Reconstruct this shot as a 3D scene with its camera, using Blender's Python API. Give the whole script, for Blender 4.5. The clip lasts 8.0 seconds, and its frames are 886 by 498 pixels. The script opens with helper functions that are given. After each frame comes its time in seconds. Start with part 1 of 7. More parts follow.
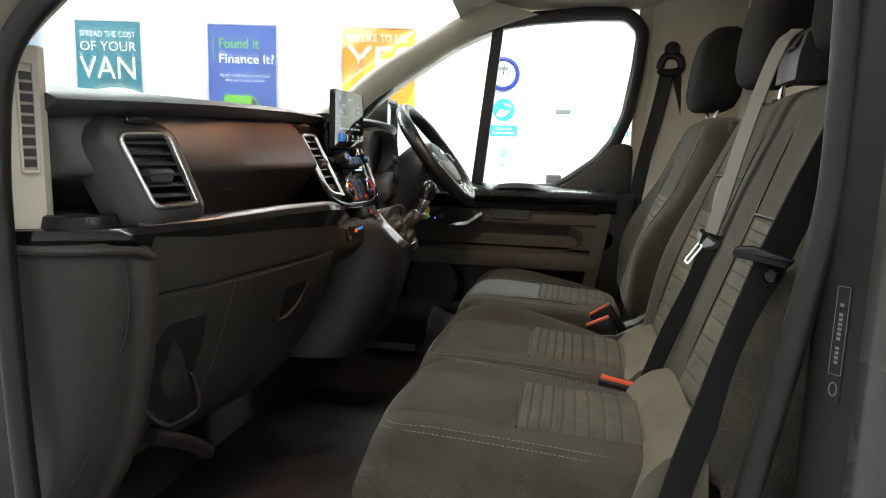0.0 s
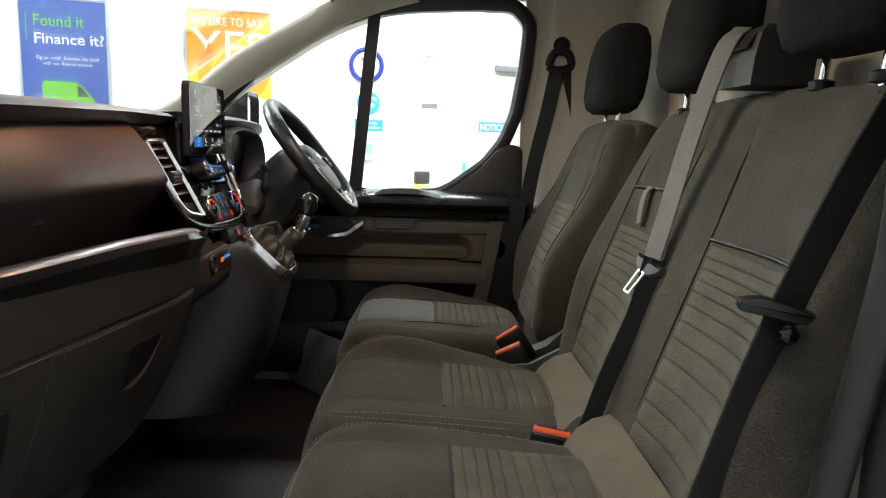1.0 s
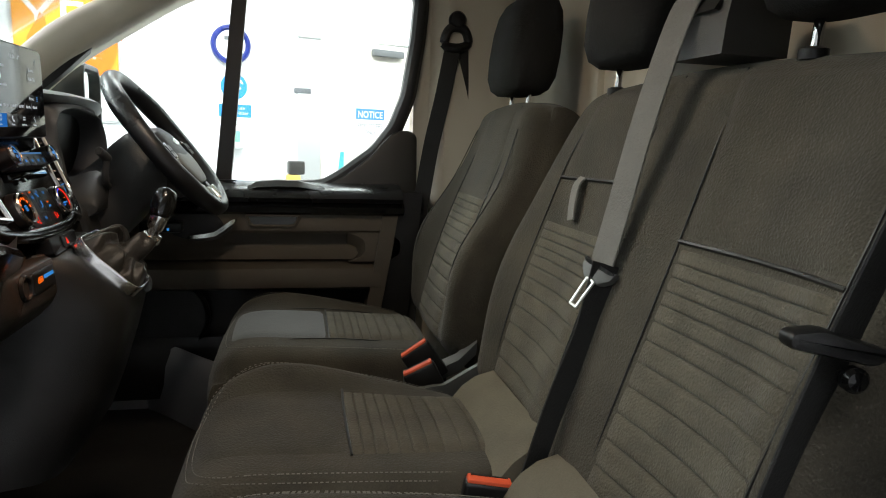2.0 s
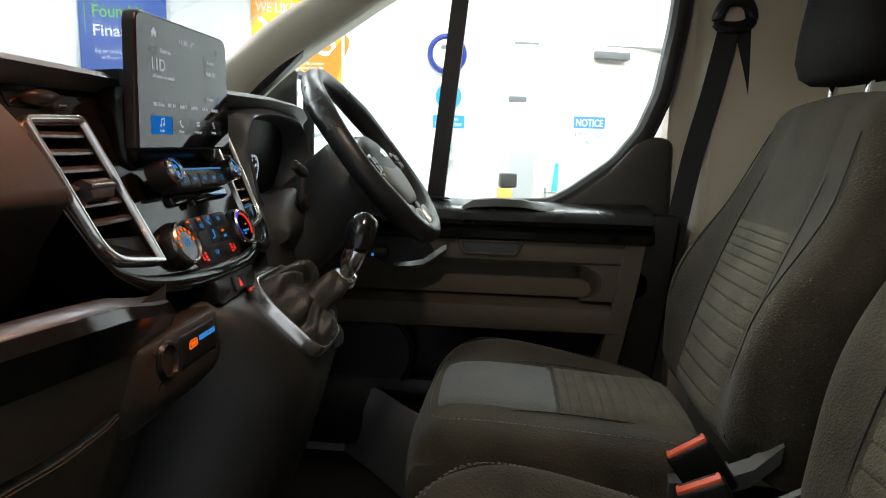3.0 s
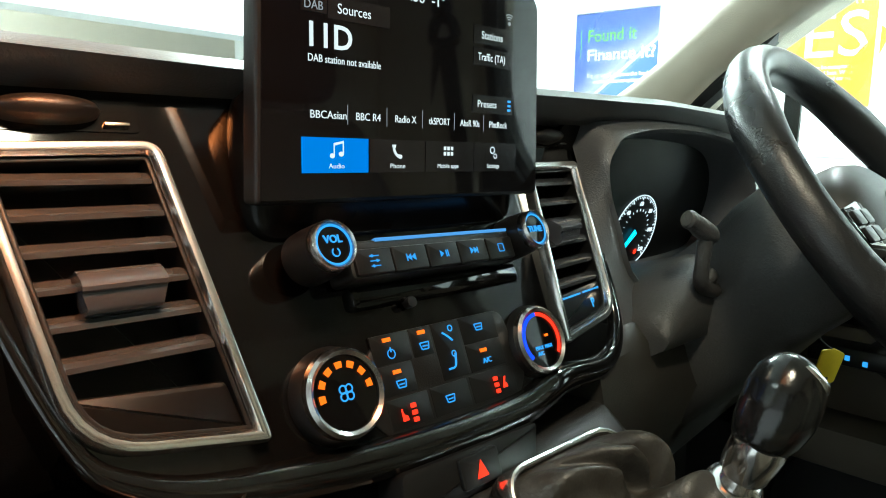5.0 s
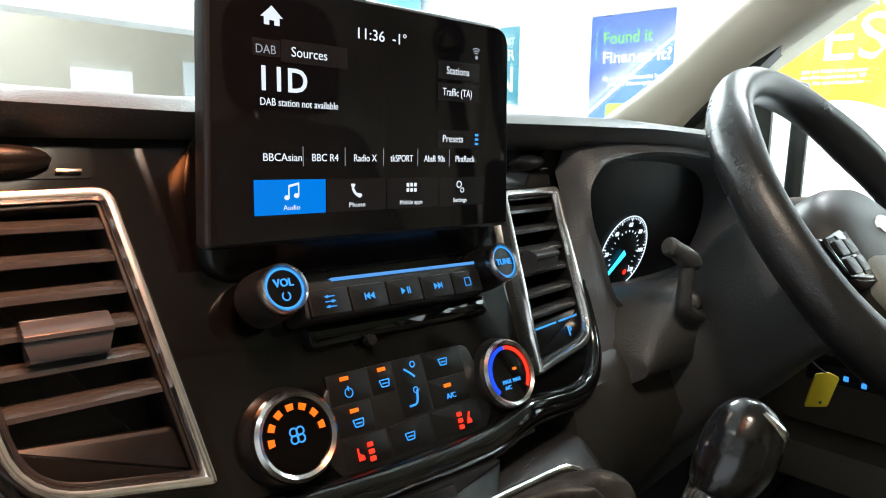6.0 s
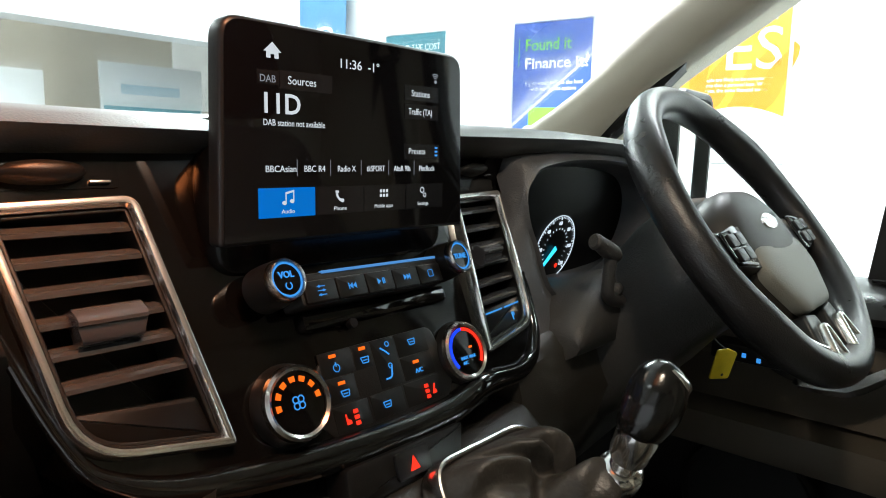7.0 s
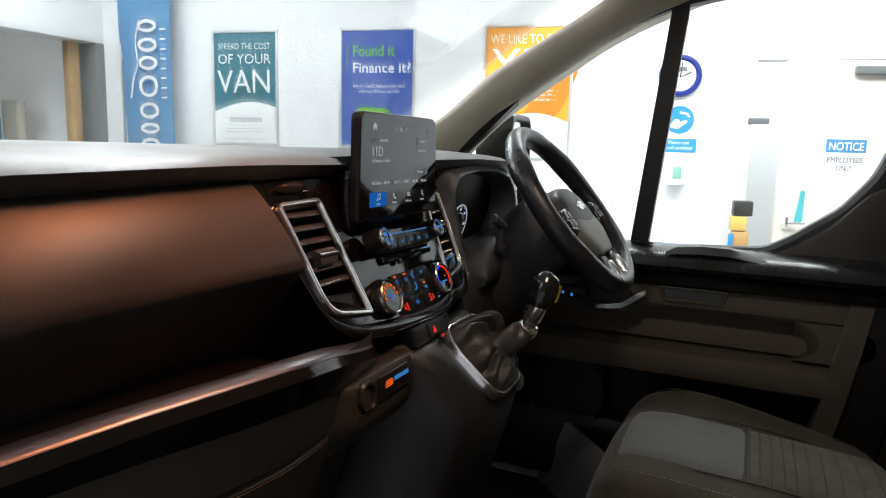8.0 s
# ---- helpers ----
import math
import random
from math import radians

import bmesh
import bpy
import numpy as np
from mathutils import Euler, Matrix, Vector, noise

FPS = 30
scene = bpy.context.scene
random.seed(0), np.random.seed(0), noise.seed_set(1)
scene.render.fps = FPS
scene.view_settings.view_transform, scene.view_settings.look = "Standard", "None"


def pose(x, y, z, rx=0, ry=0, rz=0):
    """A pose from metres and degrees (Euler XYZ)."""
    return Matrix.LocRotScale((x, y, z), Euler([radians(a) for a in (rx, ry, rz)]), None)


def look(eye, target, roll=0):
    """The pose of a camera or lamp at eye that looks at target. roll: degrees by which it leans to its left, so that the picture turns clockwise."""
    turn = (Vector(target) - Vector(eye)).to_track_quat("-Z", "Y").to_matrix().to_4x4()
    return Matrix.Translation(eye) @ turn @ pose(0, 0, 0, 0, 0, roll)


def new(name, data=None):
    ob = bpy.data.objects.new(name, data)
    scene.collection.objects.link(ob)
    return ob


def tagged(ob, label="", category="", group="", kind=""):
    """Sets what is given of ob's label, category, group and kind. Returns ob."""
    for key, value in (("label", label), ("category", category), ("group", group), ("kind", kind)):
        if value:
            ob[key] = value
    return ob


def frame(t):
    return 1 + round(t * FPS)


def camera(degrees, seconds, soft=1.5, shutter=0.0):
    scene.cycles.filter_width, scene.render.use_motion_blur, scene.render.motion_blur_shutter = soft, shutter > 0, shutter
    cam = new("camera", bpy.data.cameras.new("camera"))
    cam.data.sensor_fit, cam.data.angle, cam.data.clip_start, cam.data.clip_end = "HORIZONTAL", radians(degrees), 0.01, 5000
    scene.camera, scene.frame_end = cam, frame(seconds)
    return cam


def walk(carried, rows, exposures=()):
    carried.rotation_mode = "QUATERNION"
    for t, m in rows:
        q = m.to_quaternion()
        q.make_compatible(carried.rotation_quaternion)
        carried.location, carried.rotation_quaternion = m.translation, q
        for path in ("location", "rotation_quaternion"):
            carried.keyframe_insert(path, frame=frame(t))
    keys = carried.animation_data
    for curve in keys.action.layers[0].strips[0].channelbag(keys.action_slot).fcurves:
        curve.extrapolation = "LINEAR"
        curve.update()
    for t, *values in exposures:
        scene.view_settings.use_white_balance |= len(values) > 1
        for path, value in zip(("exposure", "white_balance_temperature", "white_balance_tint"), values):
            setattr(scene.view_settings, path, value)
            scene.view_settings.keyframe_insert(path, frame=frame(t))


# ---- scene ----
cam = camera(67.9, 8.0, soft=1.0)
PATH = [
    (0, (0.483, -1.639, 1.313), (0.111, 0.303, 1.011), 1.6),
    (0.5, (0.433, -1.549, 1.313), (0.199, 0.413, 1.006), 1.6),
    (1, (0.369, -1.393, 1.344), (0.426, 0.581, 1.029), 1.8),
    (1.2, (0.331, -1.351, 1.345), (0.535, 0.612, 1.017), 1.9),
    (2.3, (0.342, -1.042, 1.327), (0.781, 0.881, 0.996), 2.1),
    (2.5, (0.346, -0.96, 1.329), (0.638, 0.991, 1.002), 1.9),
    (3, (0.291, -0.77, 1.322), (0.121, 1.197, 1.004), 1.5),
    (3.5, (0.214, -0.606, 1.332), (-0.315, 1.297, 1.017), 1.3),
    (4, (0.159, -0.442, 1.328), (-0.753, 1.311, 1.02), 1.3),
    (4.5, (0.196, -0.327, 1.331), (-1.1, 1.16, 1.001), 1.2),
    (5, (0.232, -0.28, 1.335), (-1.212, 1.074, 1.049), 0.9),
    (5.2, (0.239, -0.273, 1.36), (-1.222, 1.059, 1.056), 1.1),
    (6.3, (0.26, -0.248, 1.358), (-1.227, 1.06, 1.076), 0.9),
    (6.5, (0.267, -0.251, 1.348), (-1.217, 1.06, 1.072), 0.8),
    (7, (0.288, -0.325, 1.366), (-1.036, 1.147, 1.084), 1.0),
    (7.5, (0.308, -0.535, 1.404), (-0.695, 1.171, 1.112), 1.4),
    (8, (0.37, -0.833, 1.401), (-0.461, 0.962, 1.104), 1.5),
]
EXPOSURES = [(0, 0.36, 6550, 10), (1, 0.24, 6550, 10), (2.5, -0.12, 6500, 10), (3.5, 0.05, 6450, 8), (4, 0.3, 6500, 10), (4.5, 0.8, 6650, 13), (5, 0.95, 6150, -6), (6.5, 0.92, 6300, 13), (7, 0.48, 6350, 7), (7.5, -0.04, 6500, 10), (8, -0.38, 6500, 16)]
walk(cam, [(t, look(eye, target, roll)) for t, eye, target, roll in PATH], EXPOSURES)

# ---- world and light ----
world = bpy.data.worlds.new("showroom_world")
scene.world = world
world.use_nodes = True
world.node_tree.nodes["Background"].inputs[0].default_value = (0.75, 0.82, 0.9, 1)
world.node_tree.nodes["Background"].inputs[1].default_value = 0.15


def lamp(name, place, target, size, size_y, watts, colour):
    data = bpy.data.lights.new(name, "AREA")
    data.shape, data.size, data.size_y, data.energy, data.color = "RECTANGLE", size, size_y, watts, colour
    ob = new(name, data)
    ob.matrix_world = look(place, target)
    return ob


# Tube lights of the showroom ceiling, in two rows beside and before the van.
TUBES = [(-3.0, 1.9, 165), (0.2, 2.5, 165), (3.4, 2.9, 165), (-3.2, -1.7, 10), (0.3, -2.1, 28), (3.4, -1.9, 34), (-4.6, 0.1, 165)]
for tx, ty, watts in TUBES:
    lamp("tube_lamp", (tx, ty, 3.28), (tx, ty, 0), 2.4, 0.3, watts, (0.95, 0.98, 1.0))
# The cab's warm reading lamp in the roof console.
cab_lamp = lamp("cab_lamp", (0.17, -0.24, 1.80), (-0.09, -0.31, 1.44), 0.22, 0.14, 1.3, (1.0, 0.27, 0.075))
cab_lamp.data.spread = radians(62)
# Unseen dome lamp, added behind the glowing lens to brighten cushions and console.
dome_fill_lamp = lamp("dome_fill_lamp", (0.30, -0.12, 1.842), (0.30, -0.12, 1.0), 0.09, 0.07, 2.4, (1.0, 0.84, 0.66))


# ---- materials ----
def surface(name, colour, rough=0.5, metal=0.0, spec=0.5, vary=0.12, vary_scale=6.0, grain=0.0, grain_scale=600.0, coat=0.0,
            rough_vary=0.08, weave=False, sheen=0.0):
    m = bpy.data.materials.new(name)
    m.use_nodes = True
    nt = m.node_tree
    b = nt.nodes["Principled BSDF"]
    b.inputs["Metallic"].default_value = metal
    b.inputs["Specular IOR Level"].default_value = spec
    b.inputs["Coat Weight"].default_value = coat
    b.inputs["Coat Roughness"].default_value = 0.05
    b.inputs["Sheen Weight"].default_value = sheen
    tc = nt.nodes.new("ShaderNodeTexCoord")
    big = nt.nodes.new("ShaderNodeTexNoise")
    big.inputs["Scale"].default_value = vary_scale
    big.inputs["Detail"].default_value = 5
    nt.links.new(tc.outputs["Object"], big.inputs["Vector"])
    fine = nt.nodes.new("ShaderNodeTexNoise")
    fine.inputs["Scale"].default_value = grain_scale
    fine.inputs["Detail"].default_value = 2
    nt.links.new(tc.outputs["Object"], fine.inputs["Vector"])
    mixf = nt.nodes.new("ShaderNodeMath")
    mixf.operation = "ADD"
    half = nt.nodes.new("ShaderNodeMath")
    half.operation = "MULTIPLY"
    half.inputs[1].default_value = 0.35
    nt.links.new(fine.outputs["Fac"], half.inputs[0])
    nt.links.new(big.outputs["Fac"], mixf.inputs[0])
    nt.links.new(half.outputs[0], mixf.inputs[1])
    ramp = nt.nodes.new("ShaderNodeMapRange")
    ramp.inputs["From Min"].default_value, ramp.inputs["From Max"].default_value = 0.4, 0.95
    ramp.inputs["To Min"].default_value, ramp.inputs["To Max"].default_value = 1 - vary, 1 + vary
    nt.links.new(mixf.outputs[0], ramp.inputs["Value"])
    mul = nt.nodes.new("ShaderNodeVectorMath")
    mul.operation = "SCALE"
    mul.inputs[0].default_value = colour
    nt.links.new(ramp.outputs[0], mul.inputs["Scale"])
    nt.links.new(mul.outputs[0], b.inputs["Base Color"])
    rr = nt.nodes.new("ShaderNodeMapRange")
    rr.inputs["From Min"].default_value, rr.inputs["From Max"].default_value = 0.3, 0.7
    rr.inputs["To Min"].default_value, rr.inputs["To Max"].default_value = max(0.02, rough - rough_vary), min(1, rough + rough_vary)
    nt.links.new(big.outputs["Fac"], rr.inputs["Value"])
    nt.links.new(rr.outputs[0], b.inputs["Roughness"])
    if grain > 0:
        bump = nt.nodes.new("ShaderNodeBump")
        bump.inputs["Strength"].default_value = grain
        bump.inputs["Distance"].default_value = 0.001
        height = fine.outputs["Fac"]
        if weave:
            thread = nt.nodes.new("ShaderNodeTexVoronoi")
            thread.inputs["Scale"].default_value = 260
            nt.links.new(tc.outputs["Object"], thread.inputs["Vector"])
            add = nt.nodes.new("ShaderNodeMath")
            add.operation = "ADD"
            nt.links.new(thread.outputs["Distance"], add.inputs[0])
            nt.links.new(fine.outputs["Fac"], add.inputs[1])
            height = add.outputs[0]
        nt.links.new(height, bump.inputs["Height"])
        nt.links.new(bump.outputs[0], b.inputs["Normal"])
    return m


def glow(name, colour, strength):
    m = bpy.data.materials.new(name)
    m.use_nodes = True
    b = m.node_tree.nodes["Principled BSDF"]
    b.inputs["Base Color"].default_value = (0.004, 0.004, 0.004, 1)
    b.inputs["Specular IOR Level"].default_value = 0.05
    b.inputs["Emission Color"].default_value = (*colour, 1)
    b.inputs["Emission Strength"].default_value = strength
    return m


def clear_glass(name, tint=(0.93, 0.97, 0.95), gloss=0.6):
    m = bpy.data.materials.new(name)
    m.use_nodes = True
    nt = m.node_tree
    nt.nodes.remove(nt.nodes["Principled BSDF"])
    tr, gl = nt.nodes.new("ShaderNodeBsdfTransparent"), nt.nodes.new("ShaderNodeBsdfGlossy")
    tr.inputs[0].default_value = (*tint, 1)
    gl.inputs["Roughness"].default_value = 0.02
    fr, mx = nt.nodes.new("ShaderNodeFresnel"), nt.nodes.new("ShaderNodeMixShader")
    fr.inputs[0].default_value = 1.45
    k = nt.nodes.new("ShaderNodeMath")
    k.operation = "MULTIPLY"
    k.inputs[1].default_value = gloss
    nt.links.new(fr.outputs[0], k.inputs[0])
    nt.links.new(k.outputs[0], mx.inputs[0])
    nt.links.new(tr.outputs[0], mx.inputs[1])
    nt.links.new(gl.outputs[0], mx.inputs[2])
    nt.links.new(mx.outputs[0], nt.nodes["Material Output"].inputs[0])
    return m


FABRIC = surface("seat_fabric", (0.060, 0.053, 0.039), 0.9, spec=0.25, vary=0.38, vary_scale=11, grain=1.0, grain_scale=420, weave=True, sheen=0.10)
INSERT = surface("insert_fabric", (0.094, 0.083, 0.060), 0.88, spec=0.25, vary=0.36, vary_scale=16, grain=1.0, grain_scale=380, weave=True, sheen=0.10)
HEADREST = surface("headrest_fabric", (0.016, 0.016, 0.015), 0.9, spec=0.2, vary=0.15, grain=0.4, weave=True)
STITCH = surface("stitch_thread", (0.22, 0.205, 0.175), 0.8, vary=0.1)
DASH = surface("dash_plastic", (0.029, 0.0280, 0.0265), 0.38, spec=0.45, vary=0.16, vary_scale=5, grain=0.2, grain_scale=800)
DASHTOP = surface("dash_top_plastic", (0.046, 0.045, 0.043), 0.42, spec=0.75, vary=0.10, vary_scale=5, grain=0.30, grain_scale=520)
LOWER = surface("lower_dash_plastic", (0.028, 0.0245, 0.0190), 0.5, spec=0.4, vary=0.16, vary_scale=4, grain=0.45, grain_scale=900)
GLOSS = surface("piano_black", (0.003, 0.003, 0.003), 0.05, spec=0.5, vary=0.1, rough_vary=0.03)
PANEL = surface("panel_black", (0.003, 0.003, 0.003), 0.07, spec=0.5, vary=0.1, rough_vary=0.03)
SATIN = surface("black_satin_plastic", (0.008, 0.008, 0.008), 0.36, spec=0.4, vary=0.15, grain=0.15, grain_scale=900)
SLAT = surface("vent_slat_plastic", (0.036, 0.038, 0.042), 0.16, spec=1.0, vary=0.1)
BUTTON = surface("button_plastic", (0.007, 0.007, 0.007), 0.34, spec=0.3, vary=0.1)
CHROME = surface("satin_chrome", (0.93, 0.92, 0.90), 0.22, metal=1.0, vary=0.05, rough_vary=0.06)
BRIGHT = surface("bright_chrome", (0.8, 0.8, 0.8), 0.08, metal=1.0, vary=0.04, rough_vary=0.03)
LEATHER = surface("wheel_leather", (0.018, 0.018, 0.019), 0.32, spec=0.55, vary=0.2, vary_scale=12, grain=0.3, grain_scale=700)
BOOT = surface("gaiter_leather", (0.034, 0.030, 0.025), 0.44, spec=0.5, vary=0.25, vary_scale=30, grain=0.5, grain_scale=350)
TRIM = surface("beige_trim", (0.56, 0.51, 0.41), 0.62, vary=0.06, vary_scale=3, grain=0.3, grain_scale=800)
LINER = surface("headliner_cloth", (0.60, 0.56, 0.47), 0.9, spec=0.2, vary=0.06, grain=0.4, grain_scale=500)
DOORGREY = surface("door_panel_plastic", (0.105, 0.088, 0.066), 0.55, spec=0.4, vary=0.1, grain=0.4, grain_scale=800)
DARKGREY = surface("dark_grey_plastic", (0.032, 0.030, 0.026), 0.45, vary=0.12, grain=0.3, grain_scale=800)
MIDGREY = surface("mid_grey_plastic", (0.13, 0.135, 0.13), 0.5, vary=0.08, grain=0.3, grain_scale=800)
HUBGREY = surface("wheel_pad_plastic", (0.23, 0.24, 0.22), 0.5, vary=0.1, grain=0.35, grain_scale=700)
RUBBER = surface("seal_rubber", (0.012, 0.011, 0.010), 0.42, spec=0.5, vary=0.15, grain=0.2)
WEB = surface("belt_webbing", (0.19, 0.183, 0.165), 0.75, spec=0.3, vary=0.12, vary_scale=25, grain=0.6, grain_scale=900, weave=True)
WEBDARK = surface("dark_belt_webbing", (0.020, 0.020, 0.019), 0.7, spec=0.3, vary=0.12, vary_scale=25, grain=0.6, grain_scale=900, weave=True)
ORANGE = surface("buckle_orange", (0.85, 0.12, 0.045), 0.4, vary=0.06)
FLOORMAT = surface("rubber_floor", (0.030, 0.029, 0.028), 0.5, spec=0.4, vary=0.35, vary_scale=9, grain=0.6, grain_scale=220)
PAINT = surface("van_paint", (0.07, 0.066, 0.060), 0.28, metal=0.4, vary=0.05, coat=0.5)
BLACKPAINT = surface("black_pillar_paint", (0.010, 0.010, 0.009), 0.35, spec=0.35, vary=0.1)
YELLOW = surface("yellow_tag", (0.75, 0.55, 0.02), 0.5, vary=0.08, vary_scale=60)
WALL = surface("white_wall_paint", (0.80, 0.81, 0.82), 0.7, vary=0.025, vary_scale=1.5, grain=0.3, grain_scale=120)
WHITE = surface("white_gloss_paint", (0.82, 0.83, 0.83), 0.4, vary=0.02, vary_scale=3)
BEIGE = surface("beige_board", (0.48, 0.43, 0.355), 0.6, vary=0.08, vary_scale=2, grain=0.2, grain_scale=150)
DOORLEAF = surface("cream_door_paint", (0.74, 0.70, 0.62), 0.45, vary=0.03, vary_scale=2)
BROWN = surface("brown_wood", (0.24, 0.13, 0.06), 0.55, vary=0.25, vary_scale=12)
GREYPOST = surface("grey_post_paint", (0.16, 0.165, 0.17), 0.5, vary=0.1)
CEMENT = surface("showroom_floor_tile", (0.42, 0.42, 0.43), 0.3, vary=0.1, vary_scale=2)
CEIL = surface("ceiling_tile", (0.78, 0.78, 0.77), 0.8, vary=0.03)
ALU = surface("poster_frame_aluminium", (0.70, 0.71, 0.72), 0.35, metal=0.7, vary=0.05)
TEAL = surface("teal_print", (0.008, 0.150, 0.205), 0.35, vary=0.12, vary_scale=5)
BLUE = surface("blue_print", (0.045, 0.10, 0.40), 0.35, vary=0.10, vary_scale=5)
AMBER = surface("orange_print", (0.86, 0.34, 0.035), 0.35, vary=0.10, vary_scale=4)
DEEPORANGE = surface("deep_orange_print", (0.80, 0.20, 0.02), 0.35, vary=0.10, vary_scale=4)
PRINTWHITE = surface("white_print", (0.84, 0.85, 0.85), 0.4, vary=0.02)
LIME = surface("green_print", (0.16, 0.50, 0.04), 0.4, vary=0.04)
PALEGREY = surface("pale_grey_print", (0.50, 0.52, 0.54), 0.4, vary=0.04)
FLAG = surface("blue_flag_cloth", (0.085, 0.24, 0.44), 0.8, vary=0.08, vary_scale=5, grain=0.3)
SIGNBLUE = surface("sign_blue", (0.03, 0.28, 0.66), 0.4, vary=0.04)
NOTICEBLUE = surface("notice_blue", (0.06, 0.26, 0.52), 0.4, vary=0.04)
NAVY = surface("navy_plastic", (0.015, 0.03, 0.22), 0.3, vary=0.05)
DARKINK = surface("dark_ink", (0.05, 0.05, 0.06), 0.5, vary=0.05)
GREYINK = surface("grey_ink", (0.16, 0.17, 0.18), 0.5, vary=0.05)
DISPLAY = surface("display_glass", (0.004, 0.004, 0.005), 0.04, spec=0.55, vary=0.05, rough_vary=0.01)
CLUSTER = surface("instrument_glass", (0.004, 0.004, 0.004), 0.4, spec=0.12, vary=0.05)
TILEKEY = surface("display_key", (0.012, 0.013, 0.016), 0.12, spec=0.5, vary=0.05)
UI_WHITE = glow("display_white", (0.78, 0.83, 0.88), 0.58)
UI_GREY = glow("display_grey", (0.45, 0.48, 0.53), 0.36)
UI_BLUE = glow("display_blue", (0.0, 0.17, 0.66), 0.62)
LED_BLUE = glow("button_blue_light", (0.05, 0.30, 0.80), 0.7)
LED_ORANGE = glow("button_orange_light", (1.0, 0.15, 0.008), 0.85)
LED_RED = glow("button_red_light", (1.0, 0.03, 0.012), 0.95)
LED_DEEPBLUE = glow("dial_blue_light", (0.01, 0.05, 0.9), 1.0)
DIAL_WHITE = glow("dial_white_light", (0.7, 0.8, 0.9), 0.7)
DIAL_CYAN = glow("dial_cyan_light", (0.05, 0.6, 0.95), 1.2)
TUBEGLOW = glow("tube_light_glow", (0.95, 0.98, 1.0), 6.0)
LAMPGLOW = glow("reading_lamp_glow", (1.0, 0.55, 0.25), 6.0)
GLASS = clear_glass("window_glass")
MIRROR = surface("mirror_glass", (0.85, 0.87, 0.88), 0.02, metal=1.0, vary=0.01, rough_vary=0.0)


# ---- mesh helpers ----
def thing(name, label, category, place=(0, 0, 0), group="", kind=""):
    ob = new(name)
    ob.empty_display_size = 0.05
    ob.location = place
    return tagged(ob, label, category, group, kind)


def mesh_object(name, bm, material, smooth=True, angle=35):
    bmesh.ops.recalc_face_normals(bm, faces=bm.faces)
    me = bpy.data.meshes.new(name)
    bm.to_mesh(me)
    bm.free()
    me.materials.append(material)
    if smooth:
        me.shade_smooth()
        me.set_sharp_from_angle(angle=radians(angle))
    return new(name, me)


def part(name, bm, material, parent, label="", angle=35):
    ob = mesh_object(name, bm, material, angle=angle)
    ob.parent = parent
    if parent.parent is None:
        ob.matrix_parent_inverse = Matrix.Translation(-parent.location)
    return tagged(ob, label) if label else ob


def plain(name, bm, material, label, category="", kind="structure", angle=35):
    return tagged(mesh_object(name, bm, material, angle=angle), label, category, "", kind)


def box(x0, x1, y0, y1, z0, z1, bevel=0.0, m=None, seg=2, bm=None):
    bm2 = bmesh.new()
    bmesh.ops.create_cube(bm2, size=1)
    for v in bm2.verts:
        v.co = Vector((x0 + (v.co.x + 0.5) * (x1 - x0), y0 + (v.co.y + 0.5) * (y1 - y0), z0 + (v.co.z + 0.5) * (z1 - z0)))
    if bevel > 0:
        bmesh.ops.bevel(bm2, geom=bm2.edges[:], offset=bevel, segments=seg, affect="EDGES", profile=0.5)
    if m is not None:
        bm2.transform(m)
    return merge(bm, bm2)


def merge(bm, other):
    if bm is None:
        return other
    me = bpy.data.meshes.new("tmp")
    other.to_mesh(me)
    other.free()
    bm.from_mesh(me)
    bpy.data.meshes.remove(me)
    return bm


def loft(loops, closed=True, caps=True, bm=None):
    """Bridge loops of equal count; closed: each loop is a ring."""
    bm = bm or bmesh.new()
    rows = [[bm.verts.new(p) for p in loop] for loop in loops]
    n = len(rows[0])
    for a, b in zip(rows, rows[1:]):
        for i in range(n if closed else n - 1):
            j = (i + 1) % n
            bm.faces.new((a[i], a[j], b[j], b[i]))
    if caps and closed:
        bm.faces.new(rows[0])
        bm.faces.new(rows[-1])
    return bm


def slab(outer, depth, m=None, bevel=0.0, bm=None):
    """A flat plate from a 2D outline, from w=0 to w=depth, with a rounded front rim."""
    if bevel > 0:
        inner = inset(outer, bevel)
        mid = inset(outer, bevel * 0.3)
        loops = [[(u, v, 0) for u, v in outer], [(u, v, depth - bevel) for u, v in outer], [(u, v, depth - bevel * 0.3) for u, v in mid], [(u, v, depth) for u, v in inner]]
    else:
        loops = [[(u, v, 0) for u, v in outer], [(u, v, depth) for u, v in outer]]
    b2 = loft(loops)
    if m is not None:
        b2.transform(m)
    return merge(bm, b2)


def holed(outer, holes, depth, m):
    """A flat panel with openings cut through it, its front at w=0."""
    b2 = bmesh.new()
    edges = []
    for loop in [outer] + holes:
        front = [b2.verts.new((u, v, 0)) for u, v in loop]
        back = [b2.verts.new((u, v, -depth)) for u, v in loop]
        for k in range(len(loop)):
            n = (k + 1) % len(loop)
            f = b2.faces.new((front[k], front[n], back[n], back[k]))
            edges.append(f.edges[0])
    bmesh.ops.triangle_fill(b2, use_beauty=True, use_dissolve=False, edges=edges)
    b2.transform(m)
    return b2


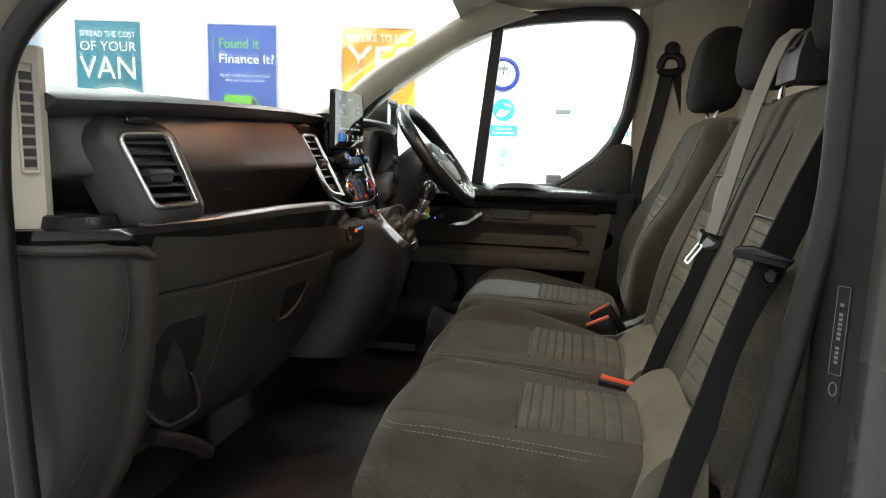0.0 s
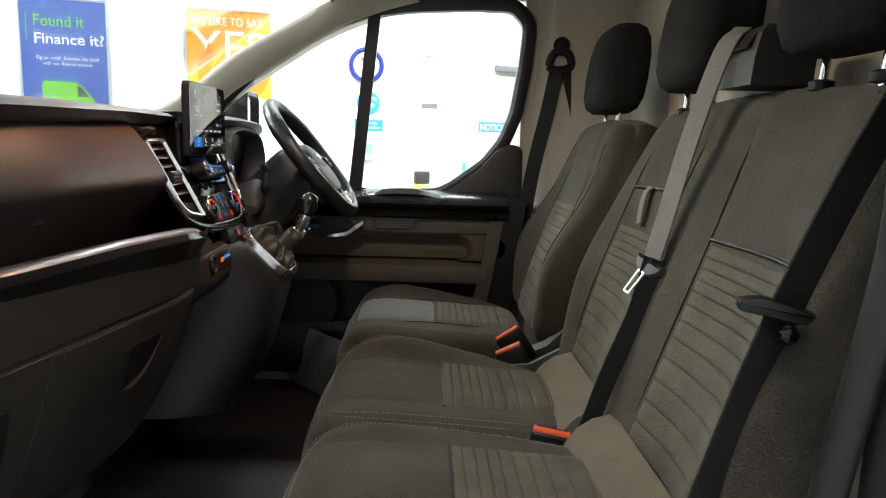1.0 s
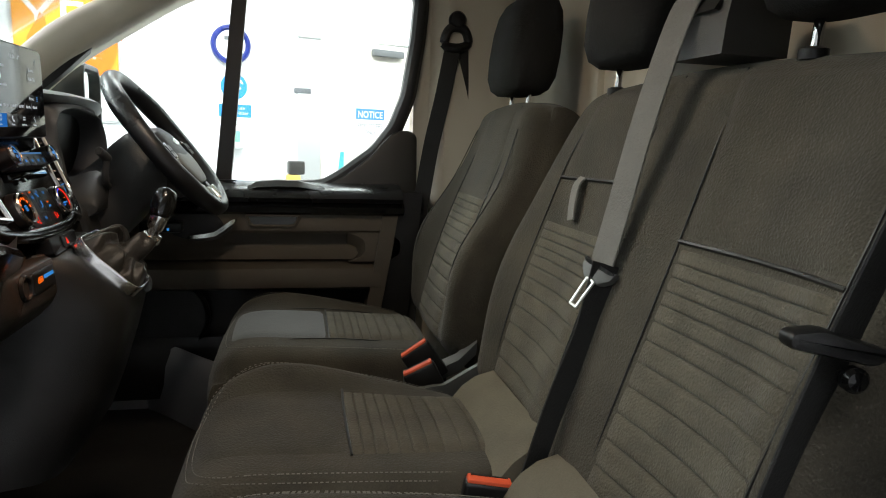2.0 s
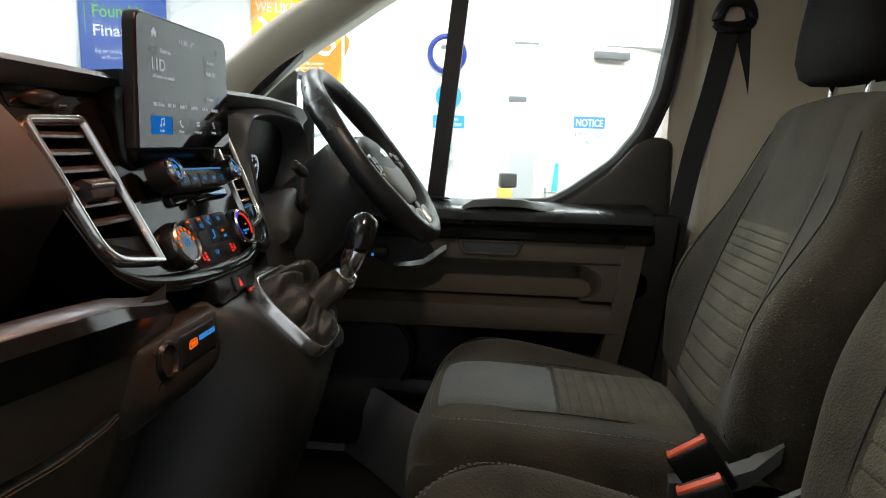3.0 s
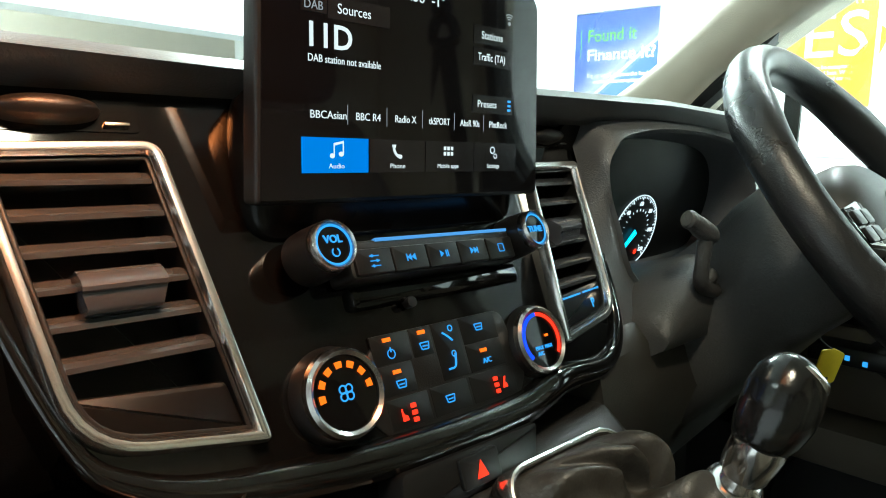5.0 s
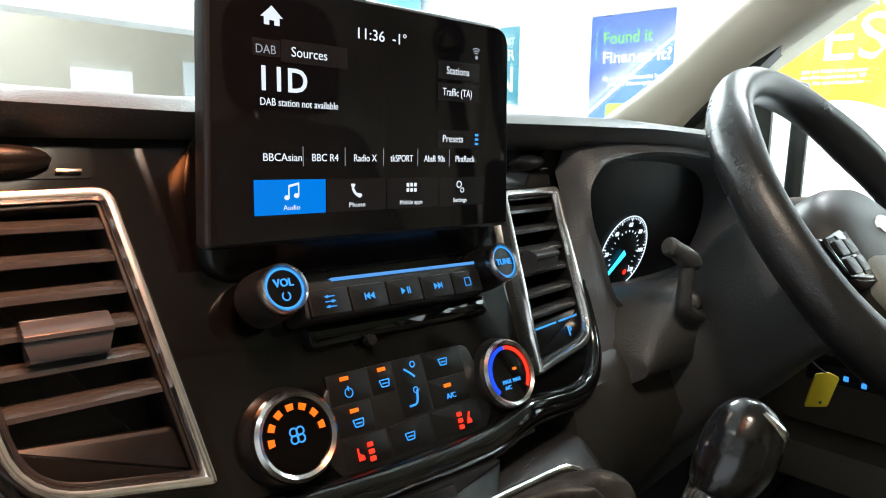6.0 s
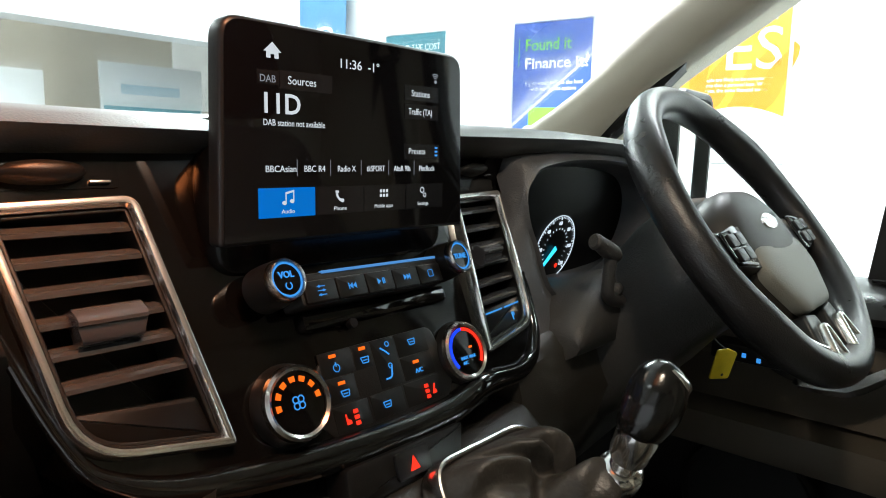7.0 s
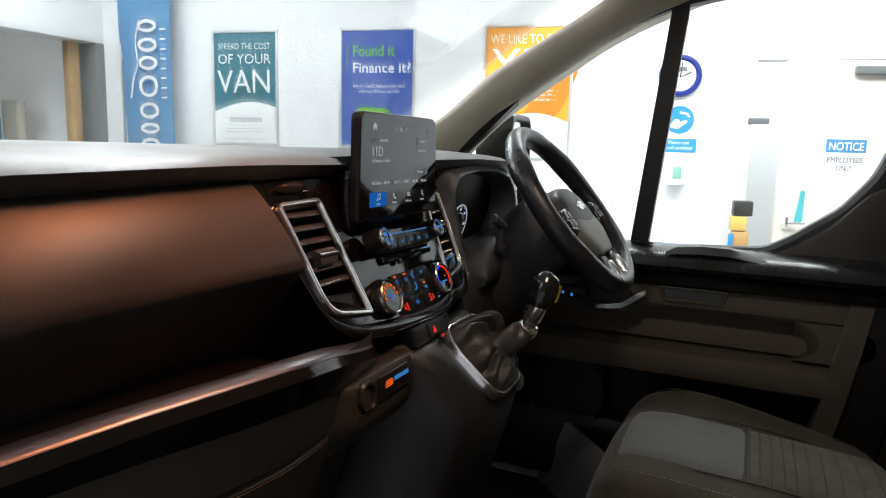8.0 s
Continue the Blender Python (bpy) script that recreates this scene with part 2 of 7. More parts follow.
def ringframe(outer, width, height, m=None, sink=0.0, bm=None):
    """A raised frame that follows an outline."""
    prof = [(0, -sink), (0, height * 0.5), (width * 0.22, height * 0.92), (width * 0.5, height), (width * 0.78, height * 0.92), (width, height * 0.5), (width, -sink)]
    loops = [[(u, v, h) for u, v in inset(outer, d)] for d, h in prof]
    loops.append(loops[0])
    b2 = loft(loops, caps=False)
    bmesh.ops.remove_doubles(b2, verts=b2.verts, dist=1e-6)
    if m is not None:
        b2.transform(m)
    return merge(bm, b2)


def inset(poly, d):
    n = len(poly)
    area = sum(poly[i][0] * poly[(i + 1) % n][1] - poly[(i + 1) % n][0] * poly[i][1] for i in range(n))
    s = 1 if area > 0 else -1
    out = []
    for i in range(n):
        p0, p1, p2 = Vector(poly[i - 1]), Vector(poly[i]), Vector(poly[(i + 1) % n])
        e1, e2 = (p1 - p0), (p2 - p1)
        if e1.length < 1e-9 or e2.length < 1e-9:
            out.append(tuple(p1))
            continue
        e1.normalize(), e2.normalize()
        n1, n2 = Vector((-e1.y, e1.x)) * s, Vector((-e2.y, e2.x)) * s
        k = n1 + n2
        k = k / max(0.35, k.length_squared / 2) if k.length > 1e-6 else n1
        out.append(tuple(p1 + k * d))
    return out


def fillet(poly, r, n=5):
    """Round the corners of a 2D outline. r: one radius, or one for each corner."""
    out = []
    c = len(poly)
    for i in range(c):
        p0, p1, p2 = Vector(poly[i - 1]), Vector(poly[i]), Vector(poly[(i + 1) % c])
        rr = r[i] if isinstance(r, (list, tuple)) else r
        rr = min(rr, 0.49 * (p0 - p1).length, 0.49 * (p2 - p1).length)
        a, b = p1 + (p0 - p1).normalized() * rr, p1 + (p2 - p1).normalized() * rr
        for k in range(n + 1):
            t = k / n
            out.append(tuple((1 - t) ** 2 * a + 2 * t * (1 - t) * p1 + t * t * b))
    return out


def rect(u0, u1, v0, v1, r=0.0, n=4):
    p = [(u0, v0), (u1, v0), (u1, v1), (u0, v1)]
    return fillet(p, r, n) if r > 0 else p


def circle(cu, cv, r, n=32, rv=None):
    rv = rv or r
    return [(cu + r * math.cos(2 * math.pi * i / n), cv + rv * math.sin(2 * math.pi * i / n)) for i in range(n)]


def smooth_path(pts, n=6, closed=False):
    """Catmull-Rom through points."""
    P = [Vector(p) for p in pts]
    out = []
    c = len(P)
    for i in range(c if closed else c - 1):
        a, b = P[i], P[(i + 1) % c]
        z = P[i - 1] if (closed or i > 0) else a * 2 - b
        d = P[(i + 2) % c] if (closed or i + 2 < c) else b * 2 - a
        for k in range(n):
            t = k / n
            out.append(0.5 * (2 * a + (b - z) * t + (2 * z - 5 * a + 4 * b - d) * t * t + (3 * a - z - 3 * b + d) * t ** 3))
    if not closed:
        out.append(P[-1])
    return out


def tube(pts, r, sides=10, closed=False, bm=None, flat=1.0, up=(0, 0, 1), smooth=5):
    """A round (or, with flat, oval) bar along a path; r: one radius or one for each given point."""
    rr = r if isinstance(r, (list, tuple)) else [r] * len(pts)
    path = smooth_path(pts, smooth, closed)
    m = len(path)
    radii = [rr[min(len(rr) - 1, int(i / smooth))] + (rr[(int(i / smooth) + 1) % len(rr) if closed else min(len(rr) - 1, int(i / smooth) + 1)] - rr[min(len(rr) - 1, int(i / smooth))]) * ((i % smooth) / smooth) for i in range(m)]
    up = Vector(up)
    loops = []
    for i, p in enumerate(path):
        a = path[(i + 1) % m] if (closed or i + 1 < m) else p
        b = path[i - 1] if (closed or i > 0) else p
        t = (a - b).normalized()
        s = t.cross(up)
        s = s.normalized() if s.length > 1e-4 else t.orthogonal().normalized()
        u = s.cross(t).normalized()
        loops.append([p + (s * math.cos(2 * math.pi * k / sides) + u * math.sin(2 * math.pi * k / sides) * flat) * radii[i] for k in range(sides)])
    if closed:
        loops.append(loops[0])
        b2 = loft(loops, caps=False)
        bmesh.ops.remove_doubles(b2, verts=b2.verts, dist=1e-7)
    else:
        b2 = loft(loops)
    return merge(bm, b2)


def lathe(prof, m=None, n=32, bm=None):
    """Turn (radius, height) points round the local z axis."""
    loops = [[(r * math.cos(2 * math.pi * k / n), r * math.sin(2 * math.pi * k / n), h) for k in range(n)] for r, h in prof]
    b2 = loft(loops)
    if m is not None:
        b2.transform(m)
    return merge(bm, b2)


def ribbon(pts, width, side, thick=0.0016, smooth=6, bm=None):
    """A strap along a path; side: direction of its width, one or one for each point."""
    path = smooth_path(pts, smooth)
    sides = [Vector(s) for s in (side if isinstance(side, list) else [side] * len(pts))]
    loops = []
    m = len(path)
    for i, p in enumerate(path):
        f = i / smooth
        j = min(int(f), len(sides) - 1)
        s = sides[j].lerp(sides[min(j + 1, len(sides) - 1)], f - int(f))
        t = (path[min(i + 1, m - 1)] - path[max(i - 1, 0)]).normalized()
        s = (s - t * s.dot(t)).normalized()
        n = t.cross(s)
        w = width / 2
        loops.append([p - s * w, p - s * w * 0.96 + n * thick, p + s * w * 0.96 + n * thick, p + s * w, p + s * w * 0.96 - n * thick, p - s * w * 0.96 - n * thick])
    return merge(bm, loft(loops))


def basis(origin, u, v):
    """A frame whose local x runs along u, y along v and z along their cross product."""
    u, v = Vector(u).normalized(), Vector(v).normalized()
    w = u.cross(v).normalized()
    v = w.cross(u)
    m = Matrix((u, v, w)).transposed().to_4x4()
    m.translation = Vector(origin)
    return m


def lettering(name, words, size, m, material, parent, label="", align="LEFT", width=None, bold=0.0, depth=0.0004):
    """Words in the built-in font on the local x-y plane of m, the size being the height of a capital."""
    lines = words.split("\n")
    if len(lines) > 1:
        longest = max(len(w) for w in lines)
        for i, w in enumerate(lines):
            lettering(name, w, size, m @ Matrix.Translation((0, -size * 1.5 * i, 0)), material, parent, label, align, width and width * len(w) / longest, bold, depth)
        return None
    cu = bpy.data.curves.new(name, "FONT")
    cu.body, cu.size, cu.align_x, cu.extrude, cu.offset = words, size / 0.69, align, depth, bold
    cu.resolution_u = 3
    tmp = bpy.data.objects.new(name, cu)
    scene.collection.objects.link(tmp)
    bpy.context.view_layer.update()
    me = bpy.data.meshes.new_from_object(tmp.evaluated_get(bpy.context.evaluated_depsgraph_get()))
    bpy.data.objects.remove(tmp)
    bpy.data.curves.remove(cu)
    bm = bmesh.new()
    bm.from_mesh(me)
    bpy.data.meshes.remove(me)
    if width:
        xs = [v.co.x for v in bm.verts]
        k = width / (max(xs) - min(xs))
        for v in bm.verts:
            v.co.x *= k
    bm.transform(m)
    return part(name, bm, material, parent, label)


def shift(m, u, v, w=0.0):
    return m @ Matrix.Translation((u, v, w))


# ---- showroom ----
WALLM = basis((-3.61, 3.29, 0), (0.98, 0.196, 0), (0, 0, 1))


def on_wall(s, z, w=0.0):
    return shift(WALLM, s, z, w)


def wall_box(s0, s1, z0, z1, w0, w1, bevel=0.0, bm=None):
    return box(s0, s1, z0, z1, w0, w1, bevel, WALLM, bm=bm)


plain("ground", box(-7, 8, -6, 7, -0.1, 0), CEMENT, "grey tiled showroom floor, swept clean")
plain("ceiling", box(-7, 8, -6, 7, 3.4, 3.5), CEIL, "white showroom ceiling with tube lights")
bm = wall_box(-1.1, 3.135, 0, 3.4, -0.15, 0)
plain("wall_poster", bm, WALL, "white painted showroom wall hung with framed posters")
bm = wall_box(3.135, 4.01, 0, 3.4, -0.17, -0.02)
bm = wall_box(5.24, 9.5, 0, 3.4, -0.17, -0.02, bm=bm)
bm = wall_box(4.01, 5.24, 2.05, 3.4, -0.17, -0.02, bm=bm)
plain("wall_doorway", bm, WALL, "white painted wall with a doorway in it")
bm = wall_box(3.1, 3.15, 0, 3.4, 0, 0.035, 0.006)
plain("wall_corner_trim", bm, WHITE, "white corner trim strip on the wall", kind="structure")
# the room behind the doorway
bm = wall_box(3.6, 6.2, 0, 2.7, -1.6, -1.5)
bm = wall_box(3.6, 3.7, 0, 2.7, -1.5, -0.17, bm=bm)
bm = wall_box(6.1, 6.2, 0, 2.7, -1.5, -0.17, bm=bm)
bm = wall_box(3.6, 6.2, 2.6, 2.7, -1.5, -0.17, bm=bm)
plain("wall_back_room", bm, WALL, "white walls of the small room behind the doorway")
lamp("back_room_lamp", tuple(on_wall(4.6, 2.55, -0.8).translation), tuple(on_wall(4.6, 0, -0.8).translation), 1.2, 0.3, 35, (0.95, 0.98, 1.0))
# side wall ahead of the van: a white header over a wide opening, a beige room behind it
bm = box(-4.85, -4.6, -6, 3.15, 2.2, 3.4)
plain("wall_header", bm, WALL, "white header beam above the wide opening")
bm = box(-4.85, -4.6, 3.02, 3.22, 0, 2.2, 0.006)
plain("post_dark", bm, GREYPOST, "dark grey painted post at the end of the opening")
bm = box(-6.2, -6.1, -6, 5, 0, 3.4)
plain("wall_beige_room", bm, BEIGE, "beige board wall behind the wide opening")
bm = box(-4.80, -4.72, 2.86, 2.95, 0, 2.2, 0.004)
plain("trim_brown_post", bm, surface("ochre_wood", (0.40, 0.24, 0.10), 0.5, vary=0.2, vary_scale=10), "brown wooden post of a partition")
bm = wall_box(-2.6, -1.1, 0, 3.4, -0.15, 0)
plain("wall_corner", bm, WALL, "white wall beyond the corner of the opening")
bm = box(-7, 8, -6.1, -6, 0, 3.4)
plain("wall_back", bm, WALL, "white wall on the passenger side of the showroom")
bm = box(7.9, 8, -6, 7, 0, 3.4)
plain("wall_rear", bm, WALL, "white wall behind the van")
for tx, ty, watts in TUBES:
    tl = thing("ceiling_light", "long white tube light fitting on the ceiling", "ceiling light", (tx, ty, 3.4), "showroom tube lights")
    part("housing", box(tx - 1.25, tx + 1.25, ty - 0.18, ty + 0.18, 3.34, 3.4, 0.01), WHITE, tl)
    part("tube", box(tx - 1.2, tx + 1.2, ty - 0.14, ty + 0.14, 3.30, 3.34, 0.008), TUBEGLOW, tl, "glowing white diffuser")


def poster(name, label, s0, s1, z0, z1):
    p = thing(name, label, "poster", on_wall((s0 + s1) / 2, z0).translation, "framed finance posters")
    part("frame", ringframe(rect(s0, s1, z0, z1), 0.022, 0.014, WALLM), ALU, p, "thin silver snap frame")
    return p


def print_slab(name, outline, w, material, parent, label=""):
    return part(name, slab(outline, 0.0012, shift(WALLM, 0, 0, w)), material, parent, label)


def bars(name, rows, w, material, parent, label=""):
    bm = None
    for s0, s1, z, h in rows:
        bm = box(s0, s1, z - h / 2, z + h / 2, w, w + 0.0008, 0, WALLM, bm=bm)
    return part(name, bm, material, parent, label)


def hill(s0, s1, zb, za, zc, n=14):
    """An outline with a domed top edge."""
    return [(s0, zb), (s1, zb)] + [(s1 + (s0 - s1) * k / n, za + (zc - za) * math.sin(math.pi * (0.15 + 0.85 * k / n)) ) for k in range(n + 1)]


# teal poster
p = poster("poster", "teal poster with white words about spreading a van's cost", -0.005, 0.575, 1.40, 2.29)
print_slab("sheet", rect(0.012, 0.558, 1.417, 2.273), 0.001, TEAL, p, "teal printed sheet")
lettering("caption", "SPREAD THE COST", 0.047, on_wall(0.28, 2.145, 0.0035), PRINTWHITE, p, align="CENTER", width=0.455)
lettering("caption", "OF YOUR", 0.074, on_wall(0.28, 2.035, 0.0035), PRINTWHITE, p, align="CENTER", width=0.46)
lettering("caption", "VAN", 0.175, on_wall(0.28, 1.812, 0.0035), PRINTWHITE, p, align="CENTER", width=0.46)
print_slab("van_picture", hill(0.012, 0.558, 1.417, 1.66, 1.74), 0.0035, PRINTWHITE, p, "white rounded van front")
bars("small_print", [(0.15, 0.43, 1.60, 0.035), (0.10, 0.48, 1.53, 0.006), (0.12, 0.46, 1.505, 0.006), (0.1, 0.48, 1.45, 0.006)], 0.006, PALEGREY, p, "grey unreadable print")
for k in range(3):
    print_slab("crease_shade", [(0.16 + 0.1 * k, 1.75), (0.22 + 0.1 * k, 1.75), (0.4 + 0.06 * k, 1.95), (0.37 + 0.06 * k, 1.95)], 0.0024, surface("teal_dark_print", (0.006, 0.11, 0.135), 0.4), p)
# blue poster
p = poster("poster", "blue poster with green and white words about van finance", 1.085, 1.69, 1.40, 2.29)
print_slab("sheet", rect(1.102, 1.673, 1.417, 2.273), 0.001, BLUE, p, "blue printed sheet")
bars("green_rule", [(1.145, 1.150, 2.075, 0.19)], 0.0035, LIME, p, "thin green upright rule")
lettering("caption", "Found it", 0.078, on_wall(1.19, 2.085, 0.0035), LIME, p, "bold green words", width=0.33, bold=0.0015)
lettering("caption", "Finance it?", 0.072, on_wall(1.19, 1.965, 0.0035), PRINTWHITE, p, "bold white words", width=0.455, bold=0.0015)
lettering("caption", "Big or small, balance the load\nwith our finance options", 0.026, on_wall(1.405, 1.855, 0.0035), PRINTWHITE, p, align="CENTER", width=0.41)
print_slab("van_picture", fillet([(1.23, 1.46), (1.60, 1.46), (1.60, 1.53), (1.55, 1.60), (1.47, 1.70), (1.25, 1.705), (1.23, 1.69)], 0.02), 0.0035, LIME, p, "green van")
print_slab("van_window", fillet([(1.46, 1.60), (1.54, 1.60), (1.48, 1.675), (1.46, 1.675)], 0.008), 0.005, DARKINK, p)
print_slab("van_picture", fillet([(1.19, 1.417), (1.46, 1.417), (1.46, 1.49), (1.40, 1.52), (1.36, 1.58), (1.21, 1.58), (1.19, 1.56)], 0.02), 0.006, PRINTWHITE, p, "small white van")
print_slab("van_window", fillet([(1.33, 1.51), (1.39, 1.51), (1.355, 1.56), (1.33, 1.56)], 0.006), 0.0075, DARKINK, p)
# orange poster
p = poster("poster", "orange poster with large white words saying yes", 2.195, 2.84, 1.35, 2.295)
print_slab("sheet", rect(2.212, 2.823, 1.367, 2.278), 0.001, AMBER, p, "orange printed sheet")
for k, (a, b, c) in enumerate(((2.30, 2.50, 0.10), (2.45, 2.72, 0.12), (2.6, 2.823, 0.08), (2.25, 2.35, 0.07))):
    o = [(a + (b - a) * t / 8 + 0.02 * math.sin(t), 1.62 + 0.42 * t / 8 + c * 0.0) for t in range(9)]
    print_slab("swirl", o + [(u + 0.03 + c * math.sin(math.pi * i / 8), z - 0.03) for i, (u, z) in reversed(list(enumerate(o)))], 0.0026 + 0.0002 * k, DEEPORANGE, p)
lettering("caption", "WE LIKE TO SAY", 0.062, on_wall(2.245, 2.165, 0.0038), PRINTWHITE, p, width=0.52)
lettering("caption", "YES", 0.235, on_wall(2.255, 1.895, 0.0038), PRINTWHITE, p, "very large white word", width=0.53)
lettering("caption", "More people are likely to be accepted for\nvan finance than a personal loan. When\nwe say yes, the same financial terms.", 0.021, on_wall(2.52, 1.83, 0.0038), PRINTWHITE, p, align="CENTER", width=0.46)
print_slab("van_picture", hill(2.212, 2.823, 1.367, 1.56, 1.68), 0.0036, PRINTWHITE, p, "white rounded van front")
bars("small_print", [(2.38, 2.66, 1.54, 0.035), (2.32, 2.7, 1.47, 0.006), (2.3, 2.72, 1.44, 0.006)], 0.0062, PALEGREY, p, "grey unreadable print")

# wall clock
CLK = on_wall(3.553, 1.94, -0.02)
c = thing("wall_clock", "round wall clock with a navy rim and white face", "clock", CLK.translation)
part("face", lathe([(0.001, 0.02), (0.105, 0.02), (0.105, 0.0)], CLK), PRINTWHITE, c, "white clock face")
part("rim", lathe([(0.100, 0.0), (0.135, 0.0), (0.140, 0.018), (0.132, 0.034), (0.116, 0.036), (0.106, 0.026), (0.100, 0.018)], CLK, 48), NAVY, c, "navy blue plastic rim")
part("date_window", slab(rect(-0.045, 0.04, 0.03, 0.058, 0.004), 0.003, shift(CLK, 0, 0, 0.02)), GREYINK, c)
part("hour_hand", slab([(-0.004, -0.01), (0.004, -0.01), (0.07, 0.02), (0.066, 0.028)], 0.002, shift(CLK, 0, 0, 0.023)), DARKINK, c)
part("minute_hand", slab([(-0.005, -0.01), (0.004, -0.012), (0.012, 0.09), (0.006, 0.09)], 0.002, shift(CLK, 0, 0, 0.026)), DARKINK, c)
part("clock_boss", slab(circle(0, 0, 0.006, 12), 0.004, shift(CLK, 0, 0, 0.026)), DARKINK, c)
# hand-washing sign
sg = thing("wall_sign", "white sheet with a round blue hand-sanitiser sign", "sign", on_wall(3.57, 1.42).translation)
part("sheet", slab(rect(3.455, 3.70, 1.41, 1.775), 0.0015, on_wall(0, 0, -0.02)), PRINTWHITE, sg)
part("disc", slab(circle(3.572, 1.648, 0.094), 0.0012, on_wall(0, 0, -0.018)), SIGNBLUE, sg, "round blue disc")
part("hand_shape", slab(fillet([(3.505, 1.60), (3.56, 1.585), (3.625, 1.635), (3.615, 1.65), (3.575, 1.632), (3.57, 1.65), (3.54, 1.655), (3.52, 1.625)], 0.008), 0.001, on_wall(0, 0, -0.0165)), PRINTWHITE, sg)
part("drop_shape", slab(fillet([(3.57, 1.705), (3.625, 1.695), (3.64, 1.665), (3.625, 1.67), (3.61, 1.685), (3.57, 1.688)], 0.006), 0.001, on_wall(0, 0, -0.0165)), PRINTWHITE, sg)
part("blue_label", slab(rect(3.463, 3.692, 1.428, 1.52), 0.0012, on_wall(0, 0, -0.018)), SIGNBLUE, sg, "blue label with white words")
lettering("caption", "Please use\nhand sanitizer", 0.024, on_wall(3.577, 1.484, -0.0165), PRINTWHITE, sg, align="CENTER", width=0.19)
# sanitiser dispenser
d = thing("soap_dispenser", "white wall-mounted sanitiser dispenser with a green window", "dispenser", on_wall(3.57, 1.2).translation)
part("body", box(3.515, 3.628, 1.20, 1.36, -0.02, 0.07, 0.016, WALLM, 3), WHITE, d)
part("window", box(3.545, 3.60, 1.25, 1.33, 0.068, 0.0735, 0.002, WALLM), surface("green_window", (0.25, 0.55, 0.45), 0.3), d, "pale green level window")
part("pump", box(3.55, 3.594, 1.36, 1.40, -0.02, 0.04, 0.008, WALLM), WHITE, d)
# small printed plates under the window line
for s in (3.17, 3.47):
    pl = thing("small_notice", "small white card with grey print on the wall", "notice", on_wall(s, 0.8).translation, "small wall cards")
    part("card", slab(rect(s - 0.06, s + 0.06, 0.80, 0.90), 0.0015, on_wall(0, 0, 0.0005 if s < 3.2 else -0.0195)), PRINTWHITE, pl)
    part("print", box(s - 0.045, s + 0.045, 0.865, 0.872, 0.002, 0.003, 0, on_wall(0, 0, 0.0 if s < 3.2 else -0.02), bm=box(s - 0.045, s + 0.045, 0.84, 0.846, 0.002, 0.003, 0, on_wall(0, 0, 0.0 if s < 3.2 else -0.02))), PALEGREY, pl)
# doorway frame and open door leaf
fr = wall_box(3.96, 4.03, 0, 2.12, -0.03, 0.015, 0.005)
fr = wall_box(5.2, 5.27, 0, 2.12, -0.03, 0.015, 0.005, bm=fr)
fr = wall_box(4.03, 5.2, 2.04, 2.12, -0.03, 0.015, 0.005, bm=fr)
plain("door_frame", fr, WHITE, "white painted door frame around the doorway")
leaf = thing("door_1", "cream painted door standing ajar in the doorway", "door", on_wall(5.2, 0).translation, kind="structure")
LEAF = on_wall(5.2, 0, -0.05) @ Matrix.Rotation(radians(10), 4, "Y")
part("leaf", box(-1.02, 0, 0.01, 2.03, -0.045, 0, 0.004, LEAF), DOORLEAF, leaf)
part("handle", box(-0.97, -0.84, 0.98, 1.0, 0.03, 0.045, 0.006, LEAF, bm=box(-0.97, -0.95, 0.95, 1.03, 0, 0.045, 0.004, LEAF)), CHROME, leaf, "metal lever handle")
part("closer", box(-0.62, -0.35, 1.94, 1.99, 0, 0.05, 0.006, LEAF), GREYPOST, leaf, "grey door closer box")
nt_ = thing("notice_sign", "white notice sheet with a blue heading taped to the door", "notice", (LEAF @ Vector((-0.6, 1.3, 0))))
part("sheet", slab(rect(-0.775, -0.47, 1.275, 1.55, 0.006), 0.001, LEAF), PRINTWHITE, nt_, "laminated white sheet")
part("heading", slab(rect(-0.745, -0.495, 1.452, 1.535), 0.001, shift(LEAF, 0, 0, 0.0012)), NOTICEBLUE, nt_, "blue heading bar")
lettering("caption", "NOTICE", 0.05, shift(LEAF, -0.62, 1.467, 0.0026), PRINTWHITE, nt_, align="CENTER", width=0.215, bold=0.001)
lettering("caption", "EMPLOYEES\nONLY", 0.034, shift(LEAF, -0.62, 1.388, 0.0016), DARKINK, nt_, align="CENTER", width=0.22)
sl = thing("wall_plate", "small grey plate on the door edge", "plate", on_wall(4.06, 1.63).translation)
part("plate", wall_box(4.0, 4.13, 1.625, 1.665, 0.016, 0.024, 0.003), GREYINK, sl)
pv = thing("small_picture", "small white card with a teal corner on the door", "card", LEAF @ Vector((-0.9, 1.0, 0)))
part("card", slab(rect(-1.0, -0.83, 0.98, 1.22), 0.0014, shift(LEAF, 0, 0, 0.001)), PRINTWHITE, pv)
part("teal_print", slab([(-0.90, 0.99), (-0.845, 0.99), (-0.845, 1.20), (-0.875, 1.20)], 0.001, shift(LEAF, 0, 0, 0.003)), surface("teal_card", (0.08, 0.45, 0.5), 0.4), pv)
